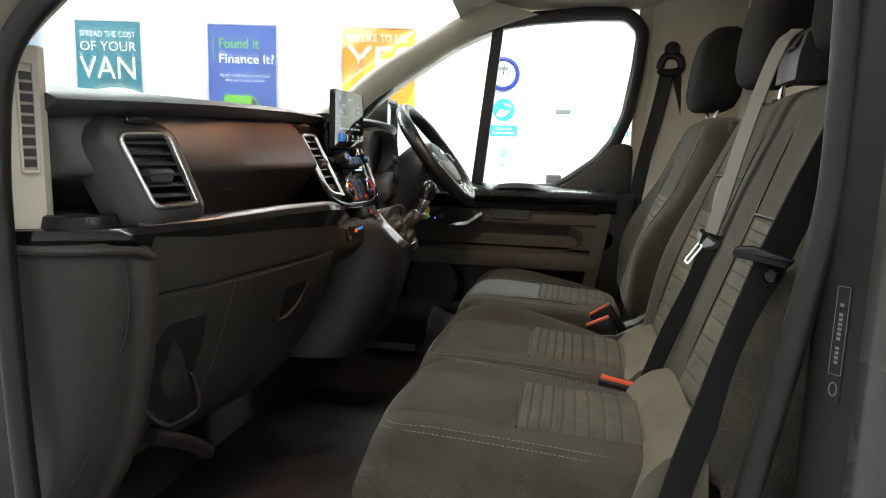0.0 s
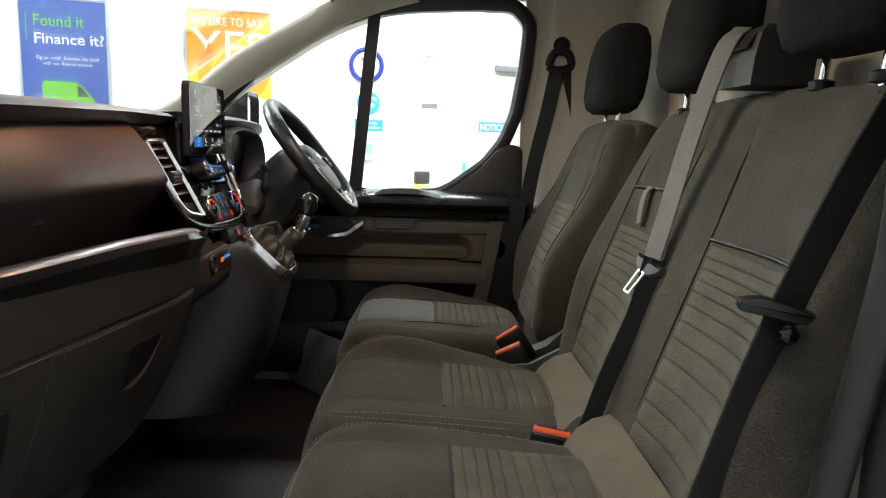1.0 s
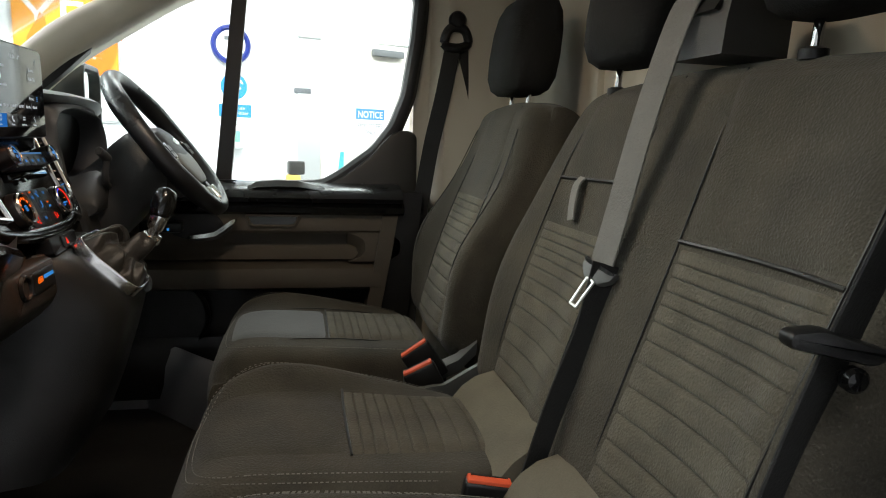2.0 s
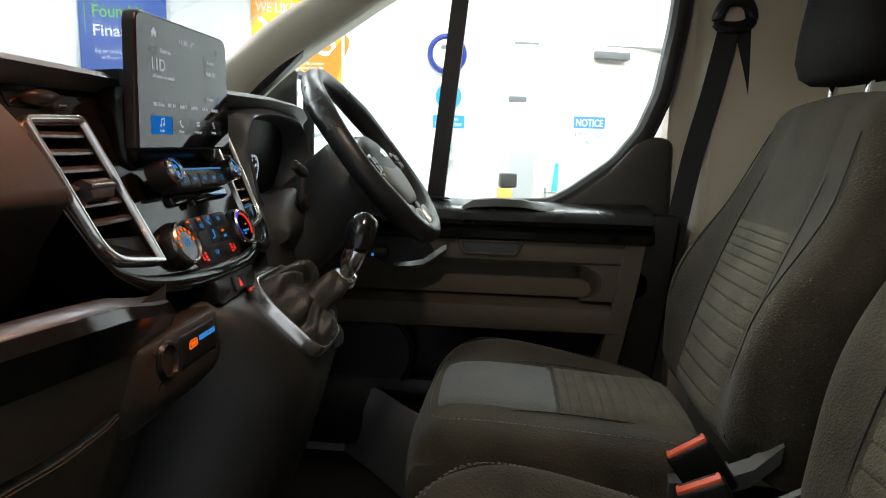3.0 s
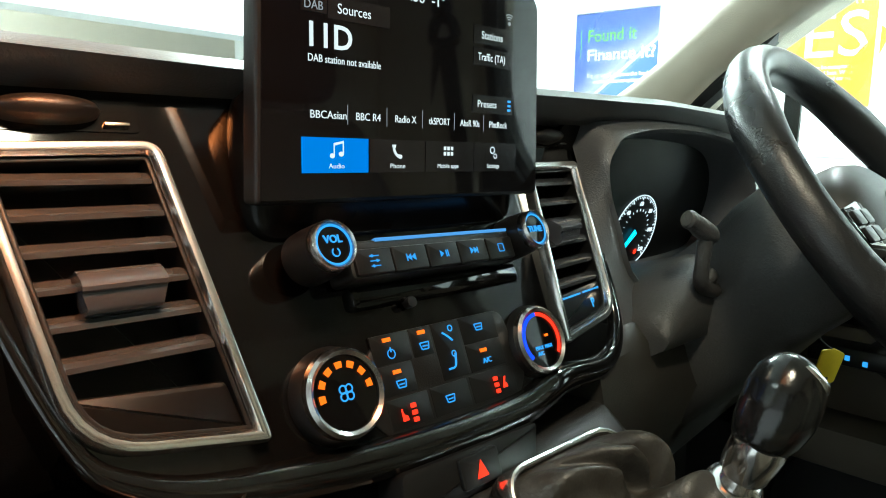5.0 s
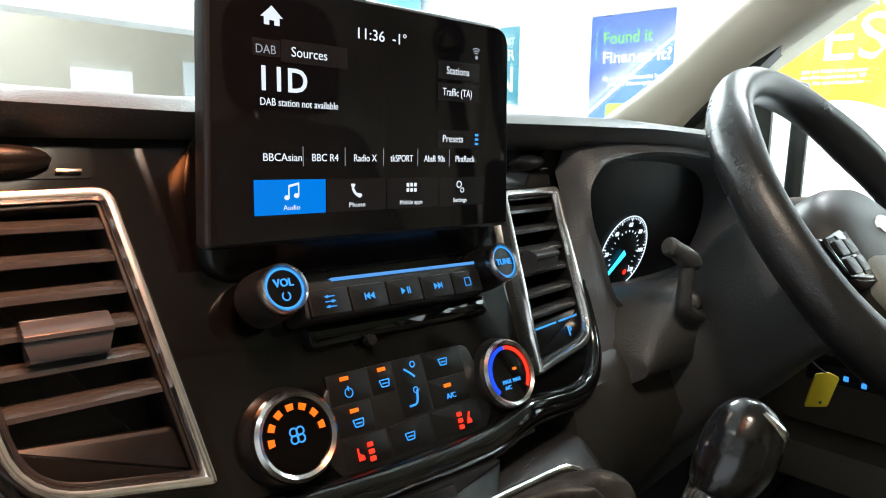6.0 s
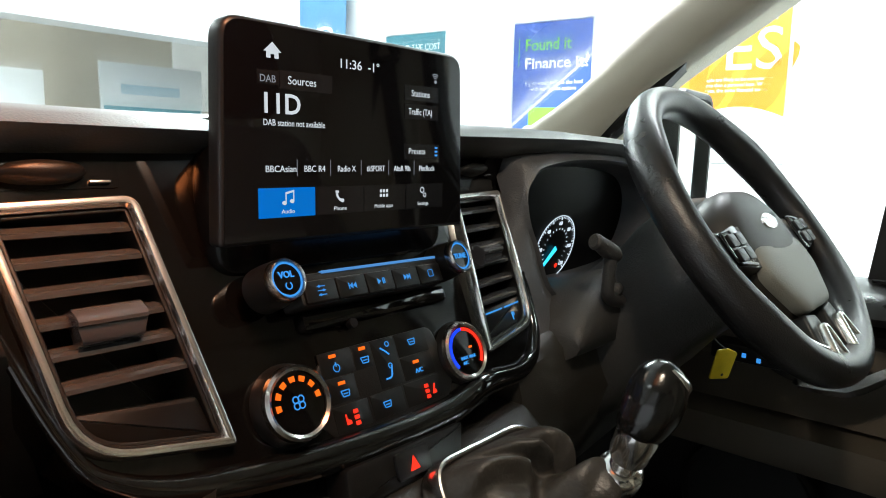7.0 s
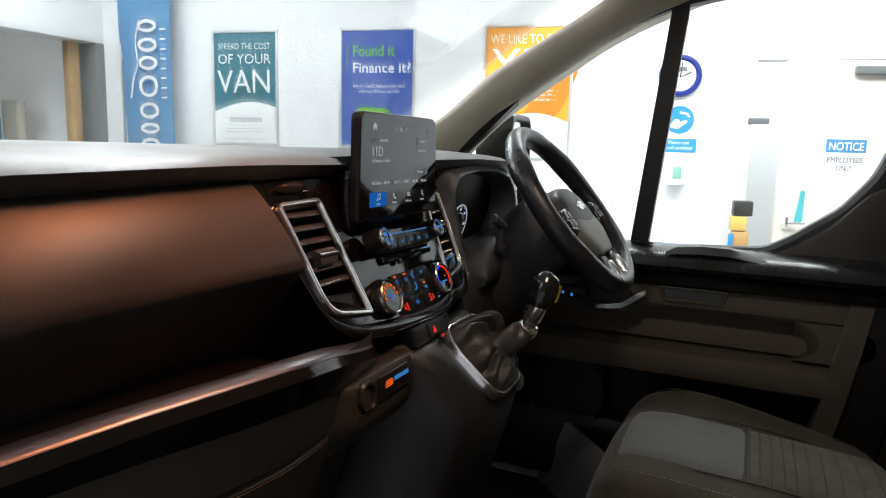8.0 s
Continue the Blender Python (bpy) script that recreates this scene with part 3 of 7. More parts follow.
# a stand by the doorway with a hanging bottle
st = thing("bottle_stand", "low stand with bottles in black, yellow and tan", "stand", on_wall(3.99, 0.0, 0.12).translation)
part("post", wall_box(3.93, 4.06, 0, 0.78, 0.04, 0.16, 0.01), BROWN, st, "tan cardboard stand")
part("bottle", wall_box(3.94, 4.05, 0.78, 0.92, 0.05, 0.14, 0.02), surface("amber_bottle", (0.55, 0.33, 0.12), 0.3), st, "tan bottle")
part("bottle", wall_box(3.93, 4.03, 0.92, 1.02, 0.05, 0.14, 0.015), surface("yellow_bottle", (0.75, 0.5, 0.12), 0.35), st, "yellow bottle")
part("cap", wall_box(3.94, 4.06, 1.02, 1.12, 0.05, 0.14, 0.012), DARKGREY, st, "black tray")
part("blue_label", wall_box(3.92, 3.95, 0.76, 0.90, 0.14, 0.145), SIGNBLUE, st)
# feather flag in the corner
fl = thing("feather_flag", "tall blue feather flag with a white sideways logo strip", "flag", (-4.05, 2.85, 0))
FLAGM = basis((-4.31, 3.03, 0), (0.98, 0.196, 0), (0, 0, 1))
loops = []
for k in range(25):
    z = 0.35 + 2.75 * k / 24
    top = min(1.0, (3.12 - z) / 0.5) ** 0.5 if z > 2.62 else 1.0
    loops.append([(0.0 + 0.02 * math.sin(z * 2.2), z, 0.02 * math.sin(3 * z)), (0.12, z, 0.03 + 0.02 * math.sin(3.3 * z)), (0.25, z, 0.01 * math.sin(2.4 * z)), (0.46 * top + 0.004, z, 0.02 + 0.015 * math.sin(3.9 * z)),
                  (0.46 * top + 0.004, z, 0.017 + 0.015 * math.sin(3.9 * z)), (0.25, z, -0.003 + 0.01 * math.sin(2.4 * z)), (0.12, z, 0.027 + 0.02 * math.sin(3.3 * z)), (0.02 * math.sin(z * 2.2), z, -0.003 + 0.02 * math.sin(3 * z))])
bm = loft(loops)
bm.transform(FLAGM)
part("cloth", bm, FLAG, fl, "light blue printed cloth")
part("pole", tube([(-4.32, 3.03, 0.02), (-4.32, 3.03, 1.5), (-4.32, 3.03, 3.1)], 0.011), CHROME, fl)
part("base", box(-4.50, -4.14, 2.85, 3.2, 0.0, 0.03, 0.008), DARKGREY, fl)
bm = None
for k, (z0, z1) in enumerate(((1.32, 1.44), (1.47, 1.56), (1.59, 1.72), (1.76, 1.93), (1.97, 2.08), (2.11, 2.22), (2.26, 2.36))):
    bm = ringframe([(u, z) for u, z in circle(0.255, (z0 + z1) / 2, 0.088, 24, (z1 - z0) / 2)], 0.026, 0.003, shift(FLAGM, 0, 0, 0.032), bm=bm)
for z in [1.75 + 0.075 * k for k in range(8)]:
    bm = box(0.375, 0.425, z, z + 0.014, 0.036, 0.038, 0, FLAGM, bm=bm)
part("white_mark", bm, PRINTWHITE, fl, "white sideways lettering drawn as plain shapes")
part("swoosh", tube([tuple(FLAGM @ Vector(q)) for q in ((0.10, 1.75, 0.045), (0.13, 1.9, 0.045), (0.17, 2.02, 0.045), (0.16, 2.2, 0.045), (0.2, 2.35, 0.045))], 0.006), PRINTWHITE, fl)
# things in the room ahead
sgn = thing("hanging_sign", "pale grey and teal display board with a faint logo strip", "sign", (-5.4, 2.2, 1.0))
part("board", box(-5.42, -5.39, 1.84, 2.71, 1.0, 2.07, 0.006), PALEGREY, sgn)
part("teal_half", box(-5.389, -5.386, 1.86, 2.69, 1.02, 1.72, 0.001), TEAL, sgn, "teal lower half")
part("logo", box(-5.389, -5.386, 2.0, 2.5, 1.82, 1.90, 0.001), surface("logo_blue_grey", (0.25, 0.36, 0.45), 0.5), sgn, "blue-grey logo bar")
bd = thing("notice_board", "white display board in the beige room", "board", (-5.4, 1.2, 0.0))
part("board", box(-5.42, -5.39, 1.0, 1.435, 0.0, 1.95, 0.006), PRINTWHITE, bd)
bn = thing("desk_partition", "low cream partition end with a rounded grey edge", "partition", (-5.4, 2.6, 0))
part("panel", box(-5.6, -5.2, 2.72, 2.80, 0, 1.72, 0.03, seg=4), BEIGE, bn)
lamp("beige_room_lamp", (-5.4, 1.2, 3.3), (-5.4, 1.2, 0), 0.4, 3.0, 5, (1.0, 0.92, 0.82))


# ---- van cab: shell ----
plain("cab_floor", box(-0.62, 1.06, -0.86, 0.86, 0.44, 0.50, 0.004), FLOORMAT, "black rubber-covered cab floor")
bm = box(-0.72, -0.62, -0.88, 0.88, 0.44, 1.30)
plain("wall_firewall", bm, DARKGREY, "dark firewall ahead of the pedals")
plain("wall_footwell_driver", box(-0.72, -0.30, 0.862, 0.905, 0.44, 1.33, 0.004), DARKGREY, "dark footwell side beside the pedals")
plain("wall_footwell_passenger", box(-0.72, -0.36, -0.905, -0.862, 0.44, 1.33, 0.004), DARKGREY, "dark footwell side below the dash end")
bm = loft([[(-0.62, y, 0.50), (-0.42, y, 0.50), (-0.62, y, 0.80)] for y in (-0.86, 0.86)])
plain("floor_ramp", bm, FLOORMAT, "sloping rubber-covered toe board")
# bulkhead with pressed panels
bm = box(1.03, 1.06, -0.90, 0.90, 0.5, 1.92)
plain("wall_bulkhead", bm, TRIM, "beige steel bulkhead behind the seats")
bm = None
for y0, y1 in ((-0.72, -0.30), (-0.24, 0.18), (0.24, 0.70)):
    bm = slab(rect(y0, y1, 0.7, 1.80, 0.06, 6), 0.018, basis((1.03, 0, 0), (0, -1, 0), (0, 0, 1)), 0.014, bm=bm)
plain("trim_bulkhead_pressing", bm, TRIM, "raised pressed panels of the beige bulkhead")
# headliner and roof
ys = [-0.92, -0.86, -0.78, -0.6, -0.3, 0, 0.3, 0.6, 0.78, 0.86, 0.92]


def roof_z(y):
    return 1.90 - 0.07 * (abs(y) / 0.9) ** 3


loops = []
for x, dz in ((0.05, -0.06), (0.09, -0.03), (0.2, 0.0), (0.6, 0.0), (1.06, 0.0)):
    loops.append([(x, y, roof_z(y) + dz) for y in ys] + [(x, y, roof_z(y) + dz + 0.05) for y in reversed(ys)])
plain("ceiling_headliner", loft(loops), LINER, "pale grey-beige cloth headliner of the cab")
# windscreen
bm = loft([[(-0.66, y, 1.365), (0.055, y * 0.93, 1.845), (0.055, y * 0.93, 1.85), (-0.665, y, 1.37)] for y in (-0.86, -0.5, 0.0, 0.5, 0.86)])
plain("window_windscreen", bm, GLASS, "clear windscreen glass")


def pillar(name, upper, lower, material, label, thick=0.05, side=1):
    loops = []
    for u, l in zip(smooth_path(upper, 5), smooth_path(lower, 5)):
        d = (l - u)
        n = Vector((0, -side, 0)) * thick
        loops.append([u, u + d * 0.08 + n * 0.55, u + d * 0.3 + n * 0.92, u + d * 0.6 + n, u + d * 0.86 + n * 0.98, u + d * 0.96 + n * 0.8, l, l - n * 1.2, u - n * 1.2])
    return plain(name, loft(loops), material, label, angle=50)


pillar("pillar_a_driver", [(-0.66, 0.86, 1.36), (-0.44, 0.875, 1.49), (-0.296, 0.88, 1.608), (-0.09, 0.88, 1.725), (0.005, 0.87, 1.78), (0.14, 0.85, 1.85)],
       [(-0.40, 0.90, 1.37), (-0.275, 0.905, 1.49), (-0.10, 0.91, 1.61), (0.03, 0.91, 1.69), (0.175, 0.91, 1.752), (0.34, 0.90, 1.80)], TRIM, "beige plastic windscreen pillar trim on the driver's side")
pillar("pillar_a_passenger", [(-0.69, -0.84, 1.36), (-0.47, -0.86, 1.46), (-0.27, -0.87, 1.53), (-0.08, -0.88, 1.66), (0.02, -0.87, 1.76), (0.11, -0.85, 1.85)],
       [(-0.29, -0.9, 1.36), (-0.22, -0.9, 1.44), (-0.11, -0.9, 1.53), (0.03, -0.9, 1.64), (0.14, -0.9, 1.73), (0.31, -0.9, 1.8)], TRIM, "beige plastic windscreen pillar trim at the open door", side=-1)
# lower front door post of the passenger side, with its louvre
bm = loft([[(-0.33, -0.912, z), (-0.238, -0.912, z), (-0.222, -0.900, z), (-0.208, -0.874, z), (-0.213, -0.857, z), (-0.33, -0.85, z)] for z in (1.18, 1.2, 1.3, 1.36, 1.43)])
plain("pillar_foot_passenger", bm, TRIM, "beige plastic foot of the pillar at the open door")
lv = thing("pillar_louvre", "narrow beige plastic demister louvre in the pillar foot", "air vent", (-0.22, -0.88, 1.26))
LVM = basis((-0.2145, -0.8875, 0), (0.474, 0.880, 0), (0, 0, 1))
part("surround", ringframe(rect(-0.013, 0.010, 1.265, 1.41, 0.005), 0.004, 0.004, LVM), TRIM, lv)
for k in range(9):
    part("slat", box(-0.009, 0.006, 1.274 + 0.014 * k, 1.284 + 0.014 * k, 0.0004, 0.002, 0, LVM), DARKGREY, lv)
# door seal of the open passenger door
bm = tube([(-0.19, -0.935, 0.55), (-0.208, -0.94, 0.9), (-0.216, -0.94, 1.2), (-0.212, -0.94, 1.31), (-0.199, -0.94, 1.39), (-0.172, -0.938, 1.44), (-0.128, -0.936, 1.482), (-0.03, -0.932, 1.56), (0.10, -0.925, 1.68), (0.22, -0.915, 1.78), (0.42, -0.90, 1.83), (0.66, -0.89, 1.83), (0.722, -0.885, 1.78), (0.742, -0.875, 1.65), (0.752, -0.872, 1.45), (0.756, -0.872, 1.30), (0.748, -0.872, 1.21), (0.728, -0.872, 1.08), (0.702, -0.872, 0.92), (0.675, -0.875, 0.75), (0.65, -0.88, 0.55)], 0.015, 12, up=(0, 1, 0))
plain("trim_door_seal", bm, RUBBER, "black rubber seal round the open passenger doorway")
# passenger B-post: beige inner trim, black painted outer face and silver edge
def bent(points, n=4):
    """A rounded closed section through (x, y) points."""
    return [(q.x, q.y) for q in smooth_path([(x, y, 0) for x, y in points], n, True)]


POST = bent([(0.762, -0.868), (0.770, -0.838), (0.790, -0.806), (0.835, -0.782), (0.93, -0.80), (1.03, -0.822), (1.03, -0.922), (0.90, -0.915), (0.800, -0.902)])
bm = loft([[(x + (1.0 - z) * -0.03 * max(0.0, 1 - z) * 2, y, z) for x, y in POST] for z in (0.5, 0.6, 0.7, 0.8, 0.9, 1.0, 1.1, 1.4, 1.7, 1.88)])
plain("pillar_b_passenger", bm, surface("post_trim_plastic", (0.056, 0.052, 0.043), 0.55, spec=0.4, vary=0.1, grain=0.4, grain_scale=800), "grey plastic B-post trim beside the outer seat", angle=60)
bm = loft([[(0.757, -0.864, z), (0.751, -0.871, z), (0.754, -0.880, z), (0.786, -0.911, z), (0.805, -0.907, z), (0.805, -0.872, z)] for z in (0.5, 1.0, 1.5, 1.88)])
plain("pillar_b_black_face", bm, BLACKPAINT, "gloss black door post face at the open doorway")
bm = loft([[(0.785, -0.909, z), (0.791, -0.924, z), (0.820, -0.950, z), (1.025, -0.977, z), (1.030, -0.972, z), (1.030, -0.912, z), (0.805, -0.897, z)] for z in (0.45, 1.0, 1.5, 1.9)])
plain("pillar_b_paint", bm, PAINT, "grey metallic painted body side behind the door")
LBM = basis((0.770, -0.8958, 0), (0.718, -0.696, 0), (0, 0, 1))
lb = thing("post_label", "narrow black label with grey outline on the door post", "label", (0.77, -0.896, 1.05))
part("backing", slab(rect(-0.0075, 0.0075, 1.055, 1.185, 0.002), 0.0008, shift(LBM, 0, 0, 0.0002)), SATIN, lb)
part("outline", ringframe(rect(-0.0065, 0.0065, 1.086, 1.182, 0.001), 0.0006, 0.0003, shift(LBM, 0, 0, 0.0011)), GREYINK, lb, "grey printed outline")
for k in range(13):
    if k not in (4, 11):
        part("print", box(-0.0022, 0.0016, 1.098 + 0.0052 * k, 1.1014 + 0.0052 * k, 0.0011, 0.0013, 0, LBM), GREYINK, lb, "unreadable code as a small bar")
part("stamp", ringframe(circle(0.0, 1.070, 0.0045, 16, 0.008), 0.0012, 0.0003, shift(LBM, 0, 0, 0.0011)), GREYINK, lb, "small oval stamp")
# sills and driver's B-post
plain("sill_passenger", box(-0.3, 1.03, -0.95, -0.86, 0.40, 0.51, 0.01), DARKGREY, "dark plastic door sill at the open doorway")
bm = loft([[(0.685, 0.95, z), (0.69, 0.91, z), (0.735, 0.895, z), (0.775, 0.84, z), (1.03, 0.81, z), (1.03, 0.95, z)] for z in (0.5, 0.9, 1.15, 1.4, 1.65, 1.84)])
plain("pillar_b_driver", bm, TRIM, "beige plastic B-post trim behind the driver's door")
plain("roof_outer", box(0.0, 1.06, -0.9, 0.9, 1.955, 1.97, 0.006), PAINT, "grey painted roof skin")


# ---- driver's door ----
XZ = basis((0, 0.895, 0), (1, 0, 0), (0, 0, 1))  # local x along the van, y up, z towards the cab
door = thing("driver_door", "closed driver's door with grey-brown panel and clear window", "door", (0.2, 0.85, 0.55))
WIN = fillet([(0.41, 1.192), (0.127, 1.178), (-0.40, 1.185), (-0.41, 1.36), (-0.287, 1.466), (-0.166, 1.583), (-0.016, 1.681), (0.176, 1.753), (0.312, 1.772), (0.51, 1.785), (0.64, 1.783), (0.681, 1.74), (0.671, 1.614), (0.647, 1.457), (0.613, 1.367), (0.558, 1.295), (0.461, 1.222)], 0.02, 3)
part("window_frame", ringframe(inset(WIN, -0.045), 0.045, 0.030, XZ, 0.02), RUBBER, door, "black rubber and painted window surround")
part("window_pane", slab(inset(WIN, -0.006), 0.004, shift(XZ, 0, 0, -0.012)), GLASS, door, "clear side glass")
part("divider_bar", loft([[(0.103, 0.872, 1.17), (0.146, 0.872, 1.17), (0.146, 0.90, 1.17), (0.103, 0.90, 1.17)], [(0.164, 0.890, 1.765), (0.204, 0.890, 1.765), (0.204, 0.91, 1.765), (0.164, 0.91, 1.765)]]), RUBBER, door, "black quarter-light bar")


def door_band(name, prof, x0, x1, material, label="", n=8, cut=None):
    """A trim band of the door: (y, z) outline drawn out along the van."""
    loops = []
    for k in range(n + 1):
        x = x0 + (x1 - x0) * k / n
        loops.append([(x + (cut(z) if cut else 0), y, z) for y, z in prof])
    return part(name, loft(loops), material, door, label)


door_band("outer_skin", [(0.93, 0.45), (0.955, 0.7), (0.95, 1.0), (0.915, 1.17), (0.90, 1.17), (0.93, 1.0), (0.93, 0.7), (0.91, 0.45)], -0.42, 0.72, PAINT, "grey painted outer skin")
door_band("top_ledge", [(0.895, 1.185), (0.86, 1.186), (0.80, 1.178), (0.765, 1.165), (0.752, 1.148), (0.765, 1.135), (0.895, 1.13)], -0.30, 0.64, surface("door_ledge_plastic", (0.014, 0.014, 0.014), 0.26, spec=0.6, vary=0.12, grain=0.12, grain_scale=800), "black satin upper door ledge")
door_band("gloss_strip", [(0.895, 1.132), (0.772, 1.134), (0.757, 1.122), (0.760, 1.106), (0.775, 1.098), (0.895, 1.098)], -0.20, 0.645, GLOSS, "gloss black trim strip")
door_band("upper_panel", [(0.895, 1.099), (0.785, 1.098), (0.778, 1.07), (0.778, 1.052), (0.786, 1.043), (0.84, 1.040), (0.895, 1.040)], -0.22, 0.62, DOORGREY, "grey-brown upper door panel")
door_band("recess_back", [(0.895, 1.046), (0.846, 1.046), (0.838, 1.010), (0.822, 0.982), (0.800, 0.964), (0.895, 0.960)], -0.22, 0.56, DOORGREY, "shaded back of the long armrest hollow")
door_band("recess_end", [(0.895, 1.046)] + [(0.779, 1.046 - 0.0086 * k) for k in range(11)] + [(0.895, 0.960)], 0.535, 0.64, DOORGREY, "rounded end of the hollow", cut=lambda z: -0.05 * abs((z - 1.003) / 0.043) ** 3)
door_band("arm_band", [(0.895, 0.956), (0.80, 0.955), (0.772, 0.94), (0.762, 0.91), (0.768, 0.885), (0.79, 0.875), (0.895, 0.875)], -0.16, 0.58, DOORGREY, "grey-brown lower band")
door_band("shut_edge", [(0.90, 1.165), (0.800, 1.165), (0.786, 1.0), (0.792, 0.80), (0.806, 0.55), (0.90, 0.55)], 0.612, 0.70, RUBBER, "black rubber shut edge of the door", cut=lambda z: (z - 1.1) * 0.10)
door_band("pocket_back", [(0.895, 0.876), (0.845, 0.876), (0.85, 0.72), (0.85, 0.55), (0.895, 0.55)], -0.30, 0.66, SATIN, "dark map pocket back")
door_band("pocket_front", [(0.80, 0.74), (0.785, 0.738), (0.775, 0.70), (0.78, 0.60), (0.80, 0.55), (0.86, 0.55), (0.86, 0.57), (0.81, 0.60), (0.795, 0.70)], -0.28, 0.60, SATIN, "dark map pocket front")
door_band("rear_edge", [(0.895, 1.10), (0.775, 1.10), (0.765, 1.0), (0.77, 0.88), (0.79, 0.70), (0.80, 0.55), (0.895, 0.55)], 0.555, 0.60, DOORGREY, "grey-brown upright at the rear of the panel", cut=lambda z: (z - 1.1) * 0.16 + 0.03)
CORNER = fillet([(0.40, 1.165), (0.70, 1.10), (0.695, 1.34), (0.655, 1.352), (0.61, 1.335), (0.55, 1.265), (0.47, 1.203)], 0.02, 4)
part("corner_plate", slab(CORNER, 0.03, basis((0, 0.885, 0), (1, 0, 0), (0, 0, 1)), 0.01), DARKGREY, door, "dark grey plate under the rear window corner")
# grab handle hump on the ledge, pull cup, latch handle, switches
part("grab_hump", loft([[(x, 0.80, 1.165), (x, 0.775, 1.165 + h * 0.6), (x, 0.79, 1.172 + h), (x, 0.83, 1.172 + h), (x, 0.855, 1.17)] for x, h in ((0.20, 0.004), (0.225, 0.018), (0.28, 0.023), (0.34, 0.022), (0.38, 0.012), (0.42, 0.002))]), DARKGREY, door, "raised grab handle")
part("pull_cup", ringframe(fillet([(0.205, 1.062), (0.335, 1.062), (0.35, 1.10), (0.19, 1.10)], 0.012), 0.008, 0.012, basis((0, 0.781, 0), (1, 0, 0), (0, 0, 1))), DOORGREY, door)
# Dark bluish plate: the cup's shade and reflection are put into its colour.
part("pull_cup_floor", slab(fillet([(0.212, 1.07), (0.328, 1.07), (0.34, 1.10), (0.20, 1.10)], 0.01), 0.002, basis((0, 0.777, 0), (1, 0, 0), (0, 0, 1))), surface("cup_floor_shaded", (0.050, 0.056, 0.060), 0.35, vary=0.1), door, "cup floor with shade and bluish reflection in its colour")
part("latch_handle", loft([[(x, 0.772, z - h), (x, 0.738 + d, z - h * 0.8), (x, 0.733 + d, z), (x, 0.74 + d, z + h), (x, 0.772, z + h)] for x, z, h, d in ((0.040, 1.032, 0.004, 0.016), (0.050, 1.033, 0.008, 0.006), (0.085, 1.036, 0.010, 0.0), (0.115, 1.041, 0.012, -0.003), (0.135, 1.053, 0.015, -0.003), (0.155, 1.069, 0.014, -0.003), (0.168, 1.078, 0.011, 0.0), (0.173, 1.080, 0.006, 0.006))]), CHROME, door, "satin silver latch handle")
part("latch_bowl", slab(circle(0.06, 1.065, 0.075, 28, 0.04), 0.003, basis((0, 0.778, 0), (1, 0, 0), (0, 0, 1))), SATIN, door)
part("switch_pod", box(-0.08, 0.03, 0.735, 0.79, 1.05, 1.078, 0.006), SATIN, door, "black window switch pod")
for k in range(2):
    part("switch_light", box(-0.03 + 0.022 * k, -0.024 + 0.022 * k, 0.7335, 0.736, 1.060 - 0.004 * k, 1.067 - 0.004 * k), LED_BLUE, door, "small blue switch light")
SPK = basis((-0.02, 0.80, 0.80), (1, 0, 0), (0, 0, 1))
part("speaker_ring", lathe([(0.098, 0.0), (0.112, 0.0), (0.112, 0.012), (0.106, 0.018), (0.099, 0.012)], SPK, 40), SATIN, door)
part("speaker_grille", lathe([(0.001, 0.010), (0.05, 0.009), (0.099, 0.003), (0.099, 0.0)], SPK, 40), FLOORMAT, door, "round black speaker grille")
part("lock_knob_plate", slab(fillet([(0.115, 0.835), (0.165, 0.835), (0.165, 0.85), (0.115, 0.85)], 0.006), 0.004, pose(0, 0, 1.1865)), SATIN, door)
# driver's door mirror outside
mir = thing("door_mirror", "black door mirror outside the driver's window", "mirror", (-0.32, 1.05, 1.2))
part("arm", loft([[(-0.40, 0.93, 1.20), (-0.30, 0.93, 1.20), (-0.30, 0.93, 1.25), (-0.40, 0.93, 1.25)], [(-0.38, 1.06, 1.24), (-0.31, 1.06, 1.24), (-0.31, 1.06, 1.29), (-0.38, 1.06, 1.29)]]), SATIN, mir)
MIRM = basis((-0.30, 1.13, 1.35), (-0.05, 1, 0), (0, 0, 1))
HOUSE = fillet([(-0.115, -0.16), (0.10, -0.16), (0.115, 0.13), (0.09, 0.165), (-0.09, 0.165), (-0.115, 0.13)], 0.035, 5)
part("housing", ringframe(HOUSE, 0.022, 0.02, MIRM, 0.09), SATIN, mir, "black mirror housing")
part("back", slab(inset(HOUSE, 0.006), 0.06, shift(MIRM, 0, 0, -0.09)), SATIN, mir)
part("mirror_glass", slab(inset(HOUSE, 0.022), 0.004, shift(MIRM, 0, 0, -0.002)), MIRROR, mir, "silvered mirror glass")

# ---- dashboard ----
dash = thing("dashboard", "dark grey full-width van dashboard with gloss black centre", "dashboard", (-0.3, 0.0, 1.0))


def lerp_list(pairs, y):
    if y <= pairs[0][0]:
        return pairs[0][1]
    for (a, va), (b, vb) in zip(pairs, pairs[1:]):
        if y <= b:
            return va + (vb - va) * (y - a) / (b - a)
    return pairs[-1][1]


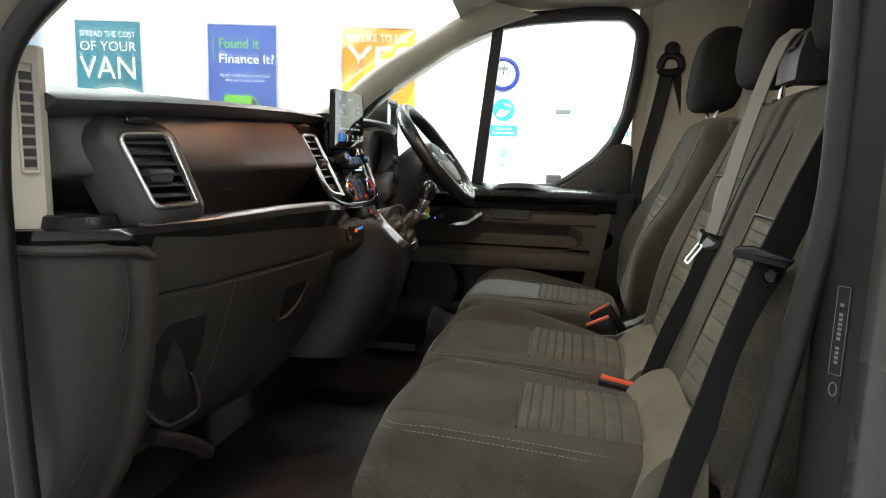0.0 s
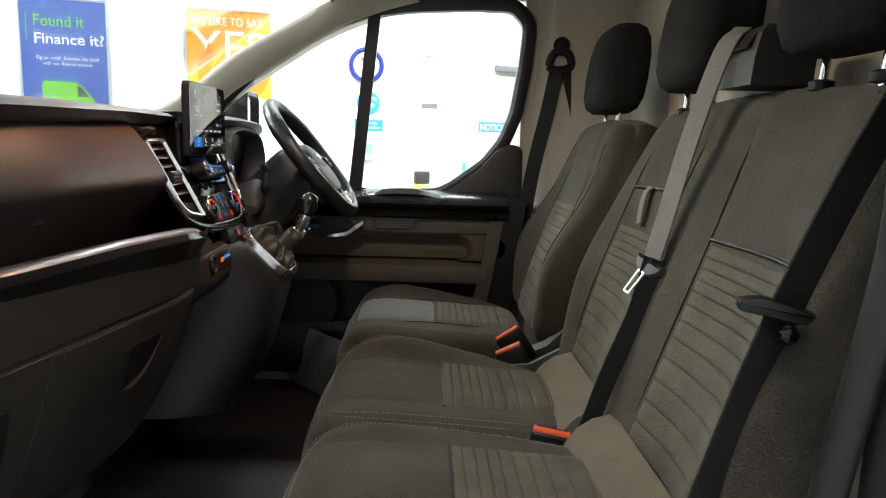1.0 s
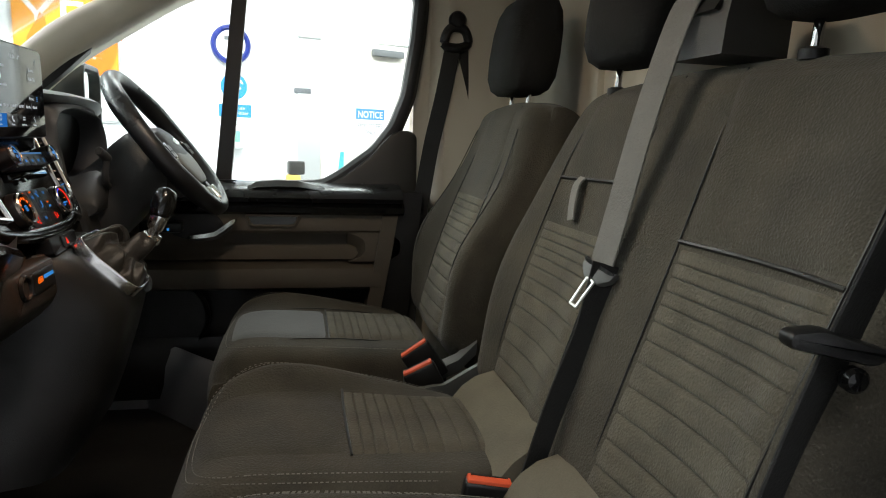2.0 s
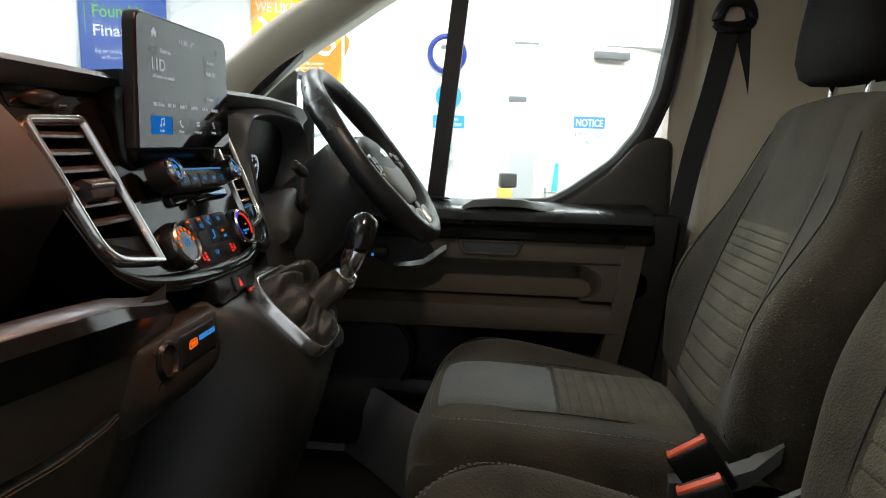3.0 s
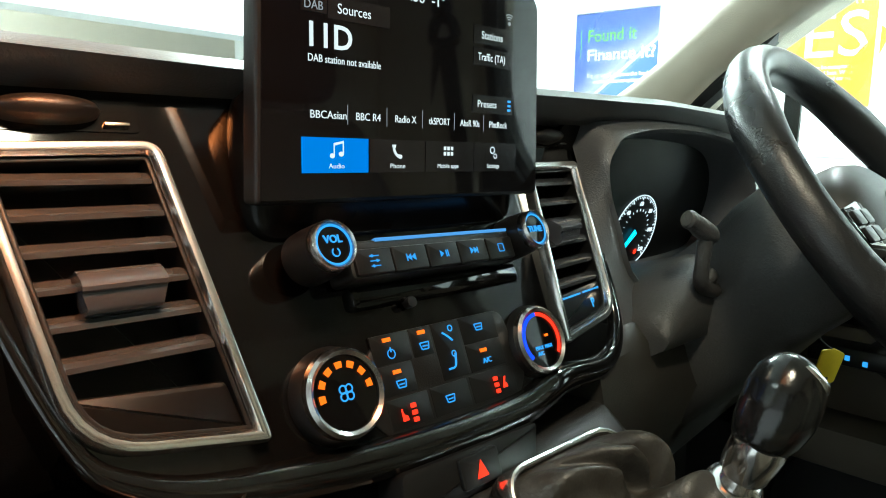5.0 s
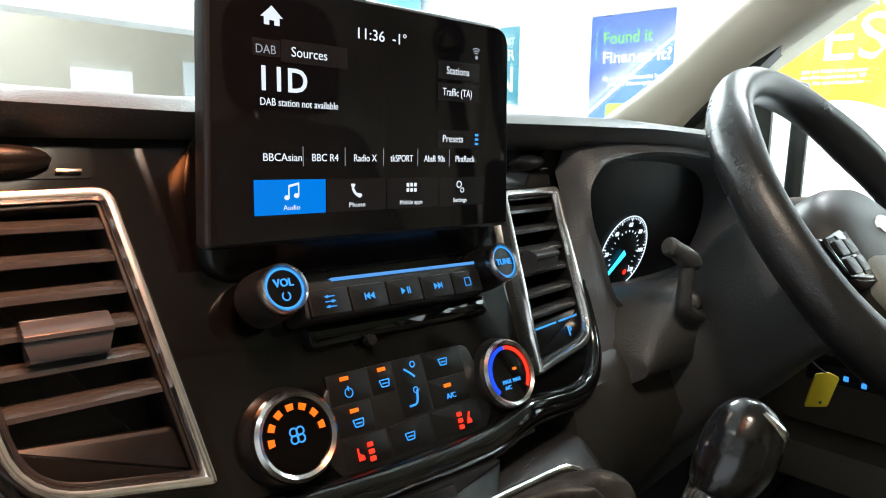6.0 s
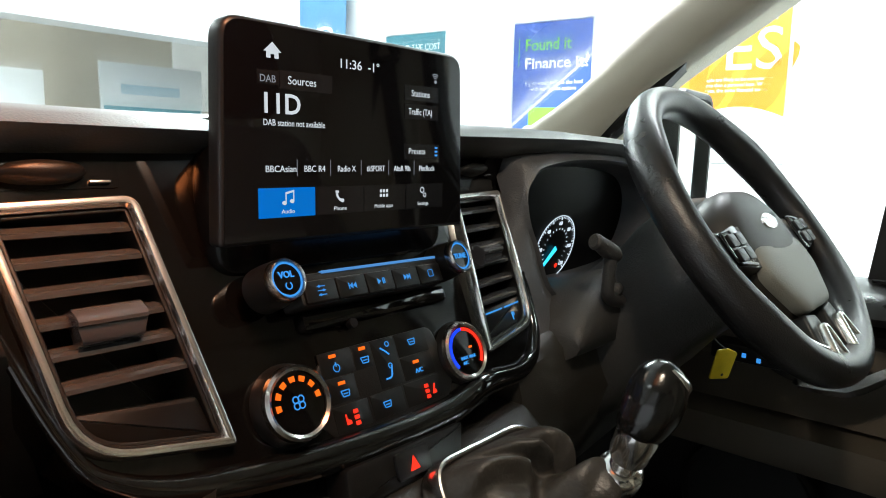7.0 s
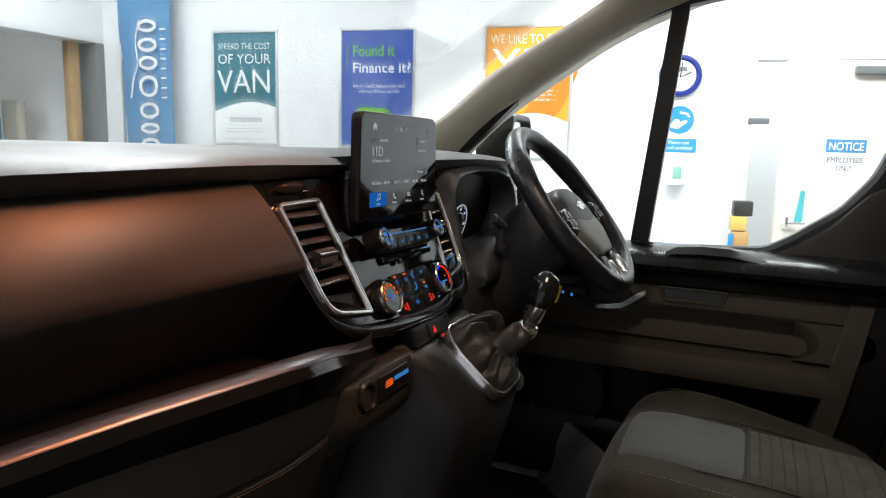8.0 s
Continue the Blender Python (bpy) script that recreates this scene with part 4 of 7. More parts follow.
LIPX = [(-0.90, -0.22), (-0.84, -0.175), (-0.76, -0.125), (-0.6, -0.108), (-0.3, -0.108), (-0.1, -0.115), (0.12, -0.118), (0.22, -0.114), (0.35, -0.102), (0.5, -0.098), (0.6, -0.118), (0.66, -0.155), (0.72, -0.2), (0.86, -0.26)]
LIPZ = [(-0.90, 1.368), (-0.6, 1.379), (-0.3, 1.385), (-0.1, 1.384), (0.1, 1.388), (0.22, 1.390), (0.35, 1.391), (0.5, 1.386), (0.6, 1.370), (0.66, 1.350), (0.72, 1.337), (0.86, 1.33)]
loops = []
for k in range(61):
    y = -0.862 + 1.722 * k / 60
    lx, lz = lerp_list(LIPX, y), lerp_list(LIPZ, y)
    loops.append([(-0.70, y, 1.36), (-0.55, y, 1.392), (-0.38, y, 1.400), (lx - 0.11, y, lz + 0.011), (lx - 0.045, y, lz + 0.006), (lx - 0.015, y, lz + 0.002), (lx, y, lz - 0.005), (lx - 0.004, y, lz - 0.010), (lx - 0.016, y, lz - 0.018),
                  (lx - 0.032, y, lz - 0.026), (lx - 0.09, y, lz - 0.035), (-0.45, y, lz - 0.06), (-0.70, y, 1.30)])
part("top_pad", loft(loops), DASHTOP, dash, "grained dark grey dash top with a rolled lip", angle=50)


# passenger fascia: upper panel that curves away towards the door
def fascia_x(y):
    return lerp_list([(-0.86, -0.125), (-0.82, -0.085), (-0.78, -0.055), (-0.70, -0.028), (-0.55, -0.012), (-0.2, 0.0)], y)


def seam_y(z):
    return -0.2635 + 0.29 * (1.36 - z)


loops = []
PZ = [1.362, 1.352, 1.33, 1.30, 1.278, 1.268, 1.262, 1.24, 1.22, 1.19, 1.15]
PX = [-0.130, -0.120, -0.104, -0.088, -0.079, -0.0765, -0.080, -0.098, -0.114, -0.135, -0.158]
for k in range(41):
    f = k / 40
    row = []
    for z, x in zip(PZ, PX):
        y = -0.856 + (seam_y(z) + 0.856) * f
        under = max(0.0, min(1.0, (-0.70 - y) / 0.12)) * max(0.0, min(1.0, (1.262 - z) / 0.03)) * 0.075
        row.append((x + fascia_x(y) - under, y, z))
    row += [(-0.30, row[-1][1], 1.15), (-0.30, row[0][1], 1.36)]
    loops.append(row)
part("passenger_fascia", loft(loops), DASH, dash, "dark grained fascia panel before the passengers", angle=50)
part("airbag_mark", box(-0.1132, -0.1118, -0.580, -0.556, 1.2300, 1.2306, bm=box(-0.1132, -0.1118, -0.578, -0.562, 1.2335, 1.2340)), DASHTOP, dash)


# the shelf ledge with its satin strip
def ledge_x(y):
    return lerp_list([(-0.935, -0.29), (-0.915, -0.225), (-0.895, -0.185), (-0.872, -0.148), (-0.84, -0.118), (-0.80, -0.095), (-0.7, -0.058), (-0.5, -0.025), (-0.34, 0.002), (-0.28, 0.0), (-0.2, -0.018), (-0.15, -0.030), (-0.10, -0.062), (-0.08, -0.090)], y)


loops, strip = [], []
for k in range(51):
    y = -0.925 + 0.838 * k / 50
    x, z = ledge_x(y), lerp_list([(-0.92, 1.197), (-0.5, 1.200), (-0.34, 1.197), (-0.28, 1.191), (-0.2, 1.172), (-0.1, 1.153)], y)
    loops.append([(-0.34, y, z - 0.055), (-0.34, y, z - 0.030), (x - 0.07, y, z - 0.030), (x - 0.036, y, z - 0.026), (x - 0.026, y, z - 0.004), (x - 0.006, y, z - 0.006), (x, y, z - 0.016), (x - 0.004, y, z - 0.024), (x - 0.015, y, z - 0.050)])
    if y > -0.82:
        strip.append([(x - 0.0300, y, z - 0.006), (x - 0.0285, y, z - 0.0015), (x - 0.0260, y, z + 0.0004), (x - 0.0220, y, z + 0.0006), (x - 0.0160, y, z - 0.0010), (x - 0.0110, y, z - 0.0034), (x - 0.0080, y, z - 0.0058), (x - 0.0072, y, z - 0.0082), (x - 0.0120, y, z - 0.012)])
LEDGE = surface("ledge_gloss_black", (0.006, 0.006, 0.006), 0.15, spec=0.6, vary=0.1, rough_vary=0.04)
part("ledge", loft(loops), LEDGE, dash, "dark dash shelf ledge", angle=50)
part("ledge_strip", loft(strip), surface("ledge_strip_satin", (0.17, 0.165, 0.178), 0.33, metal=0.9, vary=0.06, vary_scale=8, rough_vary=0.03), dash, "smooth satin strip along the ledge", angle=60)


# lower dash under the ledge
def low_x(y, z):
    base = lerp_list([(0.76, -0.22), (0.84, -0.135), (0.95, -0.085), (1.06, -0.05), (1.115, -0.036), (1.18, -0.028)], z)
    return base + 0.9 * (ledge_x(y) + 0.018)


LZ = [1.176, 1.15, 1.12, 1.091, 1.086, 1.081, 1.05, 1.0, 0.94, 0.88, 0.82, 0.775, 0.76]
loops = []
for k in range(41):
    y = -0.80 + 0.70 * k / 40
    row = [(low_x(y, z) - (0.006 if 1.083 < z < 1.089 else 0.0), y, z) for z in LZ]
    row += [(-0.34, y, 0.76), (-0.34, y, 1.12), (low_x(y, 1.15) - 0.05, y, 1.125)]
    loops.append(row)
part("lower_dash", loft(loops), LOWER, dash, "grey lower dash with the glovebox seam", angle=40)
# glovebox lid outline groove, handle
gb = part("glovebox_lid", loft([[(low_x(y, z) + (0.0012 if z < 1.0785 else -0.002), y, z) for z in (1.0795, 1.078, 1.05, 1.0, 0.94, 0.88, 0.82, 0.78)] + [(low_x(y, z) - 0.01, y, z) for z in (0.78, 0.88, 1.0, 1.0795)] for y in [-0.625 + 0.465 * k / 24 for k in range(25)]]), LOWER, dash, "large glovebox lid", angle=40)
def on_low(pts, lift):
    return [(low_x(y, z) + lift, y, z) for y, z in pts]


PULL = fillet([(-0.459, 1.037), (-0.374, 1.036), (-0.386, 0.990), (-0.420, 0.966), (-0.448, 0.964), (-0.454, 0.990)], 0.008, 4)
# Nothing is hollowed out: a thin dark plate paints the finger pull's shade.
part("pull_shade", loft([on_low(PULL, 0.0), on_low(PULL, 0.0042), on_low(inset(PULL, 0.004), 0.0044)]), SATIN, gb, "dark plate for the shade in the finger pull")
part("finger_pull", tube(on_low([(-0.376, 1.034), (-0.385, 1.006), (-0.402, 0.982), (-0.428, 0.968), (-0.448, 0.967)], 0.004), [0.0015, 0.003, 0.0045, 0.0055, 0.003], 8), LOWER, gb, "rounded finger pull edge")
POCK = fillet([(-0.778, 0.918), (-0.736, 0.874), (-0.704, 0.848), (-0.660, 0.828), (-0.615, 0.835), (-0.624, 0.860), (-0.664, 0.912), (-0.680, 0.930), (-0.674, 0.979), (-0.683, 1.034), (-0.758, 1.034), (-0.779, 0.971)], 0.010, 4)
# No opening is cut; this raised dark plate paints the pocket's inner shade.
pkh = part("map_pocket_shade", loft([on_low(POCK, 0.0), on_low(POCK, 0.0030), on_low(inset(POCK, 0.004), 0.0034)]), RUBBER, dash, "dark plate for the shaded opening of the map pocket")
part("pocket_rim", tube(on_low([(-0.780, 0.920), (-0.736, 0.873), (-0.704, 0.846), (-0.660, 0.826), (-0.614, 0.832), (-0.624, 0.860), (-0.662, 0.910), (-0.682, 0.930)], 0.005), [0.002, 0.0035, 0.004, 0.004, 0.004, 0.004, 0.003, 0.0015], 8), surface("pocket_rim_plastic", (0.060, 0.053, 0.043), 0.5, vary=0.1, grain=0.3), pkh, "rounded grey pocket rim")
part("duct", tube([(-0.175, -0.72, 0.830), (-0.160, -0.65, 0.790), (-0.155, -0.585, 0.742)], 0.014, 14), RUBBER, dash, "dark round duct end under the dash")
# dash end: deep side pocket beside the door
loops = []
for z, x0, x1, yo in ((1.172, -0.36, -0.168, 0.0), (1.15, -0.36, -0.160, 0.0), (1.10, -0.36, -0.155, 0.0), (1.0, -0.36, -0.165, 0.0), (0.9, -0.35, -0.185, 0.01), (0.82, -0.34, -0.215, 0.03), (0.76, -0.33, -0.25, 0.05)):
    sec = [(x1 - 0.10, -0.918 + yo), (x1 - 0.035, -0.912 + yo), (x1 + 0.004, -0.892), (x1 + 0.026, -0.864), (x1 + 0.038, -0.842), (x1 + 0.044, -0.828), (x1 + 0.056, -0.812), (x1 + 0.058, -0.798)]
    loops.append([(x0, -0.90 + yo, z)] + [(q.x, q.y, z) for q in smooth_path([(x, y, 0) for x, y in sec], 4)] + [(x1 - 0.03, -0.788, z), (x0, -0.788, z)])
pk = part("end_pocket", loft(loops), LOWER, dash, "tall grey bottle pocket at the end of the dash", angle=60)
part("pocket_lip", tube([(-0.300, -0.916, 1.170), (-0.225, -0.918, 1.168), (-0.165, -0.902, 1.166), (-0.128, -0.866, 1.164), (-0.108, -0.832, 1.160), (-0.097, -0.806, 1.148)], [0.005, 0.006, 0.006, 0.006, 0.006, 0.005], 10), LOWER, pk, "rounded lip along the pocket's top")
part("pocket_shut_line", tube([(-0.1205, -0.8384, 1.152), (-0.1150, -0.8390, 1.10), (-0.1180, -0.8420, 1.05), (-0.1310, -0.8500, 1.0), (-0.150, -0.8590, 0.93), (-0.176, -0.8680, 0.86), (-0.215, -0.8800, 0.79)], 0.0022, 6), RUBBER, pk, "dark shut line")
# black deck at the end of the ledge, round the cup holder
DECK = [(ledge_x(y) - 0.006, y) for y in [-0.775 - 0.0095 * k for k in range(15)]] + [(-0.32, -0.908), (-0.32, -0.775)]
part("ledge_deck", slab(DECK, 0.018, Matrix.Translation((0, 0, 1.172)), 0.003), LEDGE, dash, "black deck round the cup holder", angle=50)
# cup holder at the end of the ledge
CUP = Matrix.Translation((-0.195, -0.828, 1.186)) @ Matrix.Scale(1.02, 4)
cup = part("cup_holder", lathe([(0.040, -0.02), (0.040, 0.012), (0.043, 0.020), (0.047, 0.0235), (0.052, 0.0215), (0.054, 0.014), (0.056, 0.004), (0.056, -0.02)], CUP, 48), SATIN, dash, "round black cup holder rim")
part("cup_floor", lathe([(0.001, 0.0), (0.04, 0.0), (0.04, -0.01)], CUP, 32), GLOSS, cup)

# ---- air vents ----
SM = basis((-0.1158, 0, 1.33), (0, 1, 0), (-0.446, 0, 1))  # centre stack plane: x across, y up the slope, z out


def sv(z):
    return (z - 1.33) * 1.095


RECESSED = surface("shelf_black", (0.004, 0.004, 0.004), 0.40, spec=0.2, vary=0.1)
TAB = surface("satin_tab", (0.055, 0.059, 0.068), 0.18, spec=1.0, vary=0.06)


def vent(m, outline, parent, slats, tab, tray, label):
    """A framed vent: outline in the plane m, slats given as (v, u0, u1)."""
    v = part("air_vent", slab(inset(outline, 0.004), 0.002, shift(m, 0, 0, -0.035)), SATIN, parent, label)
    part("vent_frame", ringframe(outline, 0.0068, 0.0060, m, 0.02), CHROME, v, "satin chrome vent frame")
    part("vent_throat", ringframe(inset(outline, 0.0072), 0.002, 0.0005, m, 0.035), SATIN, v)
    for vv, u0, u1 in slats:
        bm = loft([[(u, vv + 0.007, -0.030), (u, vv + 0.011, -0.029), (u, vv + 0.0078, -0.007), (u, vv + 0.0058, -0.0030), (u, vv + 0.0018, -0.0006), (u, vv - 0.0006, -0.0012), (u, vv - 0.0002, -0.006)] for u in (u0, u1)])
        bm.transform(m)
        part("slat", bm, SLAT, v)
    tu, tv = tab
    prof = [(0.0105, -0.008), (0.0105, 0.0035), (0.0095, 0.0050), (0.0030, 0.0112), (0.0010, 0.0118), (-0.0008, 0.0108), (-0.0014, 0.0088), (-0.0085, 0.0062), (-0.0100, 0.0040), (-0.0100, -0.008)]
    bm = loft([[(tu + s * (0.0185 if b > -0.005 else 0.0165), tv + b, c) for b, c in prof] for s in (-1, -0.93, 0.93, 1)])
    bm.transform(m)
    tb = part("vent_tab", bm, TAB, v, "satin grey thumb tab", angle=40)
    if tray:
        part("tray", slab(tray, 0.01, shift(m, 0, 0, -0.012), 0.003), RECESSED, v, "black blanking shelf")
    return v


def slats_between(tl, tr, br, bl, fr):
    out = []
    for f in fr:
        v = tl[1] + (bl[1] - tl[1]) * f
        out.append((v, tl[0] + (bl[0] - tl[0]) * f + 0.006, tr[0] + (br[0] - tr[0]) * f - 0.006))
    return out


TL, TR, BR, BL = (-0.2385, 0.0065), (-0.1535, 0.0092), (-0.1275, -0.1525), (-0.2150, -0.1365)
OUT = fillet([BL, BR, TR, TL], [0.030, 0.006, 0.010, 0.010], 6)
TRAY = fillet([(-0.207, -0.131), (-0.137, -0.143), (-0.143, -0.117), (-0.214, -0.110)], [0.020, 0.004, 0.003, 0.004], 4)
vent(SM, OUT, dash, slats_between(TL, TR, BR, BL, (0.13, 0.25, 0.37, 0.49, 0.61, 0.74)), ((TL[0] + TR[0]) / 2 + 0.012, -0.066), TRAY, "dark louvred centre air vent")
VR = basis((-0.0622, 0.125, 1.190), (-0.168, 0.986, 0), (-0.446, 0, 1))  # the driver's side vent is turned a little
RL = ((0.030, 0.1510), (0.1255, 0.1525), (0.1000, 0.0070), (0.0, 0.0))
OUT2 = fillet([RL[3], RL[2], RL[1], RL[0]], [0.006, 0.026, 0.010, 0.008], 5)
TRAY2 = fillet([(0.010, 0.010), (0.092, 0.015), (0.099, 0.040), (0.014, 0.037)], [0.004, 0.016, 0.003, 0.003], 4)
v3 = vent(VR, OUT2, dash, slats_between(*RL, (0.13, 0.25, 0.37, 0.49, 0.61, 0.72)), (0.058, 0.088), TRAY2, "dark louvred centre air vent")
for u0, u1 in ((0.020, 0.052), (0.058, 0.088)):
    part("switch_line", box(u0, u1, 0.0330, 0.0345, 0.0, 0.0012, 0, VR), LED_BLUE, v3, "thin blue light line")
lettering("switch_letters", "P", 0.008, shift(VR, 0.068, 0.019, 0.0), LED_BLUE, v3)
VM = basis((-0.125, -0.745, 1.324), (0.40, 0.91, 0), (-0.36, 0.05, 1))
EL = ((-0.0690, -0.0015), (0.0170, 0.0020), (0.0410, -0.1140), (-0.0350, -0.1175))
vent(VM, fillet([EL[3], EL[2], EL[1], EL[0]], [0.015, 0.008, 0.017, 0.022], 6), dash, slats_between(*EL, (0.13, 0.27, 0.41, 0.55, 0.69, 0.83)), (-0.0145, -0.066), None, "dark louvred end air vent")
EB = fillet([EL[3], EL[2], EL[1], EL[0]], [0.015, 0.008, 0.017, 0.022], 6)
rows = []
for d, steep, slow in ((0.002, -0.004, -0.004), (-0.001, 0.0005, 0.0005), (-0.006, 0.0, 0.0), (-0.014, -0.006, -0.002), (-0.024, -0.022, -0.008), (-0.036, -0.045, -0.022), (-0.046, -0.060, -0.050)):
    rows.append([(u, v, steep + (slow - steep) * max(0.0, min(1.0, (-0.010 - u - 0.25 * (v + 0.06)) / 0.03))) for u, v in inset(EB, d)])
bm = loft(rows, caps=False)
bm.transform(VM)
part("vent_bezel", bm, DASH, dash, "soft raised surround of the end vent", angle=60)

b2 = loft([[(-0.027 + 0.019 * k * math.cos(2 * math.pi * i / 28), 0.0170 + 0.0055 * k * math.sin(2 * math.pi * i / 28), h) for i in range(28)] for k, h in ((1.0, -0.012), (1.0, 0.003), (0.85, 0.008), (0.45, 0.010))])
b2.transform(VM)
lid = part("end_lid", b2, SATIN, dash, "small black lid above the end vent", angle=60)
part("lid_mark", box(-0.0475, -0.0460, 0.0140, 0.0200, 0.004, 0.0065, 0, VM), CHROME, lid)

# ---- centre stack ----
STACK = [(-0.266, 0.048), (-0.2495, -0.025), (-0.230, -0.090), (-0.2165, -0.135), (-0.201, -0.154), (-0.180, -0.166), (-0.145, -0.176), (-0.058, -0.186), (0.04, -0.190), (0.104, -0.186), (0.112, -0.15), (0.116, 0.048)]
stack = part("centre_panel", holed(STACK, [inset(OUT, 0.003)], 0.05, shift(SM, 0, 0, -0.003)), PANEL, dash, "gloss black centre panel", angle=50)
WING = fillet([(-0.024, -0.030), (0.080, -0.026), (0.108, 0.0), (0.134, 0.150), (0.138, 0.205), (-0.010, 0.205)], [0.01, 0.03, 0.03, 0.02, 0.01, 0.01], 5)
part("driver_side_panel", holed(WING, [inset(OUT2, 0.003)], 0.05, shift(VR, 0, 0, -0.003)), PANEL, stack, "gloss black panel round the driver's side vent", angle=50)
# raised rounded rim along the panel's lower edge
rim = [SM @ Vector((u, v, -0.004)) for u, v in ((-0.262, 0.040), (-0.237, -0.060), (-0.215, -0.128), (-0.195, -0.152), (-0.15, -0.169), (-0.05, -0.181), (0.05, -0.182), (0.105, -0.172))]
rim += [VR @ Vector((u, v, -0.004)) for u, v in ((0.055, -0.028), (0.096, -0.012), (0.116, 0.030), (0.132, 0.130))]
part("panel_rim", tube([tuple(q) for q in rim], [0.003, 0.003, 0.004, 0.0065, 0.0095, 0.012, 0.012, 0.011, 0.010, 0.008, 0.006, 0.004], 16), surface("rim_gloss", (0.003, 0.003, 0.003), 0.11, spec=0.9, vary=0.1), stack, "rounded gloss black rim", angle=60)
# recesses above the vents with a small sliding lid
RECESS = surface("recess_gloss", (0.003, 0.003, 0.003), 0.08, spec=0.4, vary=0.1)
for RM, u0, v0 in ((SM, -0.205, 0.024), (VR, 0.086, 0.176)):
    rc = part("top_recess", slab(rect(u0 - 0.036, u0 + 0.046, v0 - 0.0085, v0 + 0.0110, 0.004), 0.0022, shift(RM, 0, 0, -0.0045)), RECESS, dash, "small recess above the vent")
    b2 = loft([[(u0 + 0.003 + 0.0235 * k * math.cos(2 * math.pi * i / 28), v0 + 0.0060 * k * math.sin(2 * math.pi * i / 28), h) for i in range(28)] for k, h in ((1.0, -0.008), (1.0, 0.003), (0.88, 0.008), (0.45, 0.0105))])
    b2.transform(RM)
    part("lid", b2, SATIN, rc, "oval black sliding lid", angle=60)
    part("recess_clip", box(u0 + 0.028, u0 + 0.040, v0 - 0.006, v0 - 0.0042, -0.004, 0.0005, 0.0004, RM), CHROME, rc)



KB = SM @ Matrix.Rotation(radians(3.2), 4, "Y")  # the radio bar is turned slightly
KNOBRING = surface("dark_satin_chrome", (0.48, 0.47, 0.45), 0.24, metal=1.0, vary=0.05, rough_vary=0.05)


def knob(u, z, r, depth, face, parent, label, name="knob", plane=None):
    m = shift(plane or SM, u, z, face - depth - 0.0015)
    k = part(name, lathe([(r * 1.16, 0.0), (r * 1.16, depth * 0.35), (r * 1.08, depth * 0.8), (r * 1.02, depth)], m, 40), SATIN, parent, label)
    part("knob_ring", lathe([(r * 0.84, depth - 0.001), (r * 0.86, depth + 0.0025), (r * 0.95, depth + 0.004), (r * 1.03, depth + 0.002), (r * 1.06, depth - 0.003), (r * 1.02, depth - 0.004)], m, 48), KNOBRING, k, "chrome knob ring")
    part("knob_face", lathe([(0.0005, depth + 0.0012), (r * 0.85, depth + 0.001), (r * 0.85, depth - 0.004)], m, 40), GLOSS, k, "gloss black knob face")
    return k, shift(m, 0, 0, depth + 0.0015)


def arc_bars(m, r, width, angles, span, material, parent, name, label="", n=6):
    bm = None
    for a in angles:
        pts = [(r * math.cos(radians(a - span / 2 + span * k / n)), r * math.sin(radians(a - span / 2 + span * k / n))) for k in range(n + 1)]
        pts2 = [((r - width) * math.cos(radians(a - span / 2 + span * k / n)), (r - width) * math.sin(radians(a - span / 2 + span * k / n))) for k in range(n, -1, -1)]
        bm = slab(pts + pts2, 0.0006, m, bm=bm)
    return part(name, bm, material, parent, label)


k, m = knob(-0.0885, -0.0630, 0.0136, 0.026, 0.030, stack, "round volume knob with chrome ring", plane=KB)
part("light_ring", ringframe(circle(0, 0, 0.0115, 36), 0.0013, 0.0005, m), LED_BLUE, k, "thin blue light ring")
lettering("letters", "VOL", 0.0042, shift(m, 0, 0.0012), LED_BLUE, k, align="CENTER", bold=0.0001)
arc_bars(shift(m, 0, -0.0042), 0.0026, 0.0006, [270], 290, LED_BLUE, k, "power_mark", n=16)
k, m = knob(0.0900, -0.0630, 0.0136, 0.026, 0.030, stack, "round tuning knob with chrome ring", plane=KB)
part("light_ring", ringframe(circle(0, 0, 0.0115, 36), 0.0013, 0.0005, m), LED_BLUE, k, "thin blue light ring")
lettering("letters", "TUNE", 0.0042, shift(m, 0, -0.002), LED_BLUE, k, align="CENTER", bold=0.0001)
k, m = knob(-0.0855, -0.1390, 0.0238, 0.018, 0.0110, stack, "large fan knob with orange light segments")
for a in (-22, 8, 38, 67, 95, 124, 153, 182)[1:]:
    arc_bars(m, 0.0172, 0.0036, [a], 15, LED_ORANGE, k, "fan_segment", "orange light segment", 4)
bm = None
for a in (45, 135, 225, 315):
    bm = ringframe(circle(0.0028 * math.cos(radians(a)), 0.0028 * math.sin(radians(a)), 0.0026, 16), 0.0009, 0.0004, m, bm=bm)
part("fan_mark", bm, LED_BLUE, k, "blue fan mark")
k, m = knob(0.0858, -0.1400, 0.0238, 0.016, 0.0060, stack, "large temperature knob with red and blue arc")
arc_bars(m, 0.0195, 0.0026, [155], 130, LED_DEEPBLUE, k, "cold_arc", "blue arc", 20)
arc_bars(m, 0.0195, 0.0026, [25], 130, LED_RED, k, "hot_arc", "red arc", 20)
lettering("letters", "MAX\nA/C", 0.0027, shift(m, -0.0045, -0.007), LED_BLUE, k, align="CENTER")
lettering("letters", "MAX", 0.0026, shift(m, 0.0055, -0.007), LED_BLUE, k, align="CENTER")
part("mark", box(0.004, 0.0075, 0.0012, 0.0030, 0, 0.0006, 0, m), LED_ORANGE, k)
